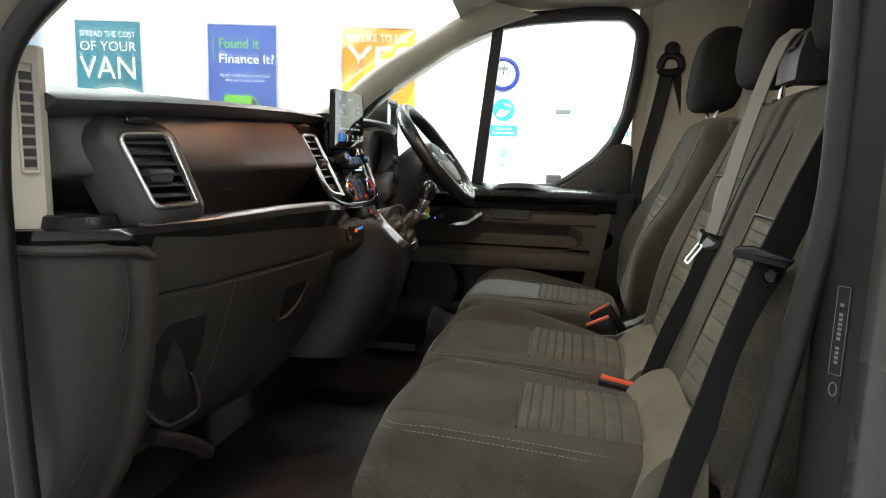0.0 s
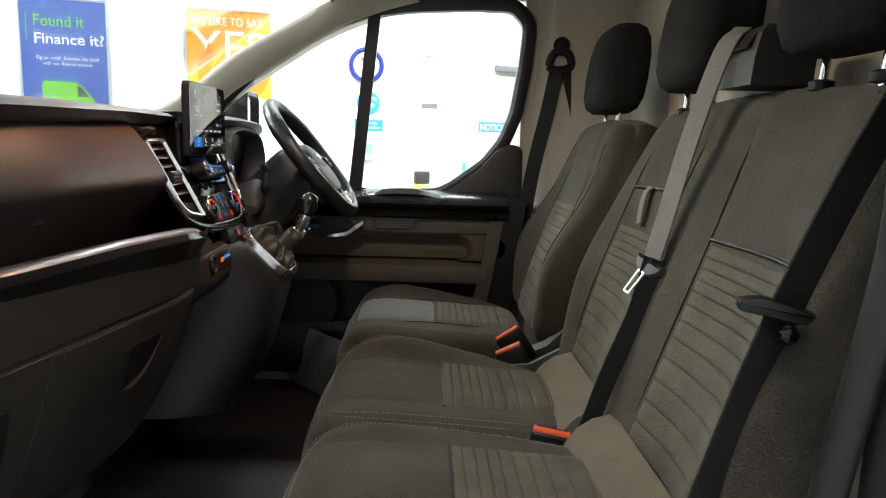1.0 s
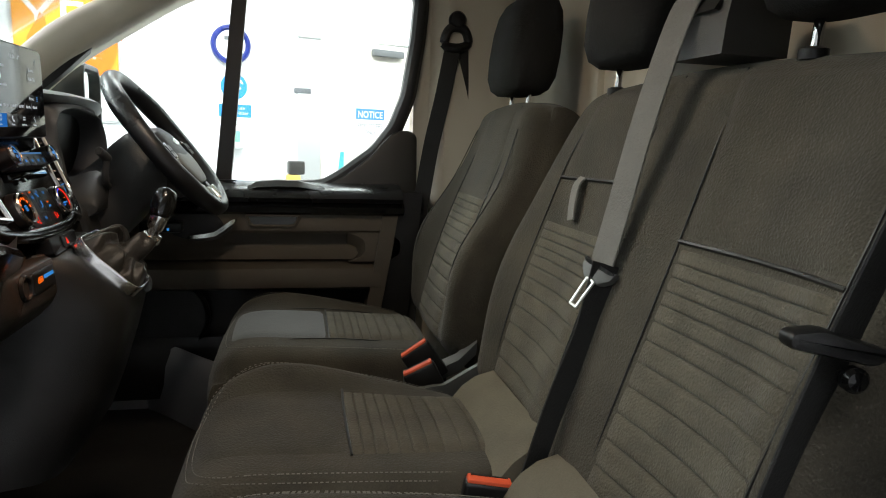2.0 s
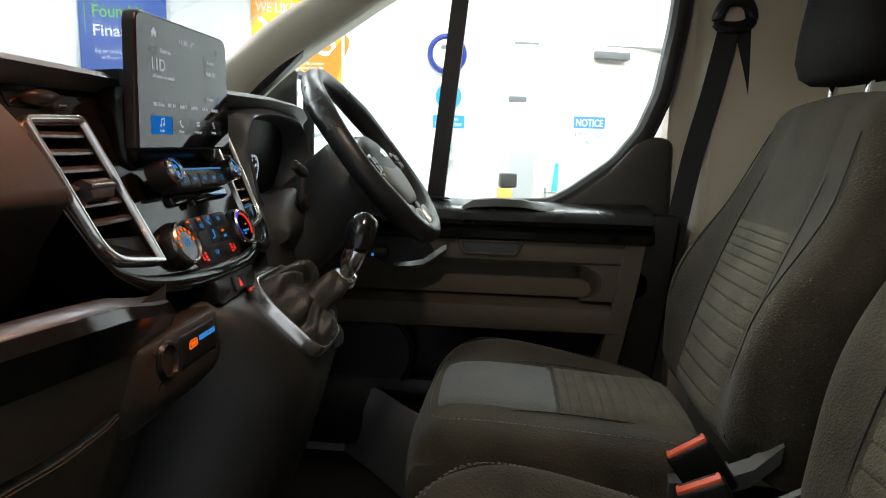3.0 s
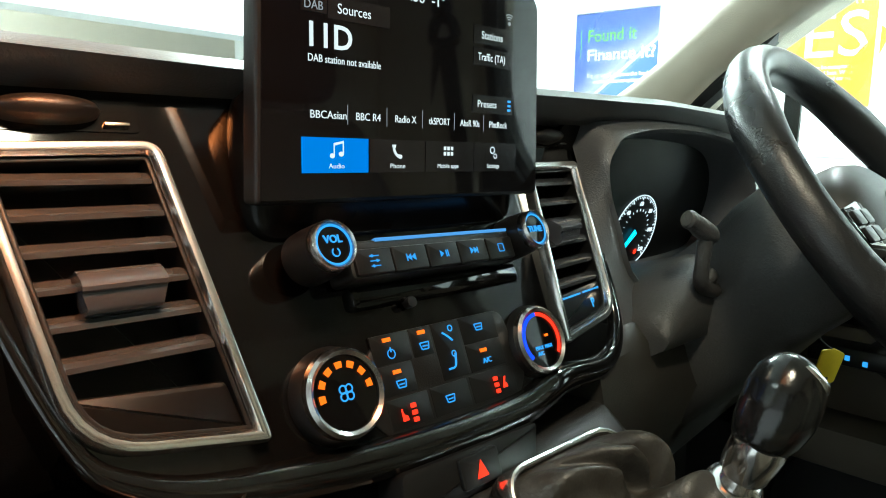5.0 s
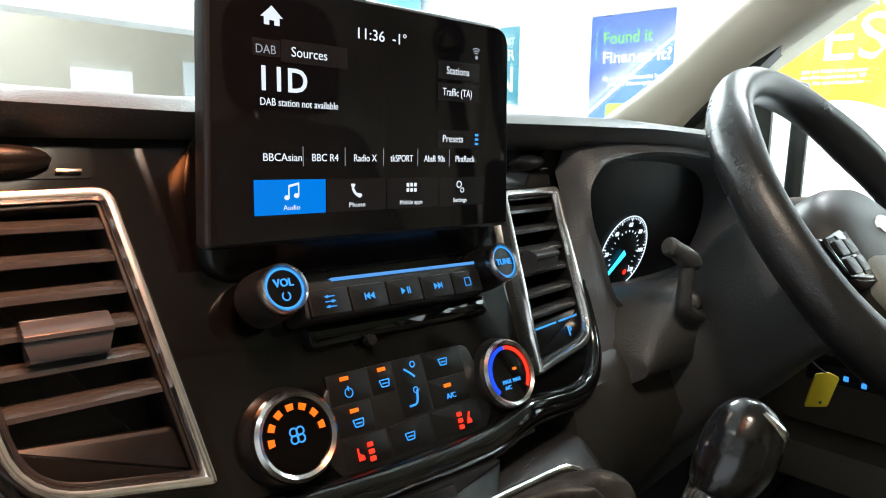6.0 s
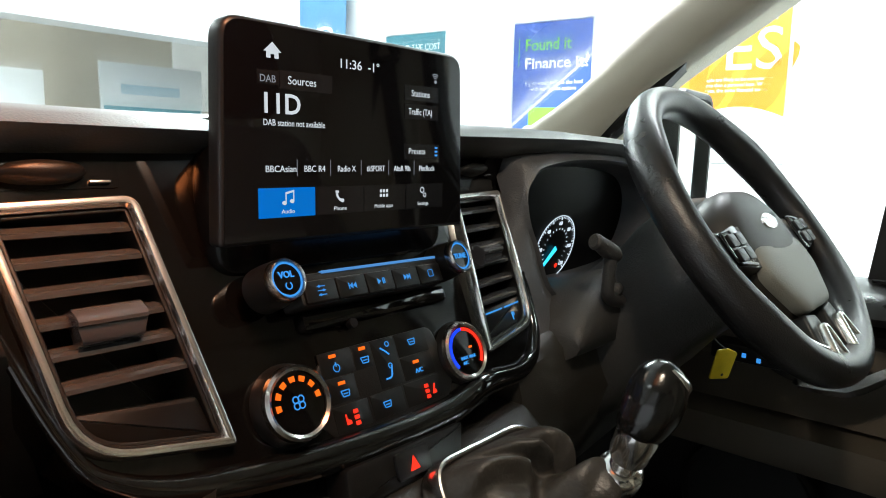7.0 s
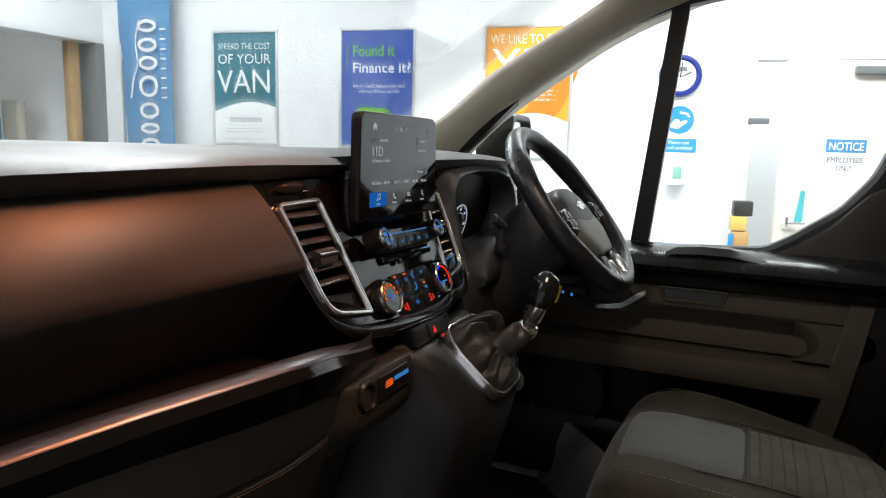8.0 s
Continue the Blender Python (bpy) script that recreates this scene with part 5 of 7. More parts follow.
# radio key bar under the screen
bar = part("key_bar", slab(rect(-0.072, 0.074, sv(1.256), sv(1.277), 0.004), 0.022, shift(KB, 0, 0, -0.004), 0.003), SATIN, stack, "black radio key bar")
part("bar_light", box(-0.050, 0.072, sv(1.2755), sv(1.2773), 0.015, 0.0184, 0, KB), glow("blue_strip_light", (0.10, 0.32, 0.75), 0.55), bar, "pale blue light line")
for i in range(5):
    u = -0.0555 + 0.0285 * i
    ky = part("key", slab(rect(u - 0.0138, u + 0.0138, sv(1.2575), sv(1.2715), 0.0015), 0.004, shift(KB, 0, 0, 0.016), 0.001), BUTTON, bar)
    mm = shift(KB, u, sv(1.2645), 0.0202)
    if i == 0:
        b2 = None
        for j in range(3):
            b2 = box(-0.0035, 0.0035, -0.003 + 0.003 * j - 0.0003, -0.003 + 0.003 * j + 0.0003, 0, 0.0003, 0, mm, bm=b2)
            b2 = slab(circle(0.0016 * (1 if j % 2 else -1), -0.003 + 0.003 * j, 0.0009, 10), 0.0004, mm, bm=b2)
    elif i == 4:
        b2 = ringframe(rect(-0.003, 0.003, -0.003, 0.003, 0.001), 0.0006, 0.0003, mm)
    else:
        b2 = None
        s = -1 if i == 1 else 1
        for j in range(1 if i == 2 else 2):
            o = (-0.0035 + 0.0035 * j) * s
            b2 = slab([(o, -0.0022), (o + 0.0033 * s, 0), (o, 0.0022)], 0.0003, mm, bm=b2)
        b2 = box(0.0035 * s - 0.0004, 0.0035 * s + 0.0004, -0.0022, 0.0022, 0, 0.0003, 0, mm, bm=b2)
        if i == 2:
            b2 = box(0.0015, 0.0023, -0.0022, 0.0022, 0, 0.0003, 0, mm, bm=b2)
    part("key_mark", b2, LED_BLUE, ky, "blue key mark")
part("lower_ledge", slab(rect(-0.062, 0.085, sv(1.243), sv(1.256), 0.004), 0.014, shift(SM, 0, 0, -0.010), 0.004), GLOSS, stack)
part("aux_eye", slab(circle(-0.021, sv(1.242), 0.0035, 16), 0.006, shift(SM, 0, 0, 0.0)), BUTTON, stack)
# climate key field
SF = shift(SM, 0, 0, -0.0058)
FIELD = fillet([(-0.055, sv(1.172)), (0.058, sv(1.172)), (0.070, sv(1.186)), (0.06, sv(1.228)), (-0.035, sv(1.228)), (-0.058, sv(1.222)), (-0.066, sv(1.185))], 0.008, 4)
fld = part("climate_field", slab(FIELD, 0.010, shift(SF, 0, 0, -0.0056), 0.002), SATIN, stack, "black climate key field")
CLIMATE = [(-0.055, -0.026, 1.211, 1.227), (-0.0545, -0.028, 1.194, 1.210), (-0.025, -0.008, 1.211, 1.227), (-0.0065, 0.0165, 1.194, 1.227), (0.018, 0.052, 1.211, 1.227), (0.018, 0.052, 1.194, 1.210), (-0.054, -0.022, 1.176, 1.192), (-0.020, 0.012, 1.176, 1.192), (0.014, 0.056, 1.176, 1.192)]
for u0, u1, z0, z1 in CLIMATE:
    part("climate_key", slab(rect(u0 + 0.0001, u1 - 0.0001, sv(z0), sv(z1) + 0.0008, 0.0012), 0.0011, shift(SF, 0, 0, 0.0036), 0.0005), BUTTON, fld)
for u, z in ((-0.043, 1.2245), (-0.041, 1.2065), (-0.0155, 1.2245), (0.033, 1.2055)):
    part("key_lamp", box(u - 0.0028, u + 0.0028, sv(z) - 0.0012, sv(z) + 0.0012, 0.0046, 0.0058, 0, SF), LED_ORANGE, fld, "small orange lamp")
for u, z, kind in ((-0.042, 1.2165, 0), (-0.040, 1.1995, 1), (-0.0155, 1.2165, 1), (0.005, 1.2185, 2), (0.003, 1.2035, 3), (0.034, 1.220, 1), (-0.006, 1.184, 1)):
    mm = shift(SF, u, sv(z), 0.0056)
    if kind == 0:
        b2 = ringframe(circle(0, 0, 0.0030, 20), 0.0006, 0.0004, mm)
        b2 = box(-0.0004, 0.0004, 0.001, 0.004, 0, 0.0004, 0, mm, bm=b2)
    elif kind == 1:
        b2 = ringframe(fillet([(-0.003, -0.0025), (0.003, -0.0025), (0.0042, 0.0025), (-0.0042, 0.0025)], 0.001, 3), 0.0008, 0.0004, mm)
        b2 = box(-0.002, 0.002, -0.0005, 0.0003, 0, 0.0004, 0, mm, bm=b2)
    else:
        q = [(-0.004, -0.004), (0.002, -0.003), (0.0045, 0.005)] if kind == 3 else [(-0.004, 0.003), (0.0, 0.0), (0.003, -0.003)]
        b2 = tube([tuple(mm @ Vector((a, b, 0.0002))) for a, b in q], 0.0007, 6, smooth=3)
        b2 = ringframe(circle(0.0035, 0.005, 0.0022, 12), 0.0007, 0.0004, mm, bm=b2)
    part("key_mark", b2, LED_BLUE, fld, "blue key mark")
lettering("letters", "A/C", 0.0034, shift(SF, 0.034, sv(1.1975), 0.0056), LED_BLUE, fld, align="CENTER")
for s, u in ((-1, -0.036), (1, 0.036)):
    for i in range(3):
        part("heat_lamp", slab(rect(u - 0.0020, u + 0.0020, sv(1.1780 + 0.0038 * i), sv(1.1806 + 0.0038 * i), 0.0006), 0.0006, shift(SF, 0, 0, 0.0056)), LED_RED, fld, "small red seat heat lamp")
    a = u + s * 0.0075
    part("heat_mark", slab(fillet([(a - 0.0022, sv(1.1800)), (a + 0.0022, sv(1.1800)), (a + 0.0018, sv(1.1826)), (a + 0.0002 * s, sv(1.1832)), (a + 0.0022 * s, sv(1.1868)), (a + 0.0008 * s, sv(1.1868))], 0.0006, 2), 0.0006, shift(SF, 0, 0, 0.0056)), LED_RED, fld, "small red seat mark")
# hazard switch below the panel
HZ = basis((-0.030, -0.006, 1.146), (0, 1, 0), (-0.35, 0, 1))
hz = part("hazard_strip", slab(fillet([(-0.060, -0.012), (-0.054, -0.016), (0.052, -0.013), (0.062, 0.012), (-0.056, 0.013)], 0.004, 3), 0.024, shift(HZ, 0, 0, -0.020), 0.003), BUTTON, dash, "black switch strip")
part("hazard_key", slab(rect(-0.016, 0.017, -0.010, 0.0095, 0.003), 0.004, shift(HZ, 0, 0, 0.003), 0.0015), BUTTON, hz)
part("hazard_mark", slab([(-0.0045, -0.0055), (0.005, -0.0055), (0.0003, 0.0048)], 0.0008, shift(HZ, 0, 0, 0.0068)), LED_RED, hz, "red warning triangle")
# airbag lamp strip and socket on the lower dash
AM = basis((-0.020, 0, 1.113), (0, 1, 0), (-0.10, 0, 1))
bm = loft([[(u, min(v, 0.0205 + 0.05 * d), w) for u, v in inset(rect(-0.228, -0.088, -0.030, 0.020, 0.012), -d)] for d, w in ((0.045, -0.048), (0.030, -0.022), (0.016, -0.006), (0.006, 0.001), (0.0, 0.0028), (-0.012, 0.0032))])
bm.transform(AM)
part("switch_panel", bm, LOWER, dash, "smooth swelling of the lower dash round the socket", angle=60)
ab = part("airbag_strip", slab(fillet([(-0.178, -0.016), (-0.098, -0.016), (-0.098, 0.014), (-0.174, 0.014)], 0.004, 3), 0.026, shift(AM, 0, 0, -0.02), 0.002), SATIN, dash, "black airbag lamp strip")
GLYPH = fillet([(-0.160, -0.0035), (-0.142, -0.0025), (-0.142, 0.0055), (-0.156, 0.0060), (-0.160, 0.0030)], 0.002, 3)
part("airbag_lamp", ringframe(GLYPH, 0.0016, 0.0008, shift(AM, 0, 0, 0.0060)), LED_ORANGE, ab, "orange airbag lamp sign")
part("airbag_lamp_bar", slab(fillet([(-0.1565, -0.0008), (-0.1455, 0.0002), (-0.1455, 0.0034), (-0.1565, 0.0036)], 0.001, 2), 0.0008, shift(AM, 0, 0, 0.0062)), LED_ORANGE, ab)
lettering("airbag_print", "PASSENGER AIRBAG", 0.0050, shift(AM, -0.138, 0.0005, 0.0064), LED_BLUE, ab, "blue lit lettering", width=0.036, bold=0.0002)
SK = shift(AM, -0.200, 0.0, -0.004)
sk = part("power_socket", lathe([(0.019, -0.01), (0.019, 0.008), (0.0165, 0.011), (0.0145, 0.008), (0.0145, 0.0)], SK, 32), SATIN, dash, "round black power socket")
part("socket_lid", lathe([(0.0005, 0.006), (0.0125, 0.006), (0.0143, 0.002)], SK, 28), SATIN, sk)
part("socket_ring", ringframe(circle(0, 0, 0.0155, 32), 0.0012, 0.001, shift(SK, 0, 0, 0.0105)), DARKGREY, sk)
# lower console that carries the gear lever
BT = basis((0.033, 0.05, 1.100), (0, 1, 0), (-0.72, 0, 0.75))  # gaiter plane
loops = []
for z, x0, x1, ya, yb in ((1.136, -0.30, -0.030, -0.075, 0.165), (1.12, -0.30, -0.002, -0.07, 0.16), (1.10, -0.30, 0.018, -0.06, 0.155), (1.05, -0.30, 0.062, -0.05, 0.145), (1.03, -0.30, 0.068, -0.05, 0.14), (0.98, -0.30, 0.055, -0.055, 0.14), (0.90, -0.30, 0.03, -0.07, 0.145), (0.82, -0.30, 0.0, -0.085, 0.15), (0.78, -0.30, -0.03, -0.09, 0.15)):
    loops.append([(x0, ya - 0.05, z), (x1 - 0.10, ya - 0.035, z), (x1 - 0.03, ya - 0.012, z), (x1 - 0.006, ya + 0.012, z), (x1, ya + 0.04, z), (x1, yb - 0.04, z), (x1 - 0.006, yb - 0.012, z), (x1 - 0.03, yb + 0.01, z), (x1 - 0.10, yb + 0.02, z), (x0, yb + 0.03, z)])
part("console", loft(loops), surface("console_plastic", (0.016, 0.0150, 0.0140), 0.40, spec=0.5, vary=0.16, vary_scale=5, grain=0.35, grain_scale=800), dash, "grey lower console below the centre panel", angle=50)

# ---- touchscreen ----
screen = thing("touchscreen", "black tablet-like touchscreen showing a radio menu, standing on the dash", "touchscreen", (-0.10, 0, 1.30))
SC = basis((-0.0838, 0.004, 0.0065), (0, 1, 0), (0, 0, 1))
SHAPE = fillet([(-0.123, 1.300), (0.106, 1.300), (0.101, 1.442), (-0.119, 1.442)], [0.004, 0.004, 0.015, 0.015], 6)
part("housing", slab(SHAPE, 0.013, shift(SC, 0, 0, -0.011), 0.003), SATIN, screen, "satin black housing", angle=50)
part("glass", slab(inset(SHAPE, 0.0028), 0.0012, shift(SC, 0, 0, 0.0016)), DISPLAY, screen, "glossy black display glass")
part("stalk", loft([[(-0.20, y, 1.33), (-0.20, y, 1.385), (-0.112, y, 1.39), (-0.112, y, 1.32)] for y in (-0.095, -0.09, 0.08, 0.085)]), SATIN, screen, "black mount behind the screen")
COWL = fillet([(-0.112, 1.285), (0.098, 1.285), (0.103, 1.345), (0.098, 1.372), (-0.108, 1.372), (-0.116, 1.345)], 0.014, 5)
bm = loft([[(-0.135 if k == 0 else x, u * g, 1.33 + (v - 1.33) * g) for u, v in COWL] for k, (x, g) in enumerate(((-0.135, 0.96), (-0.110, 1.02), (-0.100, 1.0), (-0.0955, 0.96)))])
part("screen_cowl", bm, surface("cowl_black", (0.003, 0.003, 0.003), 0.22, spec=0.25, vary=0.1), screen, "rounded satin black cowl behind the screen", angle=60)
UI = shift(SC, 0, 0, 0.0029)


def ui(words, u, v, size, material=UI_WHITE, align="LEFT", width=None, bold=0.0):
    lettering("display_caption", words, size, shift(UI, u, v, 0.0003), material, screen, align=align, width=width, bold=bold, depth=0.0001)


def key(u0, u1, v0, v1, material=TILEKEY, label=""):
    return part("display_key", box(u0, u1, v0, v1, 0, 0.00025, 0, UI), material, screen, label)


key(-0.095, -0.079, 1.402, 1.411), key(-0.0785, -0.036, 1.400, 1.412)
key(0.034, 0.072, 1.401, 1.413), key(0.034, 0.072, 1.387, 1.3985), key(0.034, 0.074, 1.356, 1.368)
key(-0.096, -0.0515, 1.317, 1.3365, UI_BLUE, "blue highlighted menu key")
for i in range(3):
    key(-0.0505 + 0.0435 * i, -0.008 + 0.0435 * i, 1.317, 1.3365)
part("home_mark", slab([(-0.088, 1.4185), (-0.085, 1.4185), (-0.085, 1.421), (-0.082, 1.421), (-0.082, 1.4185), (-0.079, 1.4185), (-0.079, 1.4225), (-0.077, 1.4225), (-0.0835, 1.4285), (-0.090, 1.4225), (-0.088, 1.4225)], 0.0002, UI), UI_WHITE, screen, "white home mark")
ui("11:36  -1°", -0.0305, 1.4185, 0.0062, width=0.036)
ui("DAB", -0.0935, 1.4035, 0.0045, UI_GREY, width=0.0115)
ui("Sources", -0.0725, 1.4035, 0.0052, width=0.0225)
ui("11D", -0.0935, 1.3845, 0.0125, width=0.0275, bold=0.0003)
ui("DAB station not available", -0.0915, 1.3765, 0.0040, width=0.0485)
ui("Stations", 0.0515, 1.4045, 0.0048, align="CENTER", width=0.0205)
ui("Traffic (TA)", 0.0515, 1.3905, 0.0048, align="CENTER", width=0.0265)
ui("Presets", 0.0480, 1.3600, 0.0046, align="CENTER", width=0.0185)
for i, (w, u, wd) in enumerate((("BBCAsian", -0.0785, 0.0235), ("BBC R4", -0.0515, 0.0175), ("Radio X", -0.0235, 0.0165), ("tkSPORT", 0.0045, 0.018), ("AbsR 90s", 0.032, 0.018), ("PlntRock", 0.0595, 0.018))):
    ui(w, u, 1.3468, 0.0042, align="CENTER", width=wd)
    if i:
        part("rule", box(u - 0.0145, u - 0.0142, 1.344, 1.355, 0, 0.0002, 0, UI), UI_GREY, screen)
for w, u, wd in (("Audio", -0.0735, 0.0105), ("Phone", -0.0295, 0.0115), ("Mobile apps", 0.0125, 0.0185), ("Settings", 0.0555, 0.0125)):
    ui(w, u, 1.3195, 0.0028, align="CENTER", width=wd)
b2 = slab(circle(-0.0765, 1.3265, 0.0017, 14, 0.0014), 0.0002, shift(UI, 0, 0, 0.0003))
b2 = slab(circle(-0.0705, 1.3275, 0.0017, 14, 0.0014), 0.0002, shift(UI, 0, 0, 0.0003), bm=b2)
b2 = slab([(-0.0756, 1.3265), (-0.0749, 1.3265), (-0.0749, 1.3322), (-0.0695, 1.3335), (-0.0695, 1.3275), (-0.0688, 1.3275), (-0.0688, 1.3350), (-0.0756, 1.3335)], 0.0002, shift(UI, 0, 0, 0.0003), bm=b2)
part("note_mark", b2, UI_WHITE, screen, "white music note mark")
part("phone_mark", tube([tuple(UI @ Vector(q)) for q in ((-0.0325, 1.3335, 0.0004), (-0.0325, 1.3305, 0.0004), (-0.0305, 1.3275, 0.0004), (-0.0272, 1.3262, 0.0004))], [0.0014, 0.0008, 0.0008, 0.0014], 8), UI_WHITE, screen, "white phone mark")
b2 = None
for i in range(3):
    for j in range(2):
        b2 = box(0.0085 + 0.0031 * i, 0.0107 + 0.0031 * i, 1.3275 + 0.0034 * j, 1.3298 + 0.0034 * j, 0, 0.0003, 0, UI, bm=b2)
part("apps_mark", b2, UI_WHITE, screen, "white grid mark")
b2 = ringframe(circle(0.0545, 1.3315, 0.0027, 20), 0.0012, 0.0003, UI)
b2 = ringframe(circle(0.0575, 1.3275, 0.0020, 16), 0.0010, 0.0003, UI, bm=b2)
part("gear_mark", b2, UI_WHITE, screen, "white gear wheel mark")
b2 = None
for r in (0.0018, 0.0034, 0.005):
    pts = [(0.068 + r * math.cos(radians(a)), 1.4185 + r * math.sin(radians(a))) for a in range(50, 131, 10)]
    b2 = tube([tuple(UI @ Vector((a, b, 0.0003))) for a, b in pts], 0.0004, 5, smooth=1, bm=b2)
b2 = slab(circle(0.0685, 1.4175, 0.0014, 10), 0.0003, UI, bm=b2)
part("signal_mark", b2, UI_GREY, screen)
b2 = None
for i in range(3):
    b2 = box(0.0685, 0.0715, 1.3585 + 0.003 * i, 1.3600 + 0.003 * i, 0.0003, 0.0006, 0, UI, bm=b2)
part("preset_mark", b2, LED_BLUE, screen)

# ---- instrument cluster ----
HOOD = surface("hood_plastic", (0.095, 0.098, 0.105), 0.40, spec=0.8, vary=0.12, grain=0.7, grain_scale=620)
OPENING = [(0.335, 1.205), (0.272, 1.275), (0.253, 1.318), (0.262, 1.340), (0.288, 1.353), (0.371, 1.360), (0.490, 1.353), (0.548, 1.332), (0.578, 1.290), (0.576, 1.240), (0.54, 1.205)]
OUTER = [(-0.082, 0.226, 1.172), (-0.112, 0.234, 1.250), (-0.138, 0.243, 1.318), (-0.156, 0.250, 1.352), (-0.172, 0.258, 1.382), (-0.150, 0.36, 1.390), (-0.150, 0.52, 1.385), (-0.155, 0.60, 1.368), (-0.16, 0.63, 1.30), (-0.15, 0.63, 1.22), (-0.09, 0.58, 1.17)]


def opening_ring(x, grow):
    return [Vector((x, 0.42 + (y - 0.42) * (1 + grow), 1.28 + (z - 1.28) * (1 + grow * 1.6))) for y, z in OPENING]


rings = [[Vector(q) for q in OUTER], [Vector(q).lerp(r, 0.55) + Vector((0.008, 0, 0)) for q, r in zip(OUTER, opening_ring(-0.116, 0.05))], opening_ring(-0.112, 0.055), opening_ring(-0.108, 0.032), opening_ring(-0.111, 0.010), opening_ring(-0.120, 0.0), opening_ring(-0.155, -0.05), opening_ring(-0.195, -0.12)]
clus = part("cluster_hood", loft([smooth_path(r, 6, True) for r in rings], caps=False), HOOD, dash, "grained dark grey surround of the instruments", angle=60)
CLX = basis((-0.172, 0.41, 1.275), (0, 1, 0), (0.24, 0, 1))
part("cluster_glass", slab(rect(-0.19, 0.19, -0.10, 0.095, 0.02), 0.004, CLX), CLUSTER, clus, "dark instrument glass")
DM = shift(CLX, -0.004, -0.026, 0.005) @ Matrix.Scale(1.07, 4)
dial = part("speedometer", ringframe(circle(0, 0, 0.042, 48), 0.0012, 0.0008, DM), DIAL_WHITE, clus, "lit white speed dial ring")
arc_bars(DM, 0.040, 0.004, [225 - 27 * i for i in range(11)], 2.2, DIAL_WHITE, dial, "dial_marks", n=2)
arc_bars(DM, 0.040, 0.002, [225 - 5.4 * i for i in range(51)], 0.9, DIAL_WHITE, dial, "dial_fine_marks", n=1)
arc_bars(DM, 0.026, 0.0025, [225 - 15 * i for i in range(19)], 1.6, DIAL_WHITE, dial, "inner_marks", n=1)
for i, w in enumerate(("0", "20", "40", "60", "80", "100", "120")):
    a = radians(225 - 45 * i)
    lettering("dial_number", w, 0.0048, shift(DM, 0.0315 * math.cos(a), 0.0315 * math.sin(a) - 0.002, 0.0002), DIAL_WHITE, dial, align="CENTER")
part("needle", slab([(-0.002, 0.003), (0.003, -0.002), (-0.024, -0.028), (-0.0265, -0.0255)], 0.001, shift(DM, 0.0, 0.0, 0.001)), DIAL_CYAN, dial, "cyan lit needle")
part("red_lamp", slab(circle(0.012, -0.024, 0.003, 14), 0.0006, DM), LED_RED, dial)
part("trip_strip", box(-0.02, 0.03, -0.062, -0.054, 0.005, 0.0056, 0, shift(CLX, -0.042, -0.01, 0)), glow("trip_blue", (0.02, 0.2, 0.45), 0.5), clus)
# dash skirt on the driver's side below the cluster
loops = []
for k in range(21):
    y = 0.165 + 0.69 * k / 20
    d = lerp_list([(0.16, 0.0), (0.3, -0.02), (0.7, -0.06), (0.86, -0.12)], y)
    loops.append([(-0.10 + d, y, 1.36), (-0.085 + d, y, 1.30), (-0.07 + d, y, 1.20), (-0.05 + d, y, 1.17), (-0.04 + d, y, 1.10), (-0.09 + d, y, 0.98), (-0.18 + d, y, 0.88), (-0.34, y, 0.86), (-0.34, y, 1.30)] if y > 0.61 else [(-0.165, y, 1.19), (-0.16, y, 1.185), (-0.085, y, 1.18), (-0.055 + d, y, 1.165), (-0.04 + d, y, 1.10), (-0.09 + d, y, 0.98), (-0.18 + d, y, 0.88), (-0.34, y, 0.86), (-0.34, y, 1.18)])
part("driver_skirt", loft(loops), DARKGREY, dash, "dark driver's side lower dash", angle=40)

# ---- steering wheel and column ----
WM = basis((0.054, 0.455, 1.292), (0, 1, 0), (-0.613, 0, 0.790)) @ Matrix.Scale(1.035, 4)
wheel = thing("steering_wheel", "black leather three-spoke steering wheel with satin inserts", "steering wheel", WM.translation)


def wp(u, v, w=0.0):
    return tuple(WM @ Vector((u, v, w)))


rimpts = [(0.172 * math.cos(2 * math.pi * i / 48), 0.172 * math.sin(2 * math.pi * i / 48)) for i in range(48)]
rimr = [0.0180 + 0.0022 * max(0, math.cos(2 * (2 * math.pi * i / 48 - 0.6)) ** 9) + 0.0022 * max(0, math.cos(2 * (2 * math.pi * i / 48 + 3.74 - 2 * math.pi)) ** 9) for i in range(48)]
part("rim", tube([wp(u, v * (0.97 if v < 0 else 1.0)) for u, v in rimpts], rimr, 16, True, smooth=2, up=tuple(WM.to_3x3() @ Vector((0, 0, 1))), flat=1.1), LEATHER, wheel, "worn black leather rim", angle=80)
for a in (62, 118, 205, 335):
    c_, s_ = math.cos(radians(a)), math.sin(radians(a))
    part("rim_seam", tube([wp((0.172 + 0.0164 * math.cos(t)) * c_, (0.172 + 0.0164 * math.cos(t)) * s_, 0.0178 * math.sin(t)) for t in [2 * math.pi * i / 16 for i in range(16)]], 0.0007, 5, True, smooth=1), RUBBER, wheel)
HC = 0.010
PAD = fillet([(-0.050, -0.112), (0.050, -0.112), (0.088, -0.055), (0.096, 0.0), (0.075, 0.040), (0.03, 0.056), (-0.03, 0.056), (-0.075, 0.040), (-0.096, 0.0), (-0.088, -0.055)], 0.022, 4)
bm = loft([[(HC + u * k, (v + 0.02) * k - 0.02, w) for u, v in PAD] for k, w in ((0.92, -0.050), (0.96, -0.020), (0.93, -0.006), (0.84, 0.004), (0.66, 0.010), (0.40, 0.0135), (0.15, 0.0145))])
bm.transform(WM)
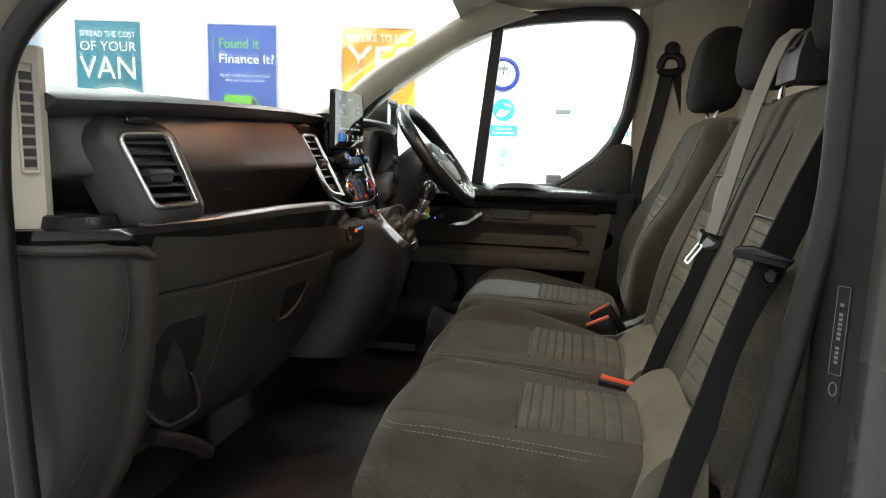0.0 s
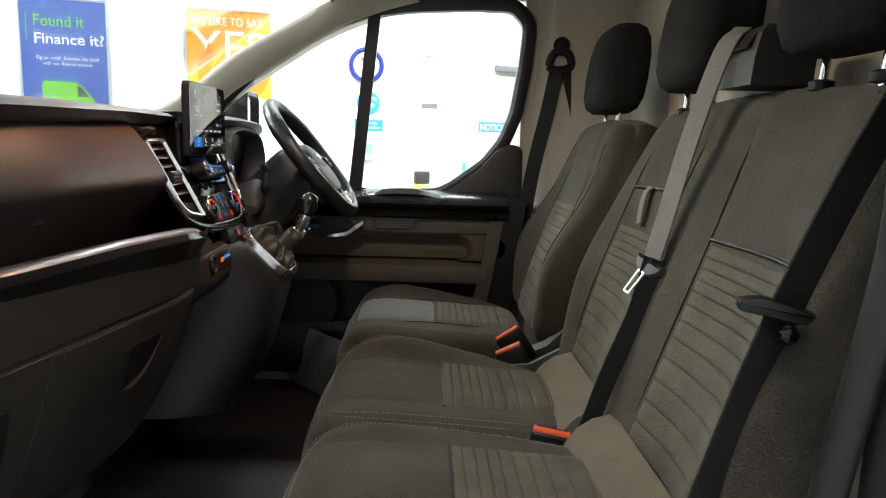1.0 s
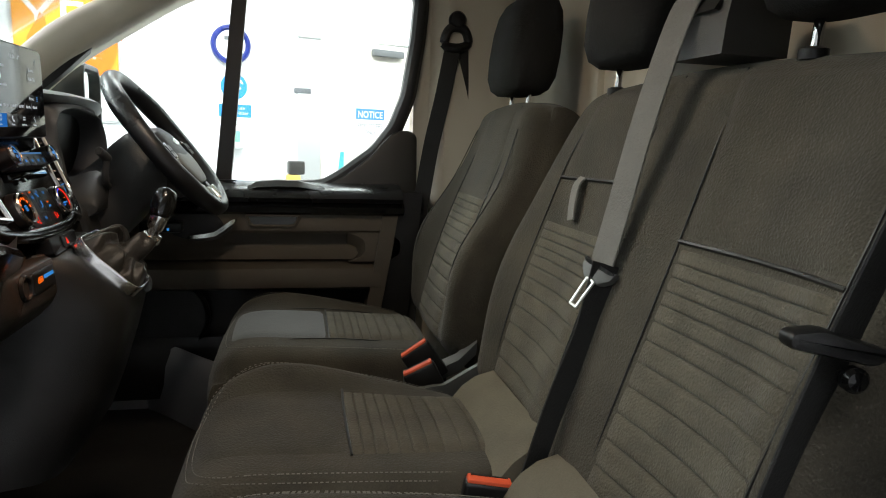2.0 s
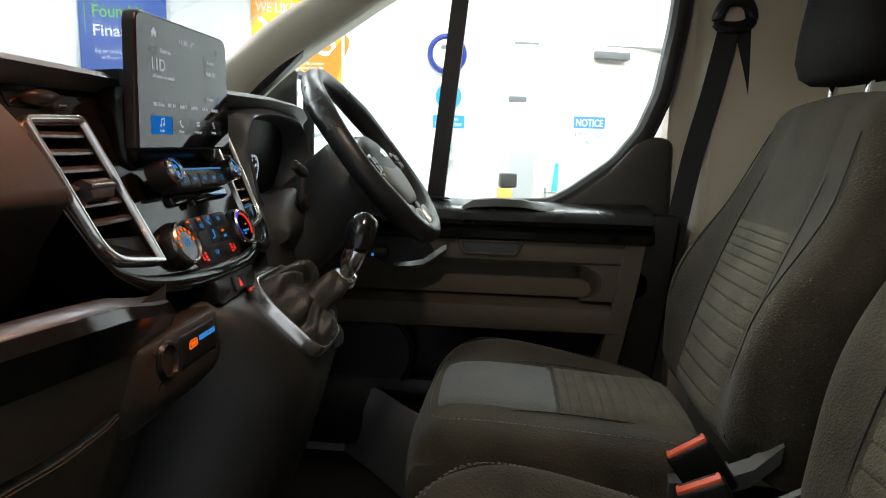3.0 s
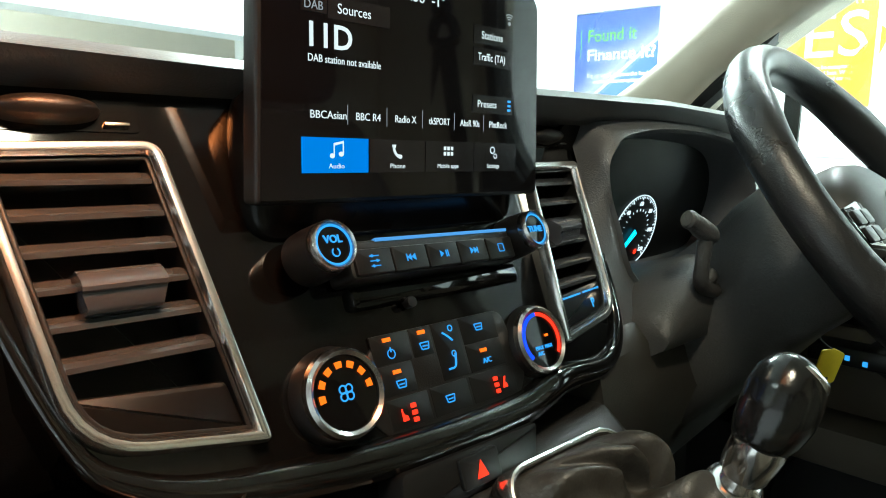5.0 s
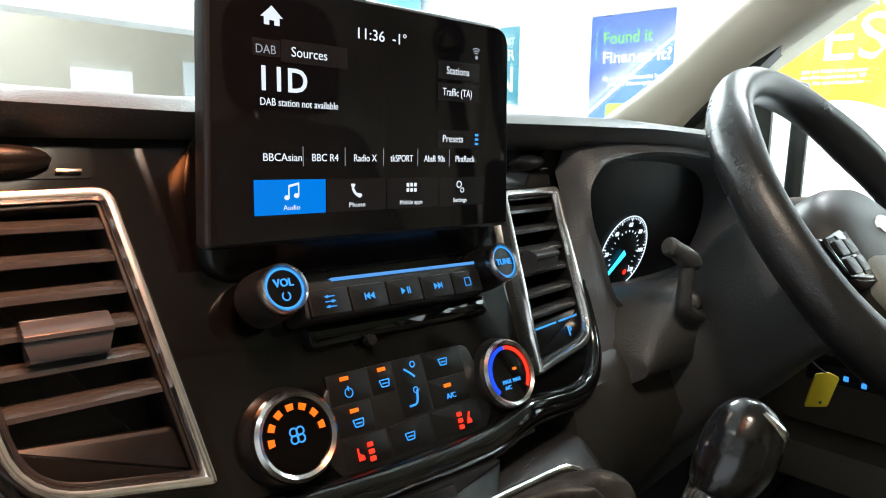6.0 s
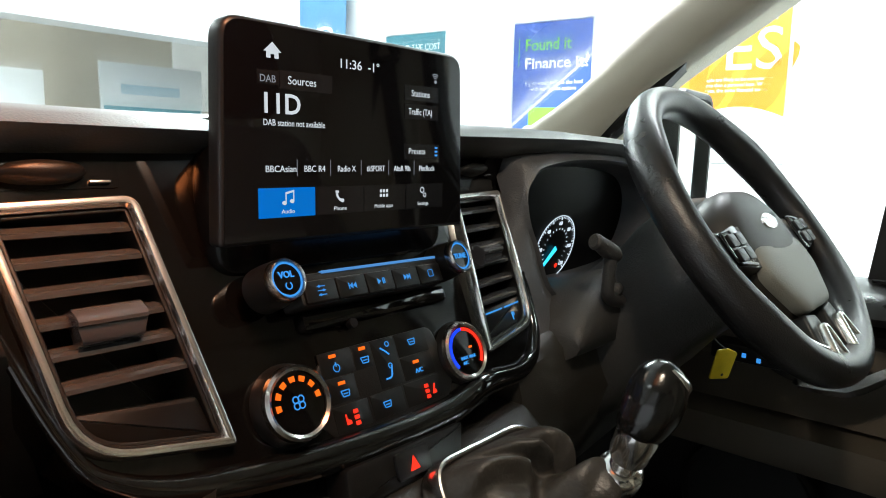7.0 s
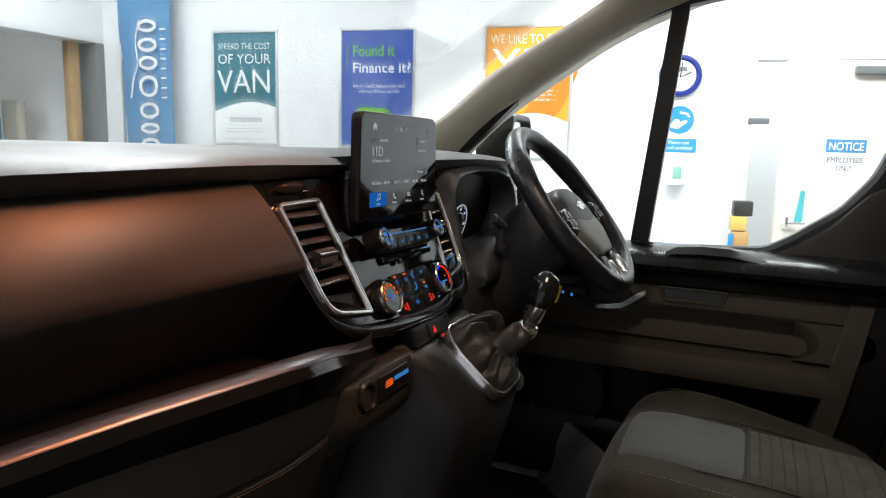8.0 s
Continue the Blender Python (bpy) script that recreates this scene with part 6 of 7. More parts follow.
part("airbag_pad", bm, DARKGREY, wheel, "dark grey grained airbag pad", angle=60)
SHIELD = fillet([(-0.046, -0.104), (0.046, -0.104), (0.080, -0.056), (0.072, -0.024), (0.0, -0.016), (-0.072, -0.024), (-0.080, -0.056)], 0.014, 5)
bm = loft([[(HC + u * k, (v + 0.06) * k - 0.06, w) for u, v in SHIELD] for k, w in ((1.0, -0.004), (1.0, 0.007), (0.95, 0.0100), (0.80, 0.0130), (0.5, 0.0150), (0.2, 0.0155))])
bm.transform(WM)
part("pad_cover", bm, HUBGREY, wheel, "paler grey-green lower pad cover", angle=60)
part("badge", slab(circle(HC, -0.002, 0.022, 32, 0.010), 0.004, shift(WM, 0, 0, 0.0125), 0.002), CHROME, wheel, "plain oval chrome badge")
for s in (-1, 1):
    bm = loft([[(HC + s * u, v - h, -0.016), (HC + s * u, v + h, -0.016), (HC + s * u, v + h * 0.8, 0.006), (HC + s * u, v - h * 0.8, 0.006)] for u, v, h in ((0.07, -0.022, 0.030), (0.10, -0.022, 0.026), (0.135, -0.018, 0.022), (0.164, -0.014, 0.022))])
    bm.transform(WM)
    sp = part("spoke", bm, SATIN, wheel, "black side spoke with buttons", angle=50)
    part("button_pod", slab(fillet([(HC + s * 0.088, -0.044), (HC + s * 0.135, -0.036), (HC + s * 0.138, -0.002), (HC + s * 0.090, 0.004)], 0.006, 3), 0.006, shift(WM, 0, 0, 0.004), 0.002), GLOSS, sp, "gloss black button pod")
    for i in range(2):
        for j in range(2):
            part("spoke_button", slab(rect(HC + s * 0.112 - 0.019 + 0.020 * i, HC + s * 0.112 - 0.001 + 0.020 * i, -0.036 + 0.016 * j, -0.022 + 0.016 * j, 0.003), 0.004, shift(WM, 0, 0, 0.009), 0.0015), BUTTON, sp)
    # lower leg of the spoke, with an open silver loop
    LEG = fillet([(s * 0.050 + HC * 0.5, -0.102), (s * 0.016 + HC * 0.5, -0.108), (s * 0.014, -0.160), (s * 0.026, -0.170), (s * 0.064, -0.158)], 0.006, 4)
    sp = part("lower_spoke", slab(LEG, 0.020, shift(WM, 0, 0, -0.014), 0.003), SATIN, wheel, "black lower spoke", angle=50)
    LOOP = fillet([(s * 0.040 + HC * 0.5, -0.116), (s * 0.026 + HC * 0.5, -0.119), (s * 0.018, -0.156), (s * 0.026, -0.168), (s * 0.058, -0.157)], 0.006, 4)
    part("spoke_insert", ringframe(LOOP if s > 0 else LOOP[::-1], 0.0075, 0.009, shift(WM, 0, 0, 0.0055), 0.002), CHROME, sp, "satin silver spoke loop", angle=50)
rim_in = [wp(0.1535 * math.cos(radians(a)), 0.1535 * math.sin(radians(a)) * 0.97, 0.010) for a in range(196, 258, 4)]
part("rim_line", tube(rim_in, 0.0016, 6), CHROME, wheel, "thin silver line inside the rim")
col = thing("steering_column", "dark grey plastic steering column shroud with stalks", "steering column", (0.0, 0.455, 1.15))
CO = shift(WM, 0, 0, -0.20)
loops = []
for w, k, dv in ((0.172, 0.80, 0.0), (0.166, 0.93, 0.0), (0.150, 1.0, 0.0), (0.11, 1.03, -0.004), (0.085, 1.0, -0.008), (0.04, 1.05, -0.014), (-0.06, 1.15, -0.02)):
    loops.append([(u * k, v * k + dv, w) for u, v in fillet([(-0.065, -0.075), (0.065, -0.075), (0.098, -0.02), (0.094, 0.035), (0.055, 0.066), (-0.055, 0.066), (-0.094, 0.035), (-0.098, -0.02)], 0.03, 5)])
bm = loft(loops)
bm.transform(CO)
SHROUD = surface("shroud_plastic", (0.058, 0.058, 0.058), 0.48, vary=0.12, grain=0.6, grain_scale=500)
part("shroud", bm, SHROUD, col, "rounded dark grey column shroud", angle=50)
saddle = []
for k in range(25):
    y = 0.268 + 0.31 * k / 24
    rise = math.sin(math.pi / 2 * min(1.0, k / 9)) ** 0.8
    saddle.append([(-0.17, y, 1.150), (-0.17, y, 1.186 + 0.026 * rise), (-0.120, y, 1.184 + 0.040 * rise), (-0.095, y, 1.182 + 0.052 * rise), (-0.076, y, 1.180 + 0.058 * rise), (-0.062, y, 1.178 + 0.056 * rise), (-0.053, y, 1.174 + 0.046 * rise), (-0.050, y, 1.168 + 0.028 * rise), (-0.054, y, 1.160), (-0.072, y, 1.148)])
part("shroud_saddle", loft(saddle), SHROUD, col, "rounded grained saddle between column and instruments", angle=60)
part("stalk", tube([(-0.050, 0.352, 1.206), (-0.049, 0.330, 1.212), (-0.046, 0.314, 1.222), (-0.043, 0.308, 1.240), (-0.041, 0.306, 1.256), (-0.040, 0.305, 1.268)], [0.0075, 0.0080, 0.0072, 0.0066, 0.0072, 0.0080], 16, up=(1, 0, 0)), SHROUD, col, "black indicator stalk")
part("stalk_tip", tube([(-0.0365, 0.3145, 1.262), (-0.0385, 0.308, 1.266), (-0.0415, 0.297, 1.272), (-0.0435, 0.2885, 1.277), (-0.0455, 0.2810, 1.2805), (-0.0465, 0.2780, 1.2815)], [0.0060, 0.0092, 0.0095, 0.0082, 0.0088, 0.0070], 18, up=(1, 0, 0)), SHROUD, col, "ribbed turning end of the stalk")
part("stalk_switch", tube([(-0.060, 0.362, 1.216), (-0.054, 0.346, 1.220), (-0.050, 0.336, 1.222), (-0.049, 0.332, 1.223)], [0.0070, 0.0090, 0.0085, 0.0040], 16), SHROUD, col, "short round rotary switch")
part("stalk", tube([(-0.02, 0.515, 1.222), (-0.03, 0.55, 1.235), (-0.04, 0.585, 1.26), (-0.045, 0.60, 1.28)], [0.008, 0.0085, 0.010, 0.012], 12, up=(1, 0, 0)), SATIN, col, "black wiper stalk")
tag = thing("key_tag", "small yellow plastic key tag hanging below the column", "key tag", (0.0, 0.55, 1.06))
TG = basis((-0.006, 0.574, 1.091), (0.45, 1, -0.15), (0.25, 0.1, 1)) @ Matrix.Scale(0.72, 4)
part("tag", slab(fillet([(-0.024, -0.030), (0.024, -0.028), (0.026, 0.026), (0.0, 0.034), (-0.026, 0.030)], 0.005, 3), 0.003, TG, 0.001), YELLOW, tag)
part("hole", slab(circle(0.004, -0.02, 0.003, 12), 0.0006, shift(TG, 0, 0, 0.0032)), DARKINK, tag)
part("cord", tube([tuple(TG @ Vector((0.0, 0.03, 0.001))), (-0.01, 0.55, 1.13), (-0.03, 0.53, 1.17)], 0.001, 6), RUBBER, tag)

# ---- gear lever ----
STEEL = surface("brushed_steel", (0.88, 0.87, 0.85), 0.20, metal=1.0, vary=0.05, rough_vary=0.08)
gear = thing("gear_lever", "gear lever with black leather knob, silver collar and leather gaiter", "gear lever", (0.05, 0.06, 1.08))
GR = fillet([(-0.050, -0.062), (0.052, -0.062), (0.072, 0.03), (0.055, 0.066), (-0.055, 0.066), (-0.066, 0.03)], 0.03, 5)
part("gaiter_ring", ringframe(GR, 0.0056, 0.008, BT, 0.012), CHROME, gear, "bright chrome gaiter ring")
# gaiter: a tent of folded leather from the ring, drawn up along the lever to the collar
base = inset(GR, 0.005)
fine = []
for (u0, v0), (u1, v1) in zip(base, base[1:] + base[:1]):
    steps = max(1, round(math.hypot(u1 - u0, v1 - v0) / 0.0022))
    fine += [(u0 + (u1 - u0) * k / steps, v0 + (v1 - v0) * k / steps) for k in range(steps)]
CREASES = [(186, 9, 0.016), (150, 10, 0.005), (112, 9, 0.017), (60, 8, 0.016), (24, 10, 0.010), (330, 10, 0.009), (285, 9, 0.012), (232, 9, 0.011)]
loops = []
for j in range(41):
    f = j / 40
    ring = []
    for u, v in fine:
        ang = math.degrees(math.atan2(v, u)) % 360
        ca, sa = math.cos(radians(ang)), math.sin(radians(ang))
        if f < 0.62:
            g = f / 0.62
            wx, wy, ww = 0.026 + 0.021 * ca, -0.004 + 0.021 * sa, 0.022
            k = g ** 1.25
            p = Vector((u + (wx - u) * k, v + (wy - v) * k, ww * k))
            lobe = 0.028 * max(0, math.cos(radians(ang - 80))) ** 1.3 + 0.010 * max(0, math.cos(radians(ang - 205))) + 0.008
            arch = math.sin(math.pi * min(1, g)) ** 1.1
            p.z += lobe * arch
            p += Vector((ca, sa, 0)) * 0.001 * arch
            for c, wd, d in CREASES:
                q = ((ang + 14 * math.sin(3 * g + c) - c + 180) % 360 - 180) / wd
                p.z -= d * math.exp(-q * q) * arch
            p.z += 0.0022 * math.sin(radians(ang * 5) + 9 * g) * arch
        else:
            g = (f - 0.62) / 0.38
            r = 0.021 + (0.0125 - 0.021) * g + 0.003 * math.sin(math.pi * g) * math.sin(radians(3 * ang) + 4 * g)
            cx, cy, cw = 0.026 + (0.056 - 0.026) * g, -0.004 - 0.004 * g, 0.022 + 0.034 * g + 0.012 * math.sin(math.pi * g)
            tilt = g * 0.9
            p = Vector((cx + r * ca * (1 - 0.3 * g), cy + r * sa, cw - r * ca * tilt * 0.5))
        crumple = noise.noise(Vector((p.x * 38, p.y * 38, p.z * 22 + 3.1)))
        crumple2 = noise.noise(Vector((p.x * 90 + 7, p.y * 90, p.z * 60)))
        env = math.sin(math.pi * min(1.0, f * 1.0)) ** 0.6
        p.z += env * (0.0038 * (0.5 - abs(crumple) * 2.2) + 0.0008 * (0.4 - abs(crumple2) * 1.8))
        ring.append(BT @ p)
    loops.append(ring)
part("gaiter", loft(loops), BOOT, gear, "folded black leather gaiter", angle=80)
GA = Vector((0.40, -0.25, 0.88)).normalized()
GMX = Matrix.Translation((0.079, 0.108, 1.134)) @ GA.to_track_quat("Z", "Y").to_matrix().to_4x4()
part("collar", lathe([(0.008, -0.010), (0.0150, -0.009), (0.0172, -0.006), (0.0175, 0.004), (0.0160, 0.008), (0.0105, 0.010), (0.0100, 0.024), (0.011, 0.025)], GMX, 48), STEEL, gear, "bright chrome reverse collar", angle=50)
part("sleeve", lathe([(0.010, 0.020), (0.0140, 0.022), (0.0148, 0.026), (0.0155, 0.046), (0.0135, 0.052)], GMX, 48), STEEL, gear, "satin silver sleeve", angle=50)
part("gaiter_tail", tube([(0.074, 0.094, 1.068), (0.074, 0.104, 1.056), (0.070, 0.112, 1.042), (0.062, 0.113, 1.033)], [0.003, 0.005, 0.0065, 0.004], 12, up=(1, 0, 0)), MIDGREY, gear, "pale grey end of the gaiter frame")
kb = part("gear_knob", tube([(0.0955, 0.0955, 1.1725), (0.0965, 0.0968, 1.1760), (0.0985, 0.0995, 1.1820), (0.1015, 0.1045, 1.1920), (0.1035, 0.1100, 1.2030), (0.1040, 0.1150, 1.2120), (0.1042, 0.1190, 1.2180), (0.1043, 0.1212, 1.2206), (0.1043, 0.1220, 1.2213)], [0.0140, 0.0165, 0.0190, 0.0212, 0.0212, 0.0186, 0.0135, 0.0070, 0.0010], 40, up=(1, 0, 0)), surface("knob_leather", (0.007, 0.007, 0.007), 0.20, spec=0.6, vary=0.15, grain=0.08, grain_scale=600), gear, "smooth black leather knob", angle=80)
CAPN = Vector((0.38, 0.52, 0.76)).normalized()
CAPM = Matrix.Translation((0.1015, 0.1085, 1.1985)) @ CAPN.to_track_quat("Z", "Y").to_matrix().to_4x4()
part("knob_cap", lathe([(0.0155, 0.006), (0.0165, 0.0185), (0.0160, 0.0215), (0.0140, 0.0235), (0.008, 0.0250), (0.0005, 0.0254)], CAPM, 40), CHROME, kb, "silver gear pattern cap", angle=50)
for gu in (-0.006, 0.0, 0.006):
    part("gear_mark", box(gu - 0.0006, gu + 0.0006, -0.007, 0.007, 0.0235, 0.0256, 0, CAPM), DARKINK, kb)
part("gear_mark", box(-0.006, 0.006, -0.0006, 0.0006, 0.0235, 0.0257, 0, CAPM), DARKINK, kb)
part("knob_line", tube([tuple(CAPM @ Vector((0.0192 * math.cos(2 * math.pi * i / 32), 0.0192 * math.sin(2 * math.pi * i / 32), 0.0110))) for i in range(32)], 0.0009, 6, True, smooth=1), CHROME, kb, "thin silver line round the knob")


# ---- seats ----
def pad(length, width, thick, r, top, parent, name, material, m, label="", nx=44, ny=30, corner=0.22, taper=None):
    """A stuffed cushion: local x along it, y across it, z out of the seat face."""
    taper = taper or (lambda f: 1.0)

    def point(a, b, drop=True, lift=0.0):
        px = a * math.sqrt(1 - corner * b * b / 2)
        py = b * math.sqrt(1 - corner * a * a / 2)
        f = (px + 1) / 2
        x, y = f * length, py * width / 2 * taper(f)
        dx, dy = (1 - abs(a)) * length / 2, (1 - abs(b)) * width / 2
        q = min(1.0, math.hypot(max(0, 1 - dx / r), max(0, 1 - dy / r)))
        z = thick + top(f, py) + lift - (r * (1 - math.sqrt(max(0, 1 - q * q))) if drop else 0)
        return Vector((x, y, z))

    grid = [[point(-math.cos(math.pi * i / nx), -math.cos(math.pi * j / ny)) for j in range(ny + 1)] for i in range(nx + 1)]
    bm = bmesh.new()
    V = [[bm.verts.new(p) for p in row] for row in grid]
    for i in range(nx):
        for j in range(ny):
            bm.faces.new((V[i][j], V[i + 1][j], V[i + 1][j + 1], V[i][j + 1]))
    edge = [V[i][0] for i in range(nx + 1)] + [V[nx][j] for j in range(1, ny + 1)] + [V[i][ny] for i in range(nx - 1, -1, -1)] + [V[0][j] for j in range(ny - 1, 0, -1)]
    last = edge
    cx, base = length / 2, -thick * 0.2
    for f, swell in ((0.12, 0.006), (0.32, 0.011), (0.55, 0.010), (0.78, 0.004), (0.93, -0.006), (1.0, -0.018)):
        row = []
        for v in edge:
            away = Vector((v.co.x - cx, v.co.y * 1.0, 0)).normalized() * swell
            row.append(bm.verts.new((v.co.x + away.x, v.co.y + away.y, v.co.z + (base - v.co.z) * f)))
        for k in range(len(edge)):
            n = (k + 1) % len(edge)
            bm.faces.new((last[k], row[k], row[n], last[n]))
        last = row
    bm.faces.new(last)
    bm.transform(m)
    part(name, bm, material, parent, label, angle=70)
    return point


def panel_on(point, a0, a1, b0, b1, ribs, parent, name, material, m, lift=0.003, rib=0.0050, label="", nb=16, per=16):
    """A fabric panel laid on a cushion, with stitched channels across it. ribs: fractions where seams run."""
    seams = [0.0] + list(ribs) + [1.0]
    rows = []
    for s0, s1 in zip(seams, seams[1:]):
        for k in range(per):
            t = k / per
            rows.append((s0 + (s1 - s0) * t, 1 - abs(2 * t - 1) ** 7))
    rows.append((1.0, 0.0))
    bm = bmesh.new()
    V = []
    for f, h in rows:
        line = []
        for j in range(nb + 1):
            g = j / nb
            e = min(1.0, min(g, 1 - g) * 10)
            line.append(bm.verts.new(point(a0 + (a1 - a0) * f, b0 + (b1 - b0) * g, True, -0.002 + (lift + rib * h) * e ** 0.5 * (1.0 if 0 < f < 1 else 0.0))))
        V.append(line)
    for i in range(len(V) - 1):
        for j in range(nb):
            bm.faces.new((V[i][j], V[i + 1][j], V[i + 1][j + 1], V[i][j + 1]))
    bm.transform(m)
    return part(name, bm, material, parent, label, angle=70)


def stitches(points, parent, m, size=0.0008, length=0.0042, gap=0.003, label="pale stitching"):
    bm = bmesh.new()
    path = smooth_path(points, 8)
    run = 0.0
    on = []
    for a, b in zip(path, path[1:]):
        d = (b - a)
        L = d.length
        if L < 1e-6:
            continue
        t = d / L
        pos = 0.0
        while run + pos < L or pos == 0.0:
            s = run + pos
            if s + length > L:
                break
            on.append((a + t * s, t))
            pos += length + gap
        run = max(0.0, run + pos - L) if pos else 0.0
        run = 0.0
    for p, t in on:
        s = t.orthogonal().normalized() * size
        n = t.cross(s).normalized() * size
        loops = [[p + s, p + n, p - s, p - n], [p + t * length + s, p + t * length + n, p + t * length - s, p + t * length - n]]
        loft(loops, bm=bm)
    bm.transform(m)
    return part("stitching", bm, STITCH, parent, label)


def seat_top(bolster, crown, front, rise=0.0):
    """Height of a cushion: side bolsters, a crown and a rounded front; rise: how far the bolster towards the driver's door swells."""
    def height(f, b):
        side = max(0.0, min(1.0, (b - 0.42) / 0.38))
        swell = math.exp(-((f - 0.30) / (0.24 if f < 0.30 else 0.34)) ** 2) - 0.35 * max(0.0, (f - 0.72) / 0.28)
        return bolster * max(0, (abs(b) - 0.52) / 0.48) ** 1.6 * min(1, (1 - f) * 3 + 0.15) + crown * (1 - b * b) - front * max(0, (0.25 - f) / 0.25) ** 2 + rise * side * side * (3 - 2 * side) * swell
    return height


def headrest(parent, y, x, z, w=0.24):
    loops = []
    for v, kx, kw in ((0.0, 0.55, 0.72), (0.012, 0.8, 0.88), (0.04, 0.96, 0.98), (0.09, 1.0, 1.0), (0.15, 0.96, 0.99), (0.19, 0.86, 0.94), (0.215, 0.68, 0.82), (0.228, 0.42, 0.6)):
        ring = []
        for u, t in fillet([(-0.5, -0.5), (0.5, -0.5), (0.5, 0.5), (-0.5, 0.5)], 0.3, 5):
            bow = 0.010 * (1 - (2 * u) ** 2)
            ring.append((x + 0.055 + t * 0.125 * kx + 0.30 * (v - 0.1) * 0.35 - (bow if t < 0 else 0), y + u * w * kw, z + v))
        loops.append(ring)
    hr = part("headrest", loft(loops), HEADREST, parent, "black padded headrest", angle=70)
    for s in (-1, 1):
        part("post", tube([(x + 0.045, y + s * 0.062, z - 0.07), (x + 0.048, y + s * 0.062, z - 0.02), (x + 0.052, y + s * 0.062, z + 0.02)], 0.006, 12), BRIGHT, hr, "chrome headrest post")
        part("collar", lathe([(0.008, -0.01), (0.016, -0.008), (0.016, 0.003), (0.009, 0.006)], pose(x + 0.046, y + s * 0.062, z - 0.036), 16), SATIN, hr)
    return hr


def cushion_frame(y, x=0.150):
    """Cushion: starts at the seat front, runs back and slightly down."""
    return basis((x, y, 0.745), (0.993, 0, -0.055), (0, 1, 0))


def back_frame(y, x=0.585, z=0.80, lean=(0.345, 0, 0.938)):
    """Backrest: starts at the crease and runs up; its face looks forward."""
    u = Vector(lean).normalized()
    return basis((x + 0.10, y, z), u, (0, 1, 0))


def seam(pt, m, parent, pts, r=0.0013):
    """A sunk dark seam drawn over a cushion."""
    part("seam", tube([tuple(m @ pt(a, b, True, 0.0012)) for a, b in pts], r, 6), RUBBER, parent)


CUSH_RIBS = [0.08, 0.16, 0.24, 0.32, 0.41, 0.51, 0.62, 0.74, 0.87]
BACK_RIBS = [0.10, 0.20, 0.30, 0.40, 0.50, 0.59, 0.67, 0.74, 0.80, 0.85, 0.90, 0.95]

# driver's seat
# Seat cloth made paler and cooler: window light put into its colour.
DRVFRONT_LIT = surface("driver_front_cloth_lit", (0.115, 0.115, 0.112), 0.85, spec=0.3, vary=0.2, vary_scale=14, grain=0.7, grain_scale=380, weave=True, sheen=0.2)
drv = thing("driver_seat", "charcoal cloth driver's seat with ribbed centre panels", "seat", (0.4, 0.44, 0.5))
m = cushion_frame(0.412)
pt = pad(0.50, 0.455, 0.135, 0.060, seat_top(0.016, 0.012, 0.024, 0.032), drv, "cushion", FABRIC, m, "dark charcoal cloth cushion")
panel_on(pt, -0.90, 0.0, -0.52, 0.52, [], drv, "front_panel", DRVFRONT_LIT, m, 0.003, 0.003, per=12)
panel_on(pt, 0.0, 0.93, -0.52, 0.52, CUSH_RIBS, drv, "ribbed_panel", INSERT, m, label="lighter ribbed cloth panel")
stitches([pt(a, b, True, 0.0022) for a, b in ((0.8, -0.80), (0.2, -0.80), (-0.5, -0.80), (-0.82, -0.76), (-0.90, -0.5), (-0.915, 0.0), (-0.90, 0.5), (-0.82, 0.76), (-0.5, 0.80), (0.3, 0.80), (0.8, 0.80))], drv, m)
seam(pt, m, drv, [(0.0, -0.52), (-0.005, -0.2), (-0.005, 0.2), (0.0, 0.52)], 0.0022)
mb = back_frame(0.435, 0.655, 0.80, (0.308, 0, 0.951))
top_b = lambda f, b: 0.078 * max(0, (abs(b) - 0.48) / 0.52) ** 1.25 * max(0.06, math.exp(-((f - 0.34) / 0.27) ** 2)) + 0.014 * math.sin(math.pi * min(1, f * 1.4)) * (1 - b * b)
ptb = pad(0.635, 0.50, 0.11, 0.055, top_b, drv, "backrest", FABRIC, mb, "dark charcoal cloth backrest", taper=lambda f: 1.0 - 0.30 * max(0, f - 0.55) ** 1.3 * 2.0)
panel_on(ptb, -0.93, 0.18, -0.48, 0.52, BACK_RIBS, drv, "back_ribbed_panel", INSERT, mb, label="lighter ribbed cloth panel")
panel_on(ptb, 0.18, 0.93, -0.50, 0.54, [], drv, "back_upper_panel", FABRIC, mb, 0.003, 0.002, per=12)
for e in (-0.515, 0.515):
    seam(ptb, mb, drv, [(-0.92, e), (-0.5, e), (0.0, e), (0.4, e * 1.02), (0.93, e * 1.03)])
    seam(pt, cushion_frame(0.412), drv, [(0.93, e * 1.03), (0.4, e * 1.03), (-0.3, e * 1.03), (-0.90, e * 1.02)])
    seam(ptb, mb, drv, [(-0.9, e * 1.62), (-0.3, e * 1.64), (0.3, e * 1.62), (0.75, e * 1.55)])
headrest(drv, 0.435, 0.825, 1.440, 0.235)
part("base", box(0.24, 0.66, 0.24, 0.66, 0.50, 0.76, 0.02), SATIN, drv, "black seat base")
part("side_valance", loft([[(x, 0.215, z0), (x, 0.205, z1), (x, 0.235, z1), (x, 0.235, z0)] for x, z0, z1 in ((0.16, 0.7, 0.78), (0.3, 0.66, 0.8), (0.55, 0.66, 0.8), (0.66, 0.68, 0.84))]), DARKGREY, drv, "dark plastic side valance")
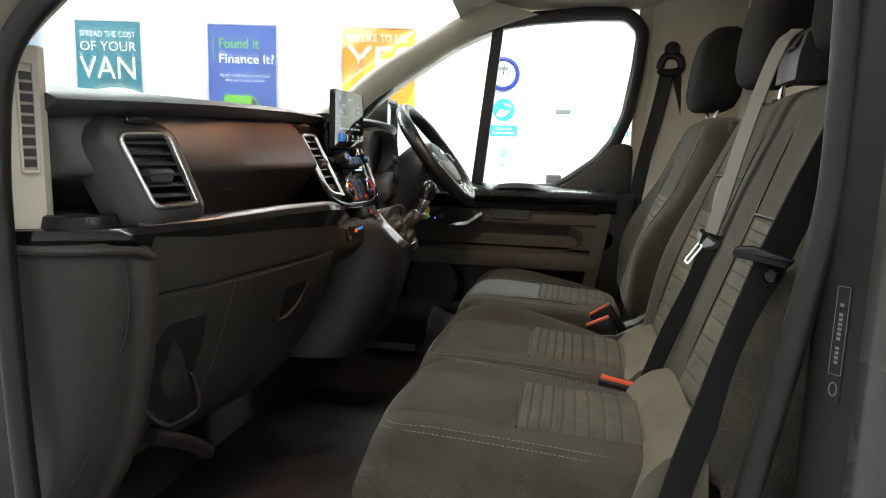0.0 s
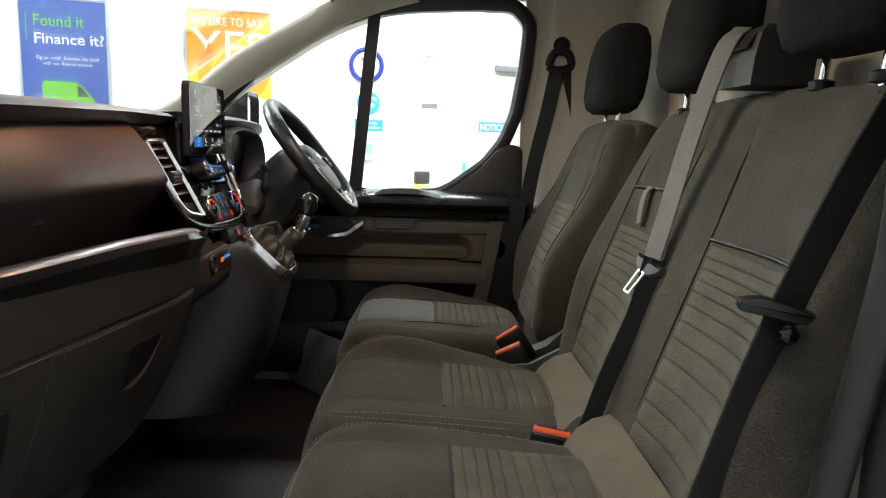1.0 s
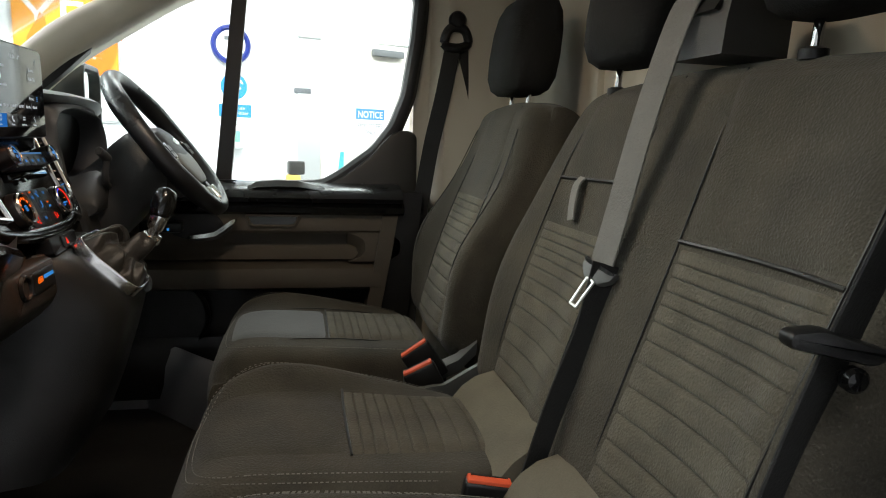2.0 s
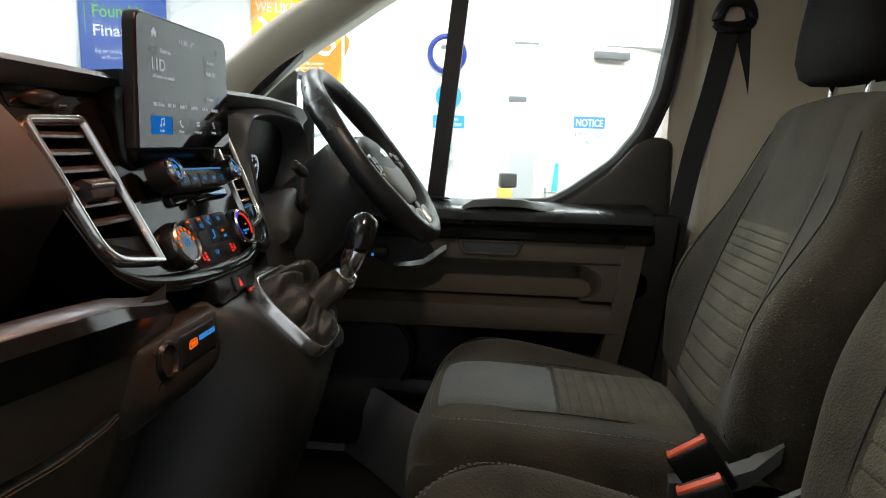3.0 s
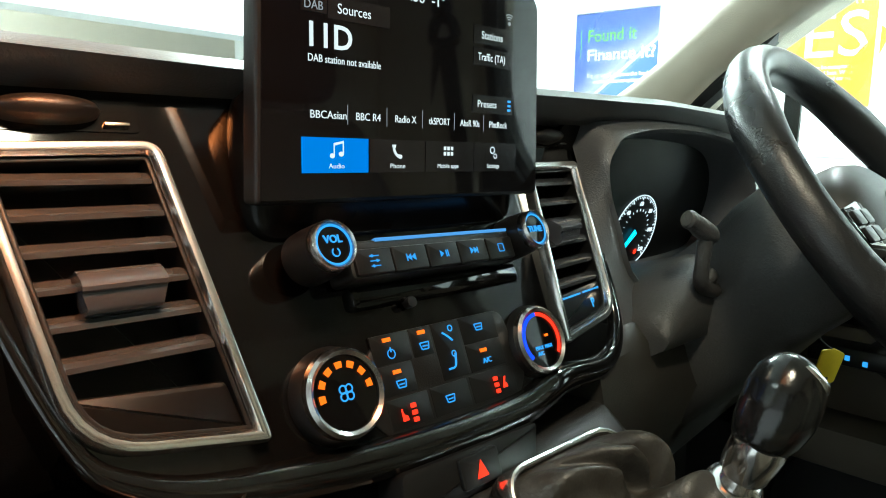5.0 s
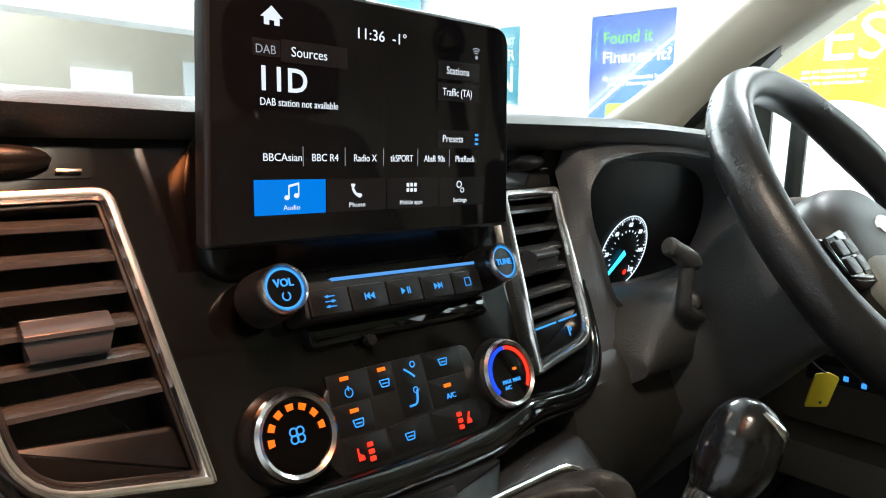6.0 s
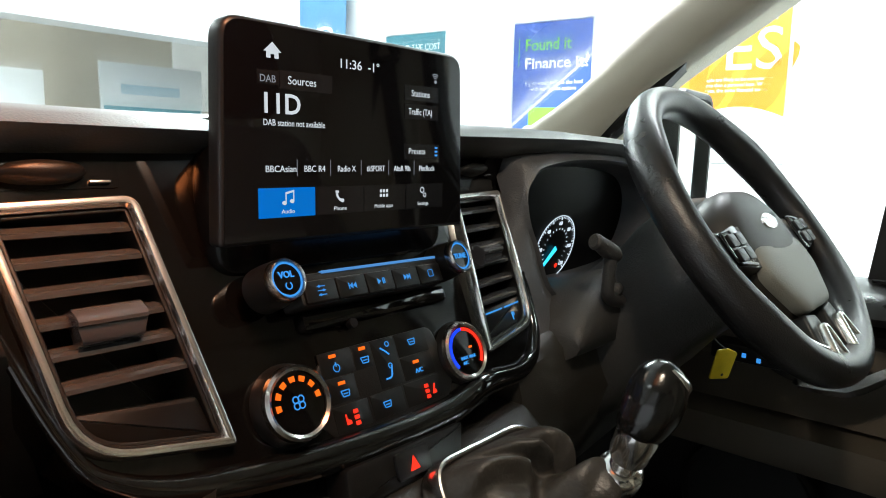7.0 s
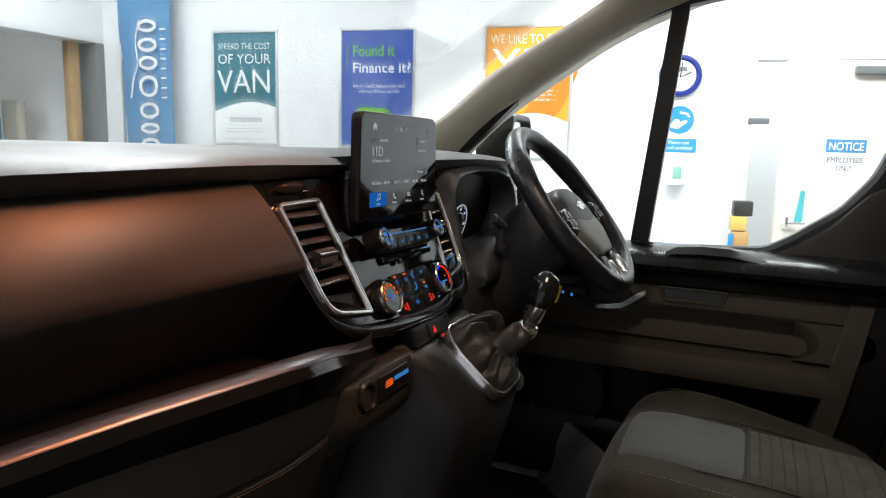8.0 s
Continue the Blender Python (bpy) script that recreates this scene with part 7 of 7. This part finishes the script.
part("recliner_cover", loft([[(x, 0.185, z - 0.02), (x, 0.18, z + 0.01), (x, 0.20, z + 0.02), (x, 0.215, z - 0.02)] for x, z in ((0.56, 0.815), (0.62, 0.82), (0.68, 0.845), (0.72, 0.885))]), MIDGREY, drv, "pale grey recliner cover")

# passenger bench
ben = thing("passenger_bench", "charcoal cloth double passenger bench with two ribbed seats", "seat bench", (0.4, -0.32, 0.5))
for y, w, lab in ((-0.150, 0.405, "middle"), (-0.530, 0.385, "outer")):
    m = cushion_frame(y, 0.160 if y > -0.3 else 0.165)
    pt = pad(0.50, w, 0.135, 0.060, seat_top(0.012, 0.014, 0.024, 0.045 if lab == "middle" else 0.012), ben, "cushion", FABRIC, m, "dark charcoal cloth cushion")
    panel_on(pt, -0.90, -0.02, -0.56, 0.56, [], ben, "front_panel", FABRIC, m, 0.003, 0.003, per=12)
    panel_on(pt, -0.02, 0.90, -0.56, 0.56, CUSH_RIBS, ben, "ribbed_panel", INSERT, m, label="lighter ribbed cloth panel")
    for e in (0.80, 0.865):
        stitches([pt(a, b, True, 0.0022) for a, b in ((0.85, -e), (0.2, -e), (-0.5, -e), (-e, -0.78), (-0.94 if e > 0.82 else -0.905, -0.5), (-0.95 if e > 0.82 else -0.915, 0.0), (-0.94 if e > 0.82 else -0.905, 0.5), (-e, 0.78), (-0.5, e), (0.3, e), (0.8, e))], ben, m)
    seam(pt, m, ben, [(-0.02, -0.56), (-0.025, -0.2), (-0.025, 0.2), (-0.02, 0.56)], 0.0022)
    headrest(ben, y + 0.035 if y > -0.3 else y - 0.03, 0.840 if y > -0.3 else 0.850, 1.460 if y > -0.3 else 1.475, 0.235)
mb = back_frame(-0.335, 0.685, 0.80, (0.316, 0, 0.949))
bench_b = lambda f, b: 0.040 * max(0, (abs(b) - 0.70) / 0.30) ** 1.4 * max(0.08, math.exp(-((f - 0.36) / 0.28) ** 2)) + 0.012 * math.cos(2 * math.pi * (b - 0.5)) * -1.0 * min(1, (1 - f) * 3)
ptb = pad(0.650, 0.83, 0.12, 0.055, bench_b, ben, "backrest", FABRIC, mb, "wide dark charcoal cloth backrest", ny=48, taper=lambda f: 1.0 - 0.17 * max(0, (f - 0.72) / 0.28) ** 2.2)
panel_on(ptb, -0.92, 0.14, 0.155, 0.775, BACK_RIBS, ben, "back_ribbed_panel", INSERT, mb, label="lighter ribbed cloth panel")
panel_on(ptb, -0.92, 0.20, -0.89, -0.24, BACK_RIBS, ben, "back_ribbed_panel", INSERT, mb, label="lighter ribbed cloth panel")
panel_on(ptb, 0.42, 0.92, 0.14, 0.79, [], ben, "back_upper_panel", FABRIC, mb, 0.004, 0.004, per=12)
panel_on(ptb, 0.24, 0.92, -0.90, -0.23, [], ben, "back_upper_panel", FABRIC, mb, 0.004, 0.004, per=12)
for e0, e1, c in ((0.148, 0.782, 0.405), (-0.895, -0.235, 0.225)):
    for e in (e0, e1):
        seam(ptb, mb, ben, [(-0.9, e), (-0.4, e), (0.2, e), (0.6, e), (0.93, e)])
    seam(ptb, mb, ben, [(c, e0), (c + 0.01, (2 * e0 + e1) / 3), (c + 0.01, (e0 + 2 * e1) / 3), (c, e1)], 0.003)
part("pull_loop", ribbon([mb @ ptb(0.42, 0.60, True, 0.006), mb @ ptb(0.37, 0.60, True, 0.013), mb @ ptb(0.27, 0.575, True, 0.014), mb @ ptb(0.18, 0.555, True, 0.010)], 0.024, (0, 1, 0)), WEB, ben, "short grey pull strap")
part("base", box(0.24, 0.68, -0.68, 0.03, 0.50, 0.76, 0.02), SATIN, ben, "black bench base")
CREASE = surface("crease_cloth", (0.155, 0.138, 0.101), 0.9, spec=0.25, vary=0.2, vary_scale=12, grain=0.6, grain_scale=400, weave=True)
part("crease_bolster", loft([[(0.585, y, 0.80), (0.600, y, 0.838), (0.612, y, 0.862), (0.632, y, 0.886), (0.655, y, 0.902), (0.69, y, 0.912), (0.70, y, 0.80)] for y in (-0.72, -0.53, -0.365)]), CREASE, ben, "plain lighter cloth strip at the crease", angle=70)
part("crease_bolster", loft([[(0.585, y, 0.80), (0.600, y, 0.838), (0.612, y, 0.862), (0.632, y, 0.886), (0.655, y, 0.902), (0.69, y, 0.912), (0.70, y, 0.80)] for y in (-0.335, -0.18, -0.04)]), CREASE, ben, "plain lighter cloth strip at the crease", angle=70)
part("side_cover", loft([[(x, 0.050, z - 0.03), (x, 0.064, z - 0.03), (x, 0.062, z + 0.012), (x, 0.050, z + 0.012)] for x, z in ((0.54, 0.83), (0.62, 0.84), (0.70, 0.885))]), MIDGREY, ben, "pale grey side cover")
# belt outlet on the backrest between the two passengers
gd = part("belt_outlet", loft([[(x0, y, z0) for x0, z0, y in ((xx, zz, yy) for xx, yy, zz in ring)] for ring in (
    [(0.843, -0.295, 1.445), (0.843, -0.407, 1.445), (0.938, -0.405, 1.445), (0.938, -0.3, 1.445)],
    [(0.846, -0.295, 1.485), (0.846, -0.407, 1.485), (0.94, -0.405, 1.495), (0.94, -0.3, 1.495)],
    [(0.857, -0.303, 1.523), (0.857, -0.401, 1.523), (0.928, -0.397, 1.525), (0.928, -0.307, 1.525)],
    [(0.87, -0.313, 1.535), (0.87, -0.391, 1.535), (0.918, -0.387, 1.537), (0.918, -0.317, 1.537)])]), surface("outlet_plastic", (0.045, 0.043, 0.039), 0.5, vary=0.1, grain=0.3), ben, "grey plastic belt outlet on the backrest", angle=25)
part("outlet_slot", loft([[(0.848, -0.317, 1.5), (0.848, -0.385, 1.5), (0.861, -0.385, 1.521), (0.861, -0.317, 1.521)], [(0.842, -0.317, 1.501), (0.842, -0.385, 1.501), (0.857, -0.385, 1.524), (0.857, -0.317, 1.524)]]), RUBBER, gd, "dark slot")

# ---- belts and buckles ----
bl = thing("seat_belt", "grey lap and shoulder belt of the middle seat with its tongue", "seat belt", (0.845, -0.332, 1.518))
part("webbing", ribbon([(0.863, -0.324, 1.54), (0.835, -0.325, 1.506), (0.797, -0.324, 1.378), (0.765, -0.324, 1.238), (0.748, -0.325, 1.168)], 0.042, (0.36, -0.93, 0)), WEB, bl, "grey webbing")
part("lower_webbing", ribbon([(0.75, -0.332, 1.168), (0.727, -0.337, 1.078), (0.685, -0.347, 0.978), (0.65, -0.357, 0.878)], 0.036, [(0.8, -0.3, 0), (0.95, 0.0, 0), (1, 0.2, 0), (1, 0.3, 0)]), WEBDARK, bl, "darker webbing below the tongue")
TN = basis((0.744, -0.326, 1.156), (0.45, -0.85, -0.33), (0.54, -0.04, 0.84))
tg = part("tongue_grip", slab(fillet([(-0.028, 0.012), (-0.026, -0.004), (-0.012, -0.018), (0.012, -0.018), (0.026, -0.004), (0.028, 0.012), (0.022, 0.005), (-0.022, 0.005)], 0.005, 3), 0.014, shift(TN, 0, 0, -0.006), 0.003), MIDGREY, bl, "grey plastic tongue grip")
part("tongue_plate", ringframe(fillet([(-0.0075, -0.060), (0.0075, -0.060), (0.0085, -0.014), (-0.0085, -0.014)], 0.003, 3), 0.0045, 0.003, shift(TN, 0, 0, 0.006), 0.0), surface("tongue_steel", (0.9, 0.9, 0.88), 0.35, metal=0.85, vary=0.03), tg, "chrome tongue plate")


def buckle(y, x, z, lean, label):
    b = thing("belt_buckle", label, "buckle", (x, y, z - 0.1), "belt buckles")
    m = Matrix.Translation((x, y, z)) @ pose(0, 0, 0, 0, lean, -8)
    part("body", box(-0.034, 0.034, -0.013, 0.013, -0.085, 0.0, 0.006, m, 3), SATIN, b, "black plastic body")
    part("button", box(-0.031, 0.031, -0.010, 0.010, -0.004, 0.0045, 0.003, m, 2), ORANGE, b, "orange release button")
    part("slot", box(-0.026, 0.026, 0.0035, 0.0065, 0.0035, 0.0052, 0, m), RUBBER, b)
    return b


buckle(-0.353, 0.592, 0.871, 8, "black belt buckle with orange button between the passenger seats")
buckle(0.079, 0.570, 0.879, -28, "black belt buckle with orange button beside the middle seat")
buckle(0.174, 0.578, 0.888, -36, "black belt buckle with orange button beside the driver's seat")
ob_ = thing("seat_belt", "dark belt of the outer seat hanging beside the door post", "seat belt", (0.735, -0.74, 1))
part("webbing", ribbon([(0.965, -0.8, 1.72), (0.865, -0.775, 1.5), (0.8, -0.755, 1.35), (0.737, -0.742, 1.17), (0.69, -0.735, 1), (0.653, -0.735, 0.86), (0.625, -0.74, 0.7)], 0.050, (0.93, 0.34, -0.1)), WEBDARK, ob_, "dark webbing")
BK = basis((0.733, -0.758, 1.182), (0.90, -0.30, 0), (0.2, 0, 1))
bk = part("belt_clip", slab(fillet([(-0.044, 0.004), (0.020, -0.006), (0.030, 0.006), (-0.02, 0.020), (-0.044, 0.016)], 0.005, 3), 0.022, shift(BK, 0, 0, -0.012), 0.005), SATIN, ob_, "black belt clip")
part("clip_button", lathe([(0.001, 0.008), (0.007, 0.007), (0.010, 0.003), (0.010, -0.004)], shift(BK, 0.004, -0.016, 0.006), 20), GLOSS, bk, "round black stud")
db = thing("seat_belt", "dark driver's belt hanging from its loop on the B-post", "seat belt", (0.80, 0.83, 1.6))
part("webbing", ribbon([(0.790, 0.828, 1.60), (0.765, 0.835, 1.45), (0.735, 0.84, 1.30), (0.705, 0.835, 1.10), (0.68, 0.82, 0.90), (0.67, 0.80, 0.7)], 0.048, (0.95, -0.25, 0)), WEBDARK, db, "dark webbing")
part("second_webbing", ribbon([(0.815, 0.835, 1.60), (0.825, 0.84, 1.4), (0.825, 0.845, 1.1)], 0.046, (0.95, -0.25, 0)), WEBDARK, db, "dark webbing behind")
dl = part("belt_loop", tube([(0.765, 0.835, 1.605), (0.80, 0.825, 1.595), (0.835, 0.83, 1.61), (0.825, 0.825, 1.645), (0.80, 0.825, 1.655), (0.775, 0.83, 1.645)], 0.014, 10, True), SATIN, db, "black plastic belt loop")
part("loop_cap", lathe([(0.001, 0.016), (0.02, 0.014), (0.026, 0.004), (0.026, -0.01)], basis((0.80, 0.822, 1.675), (1, 0, 0), (0, 0, 1)), 24), SATIN, dl)
# driver's footwell: kick plate beside the seat
kp = thing("kick_plate", "grey plastic kick plate beside the driver's footwell", "kick plate", (0.1, 0.72, 0.5))
KICK = smooth_path([(-0.085, 0.855, 0.722), (-0.03, 0.80, 0.716), (0.04, 0.72, 0.712), (0.13, 0.61, 0.716), (0.20, 0.53, 0.722)], 4)
part("plate", loft([[(q.x + 0.014, q.y + 0.012, q.z - 0.006), (q.x + 0.004, q.y + 0.003, q.z), (q.x - 0.004, q.y - 0.003, q.z - 0.006), (q.x - 0.012, q.y - 0.012, q.z - 0.06), (q.x - 0.014, q.y - 0.014, 0.60), (q.x - 0.012, q.y - 0.012, 0.505), (q.x + 0.014, q.y + 0.012, 0.505)] for q in KICK]), surface("kick_plate_plastic", (0.16, 0.165, 0.18), 0.5, vary=0.1, grain=0.3), kp, angle=50)
sb = thing("seat_slide_bar", "pale metal seat slide bar under the bench front", "seat bar", (0.17, 0.10, 0.55))
part("bar", tube([(0.20, 0.12, 0.66), (0.16, 0.10, 0.63), (0.155, 0.08, 0.58), (0.19, 0.05, 0.54)], 0.010, 10), MIDGREY, sb)
# roof lamp
rl = thing("reading_lamp", "small warm reading lamp in the cab roof", "lamp", (0.30, -0.12, 1.86))
part("bezel", box(0.22, 0.38, -0.20, 0.20, 1.855, 1.90, 0.012), LINER, rl)
part("lens", box(0.25, 0.35, -0.16, -0.08, 1.846, 1.858, 0.004), LAMPGLOW, rl, "warm glowing lens")

part("map_lamp_housing", box(0.05, 0.30, -0.33, -0.15, 1.822, 1.90, 0.01), LINER, rl, "pale map lamp housing")
part("map_lens", box(0.07, 0.28, -0.31, -0.17, 1.812, 1.824, 0.004), glow("map_lens_glow", (1.0, 0.3, 0.1), 1.2), rl, "warm map lamp lens")
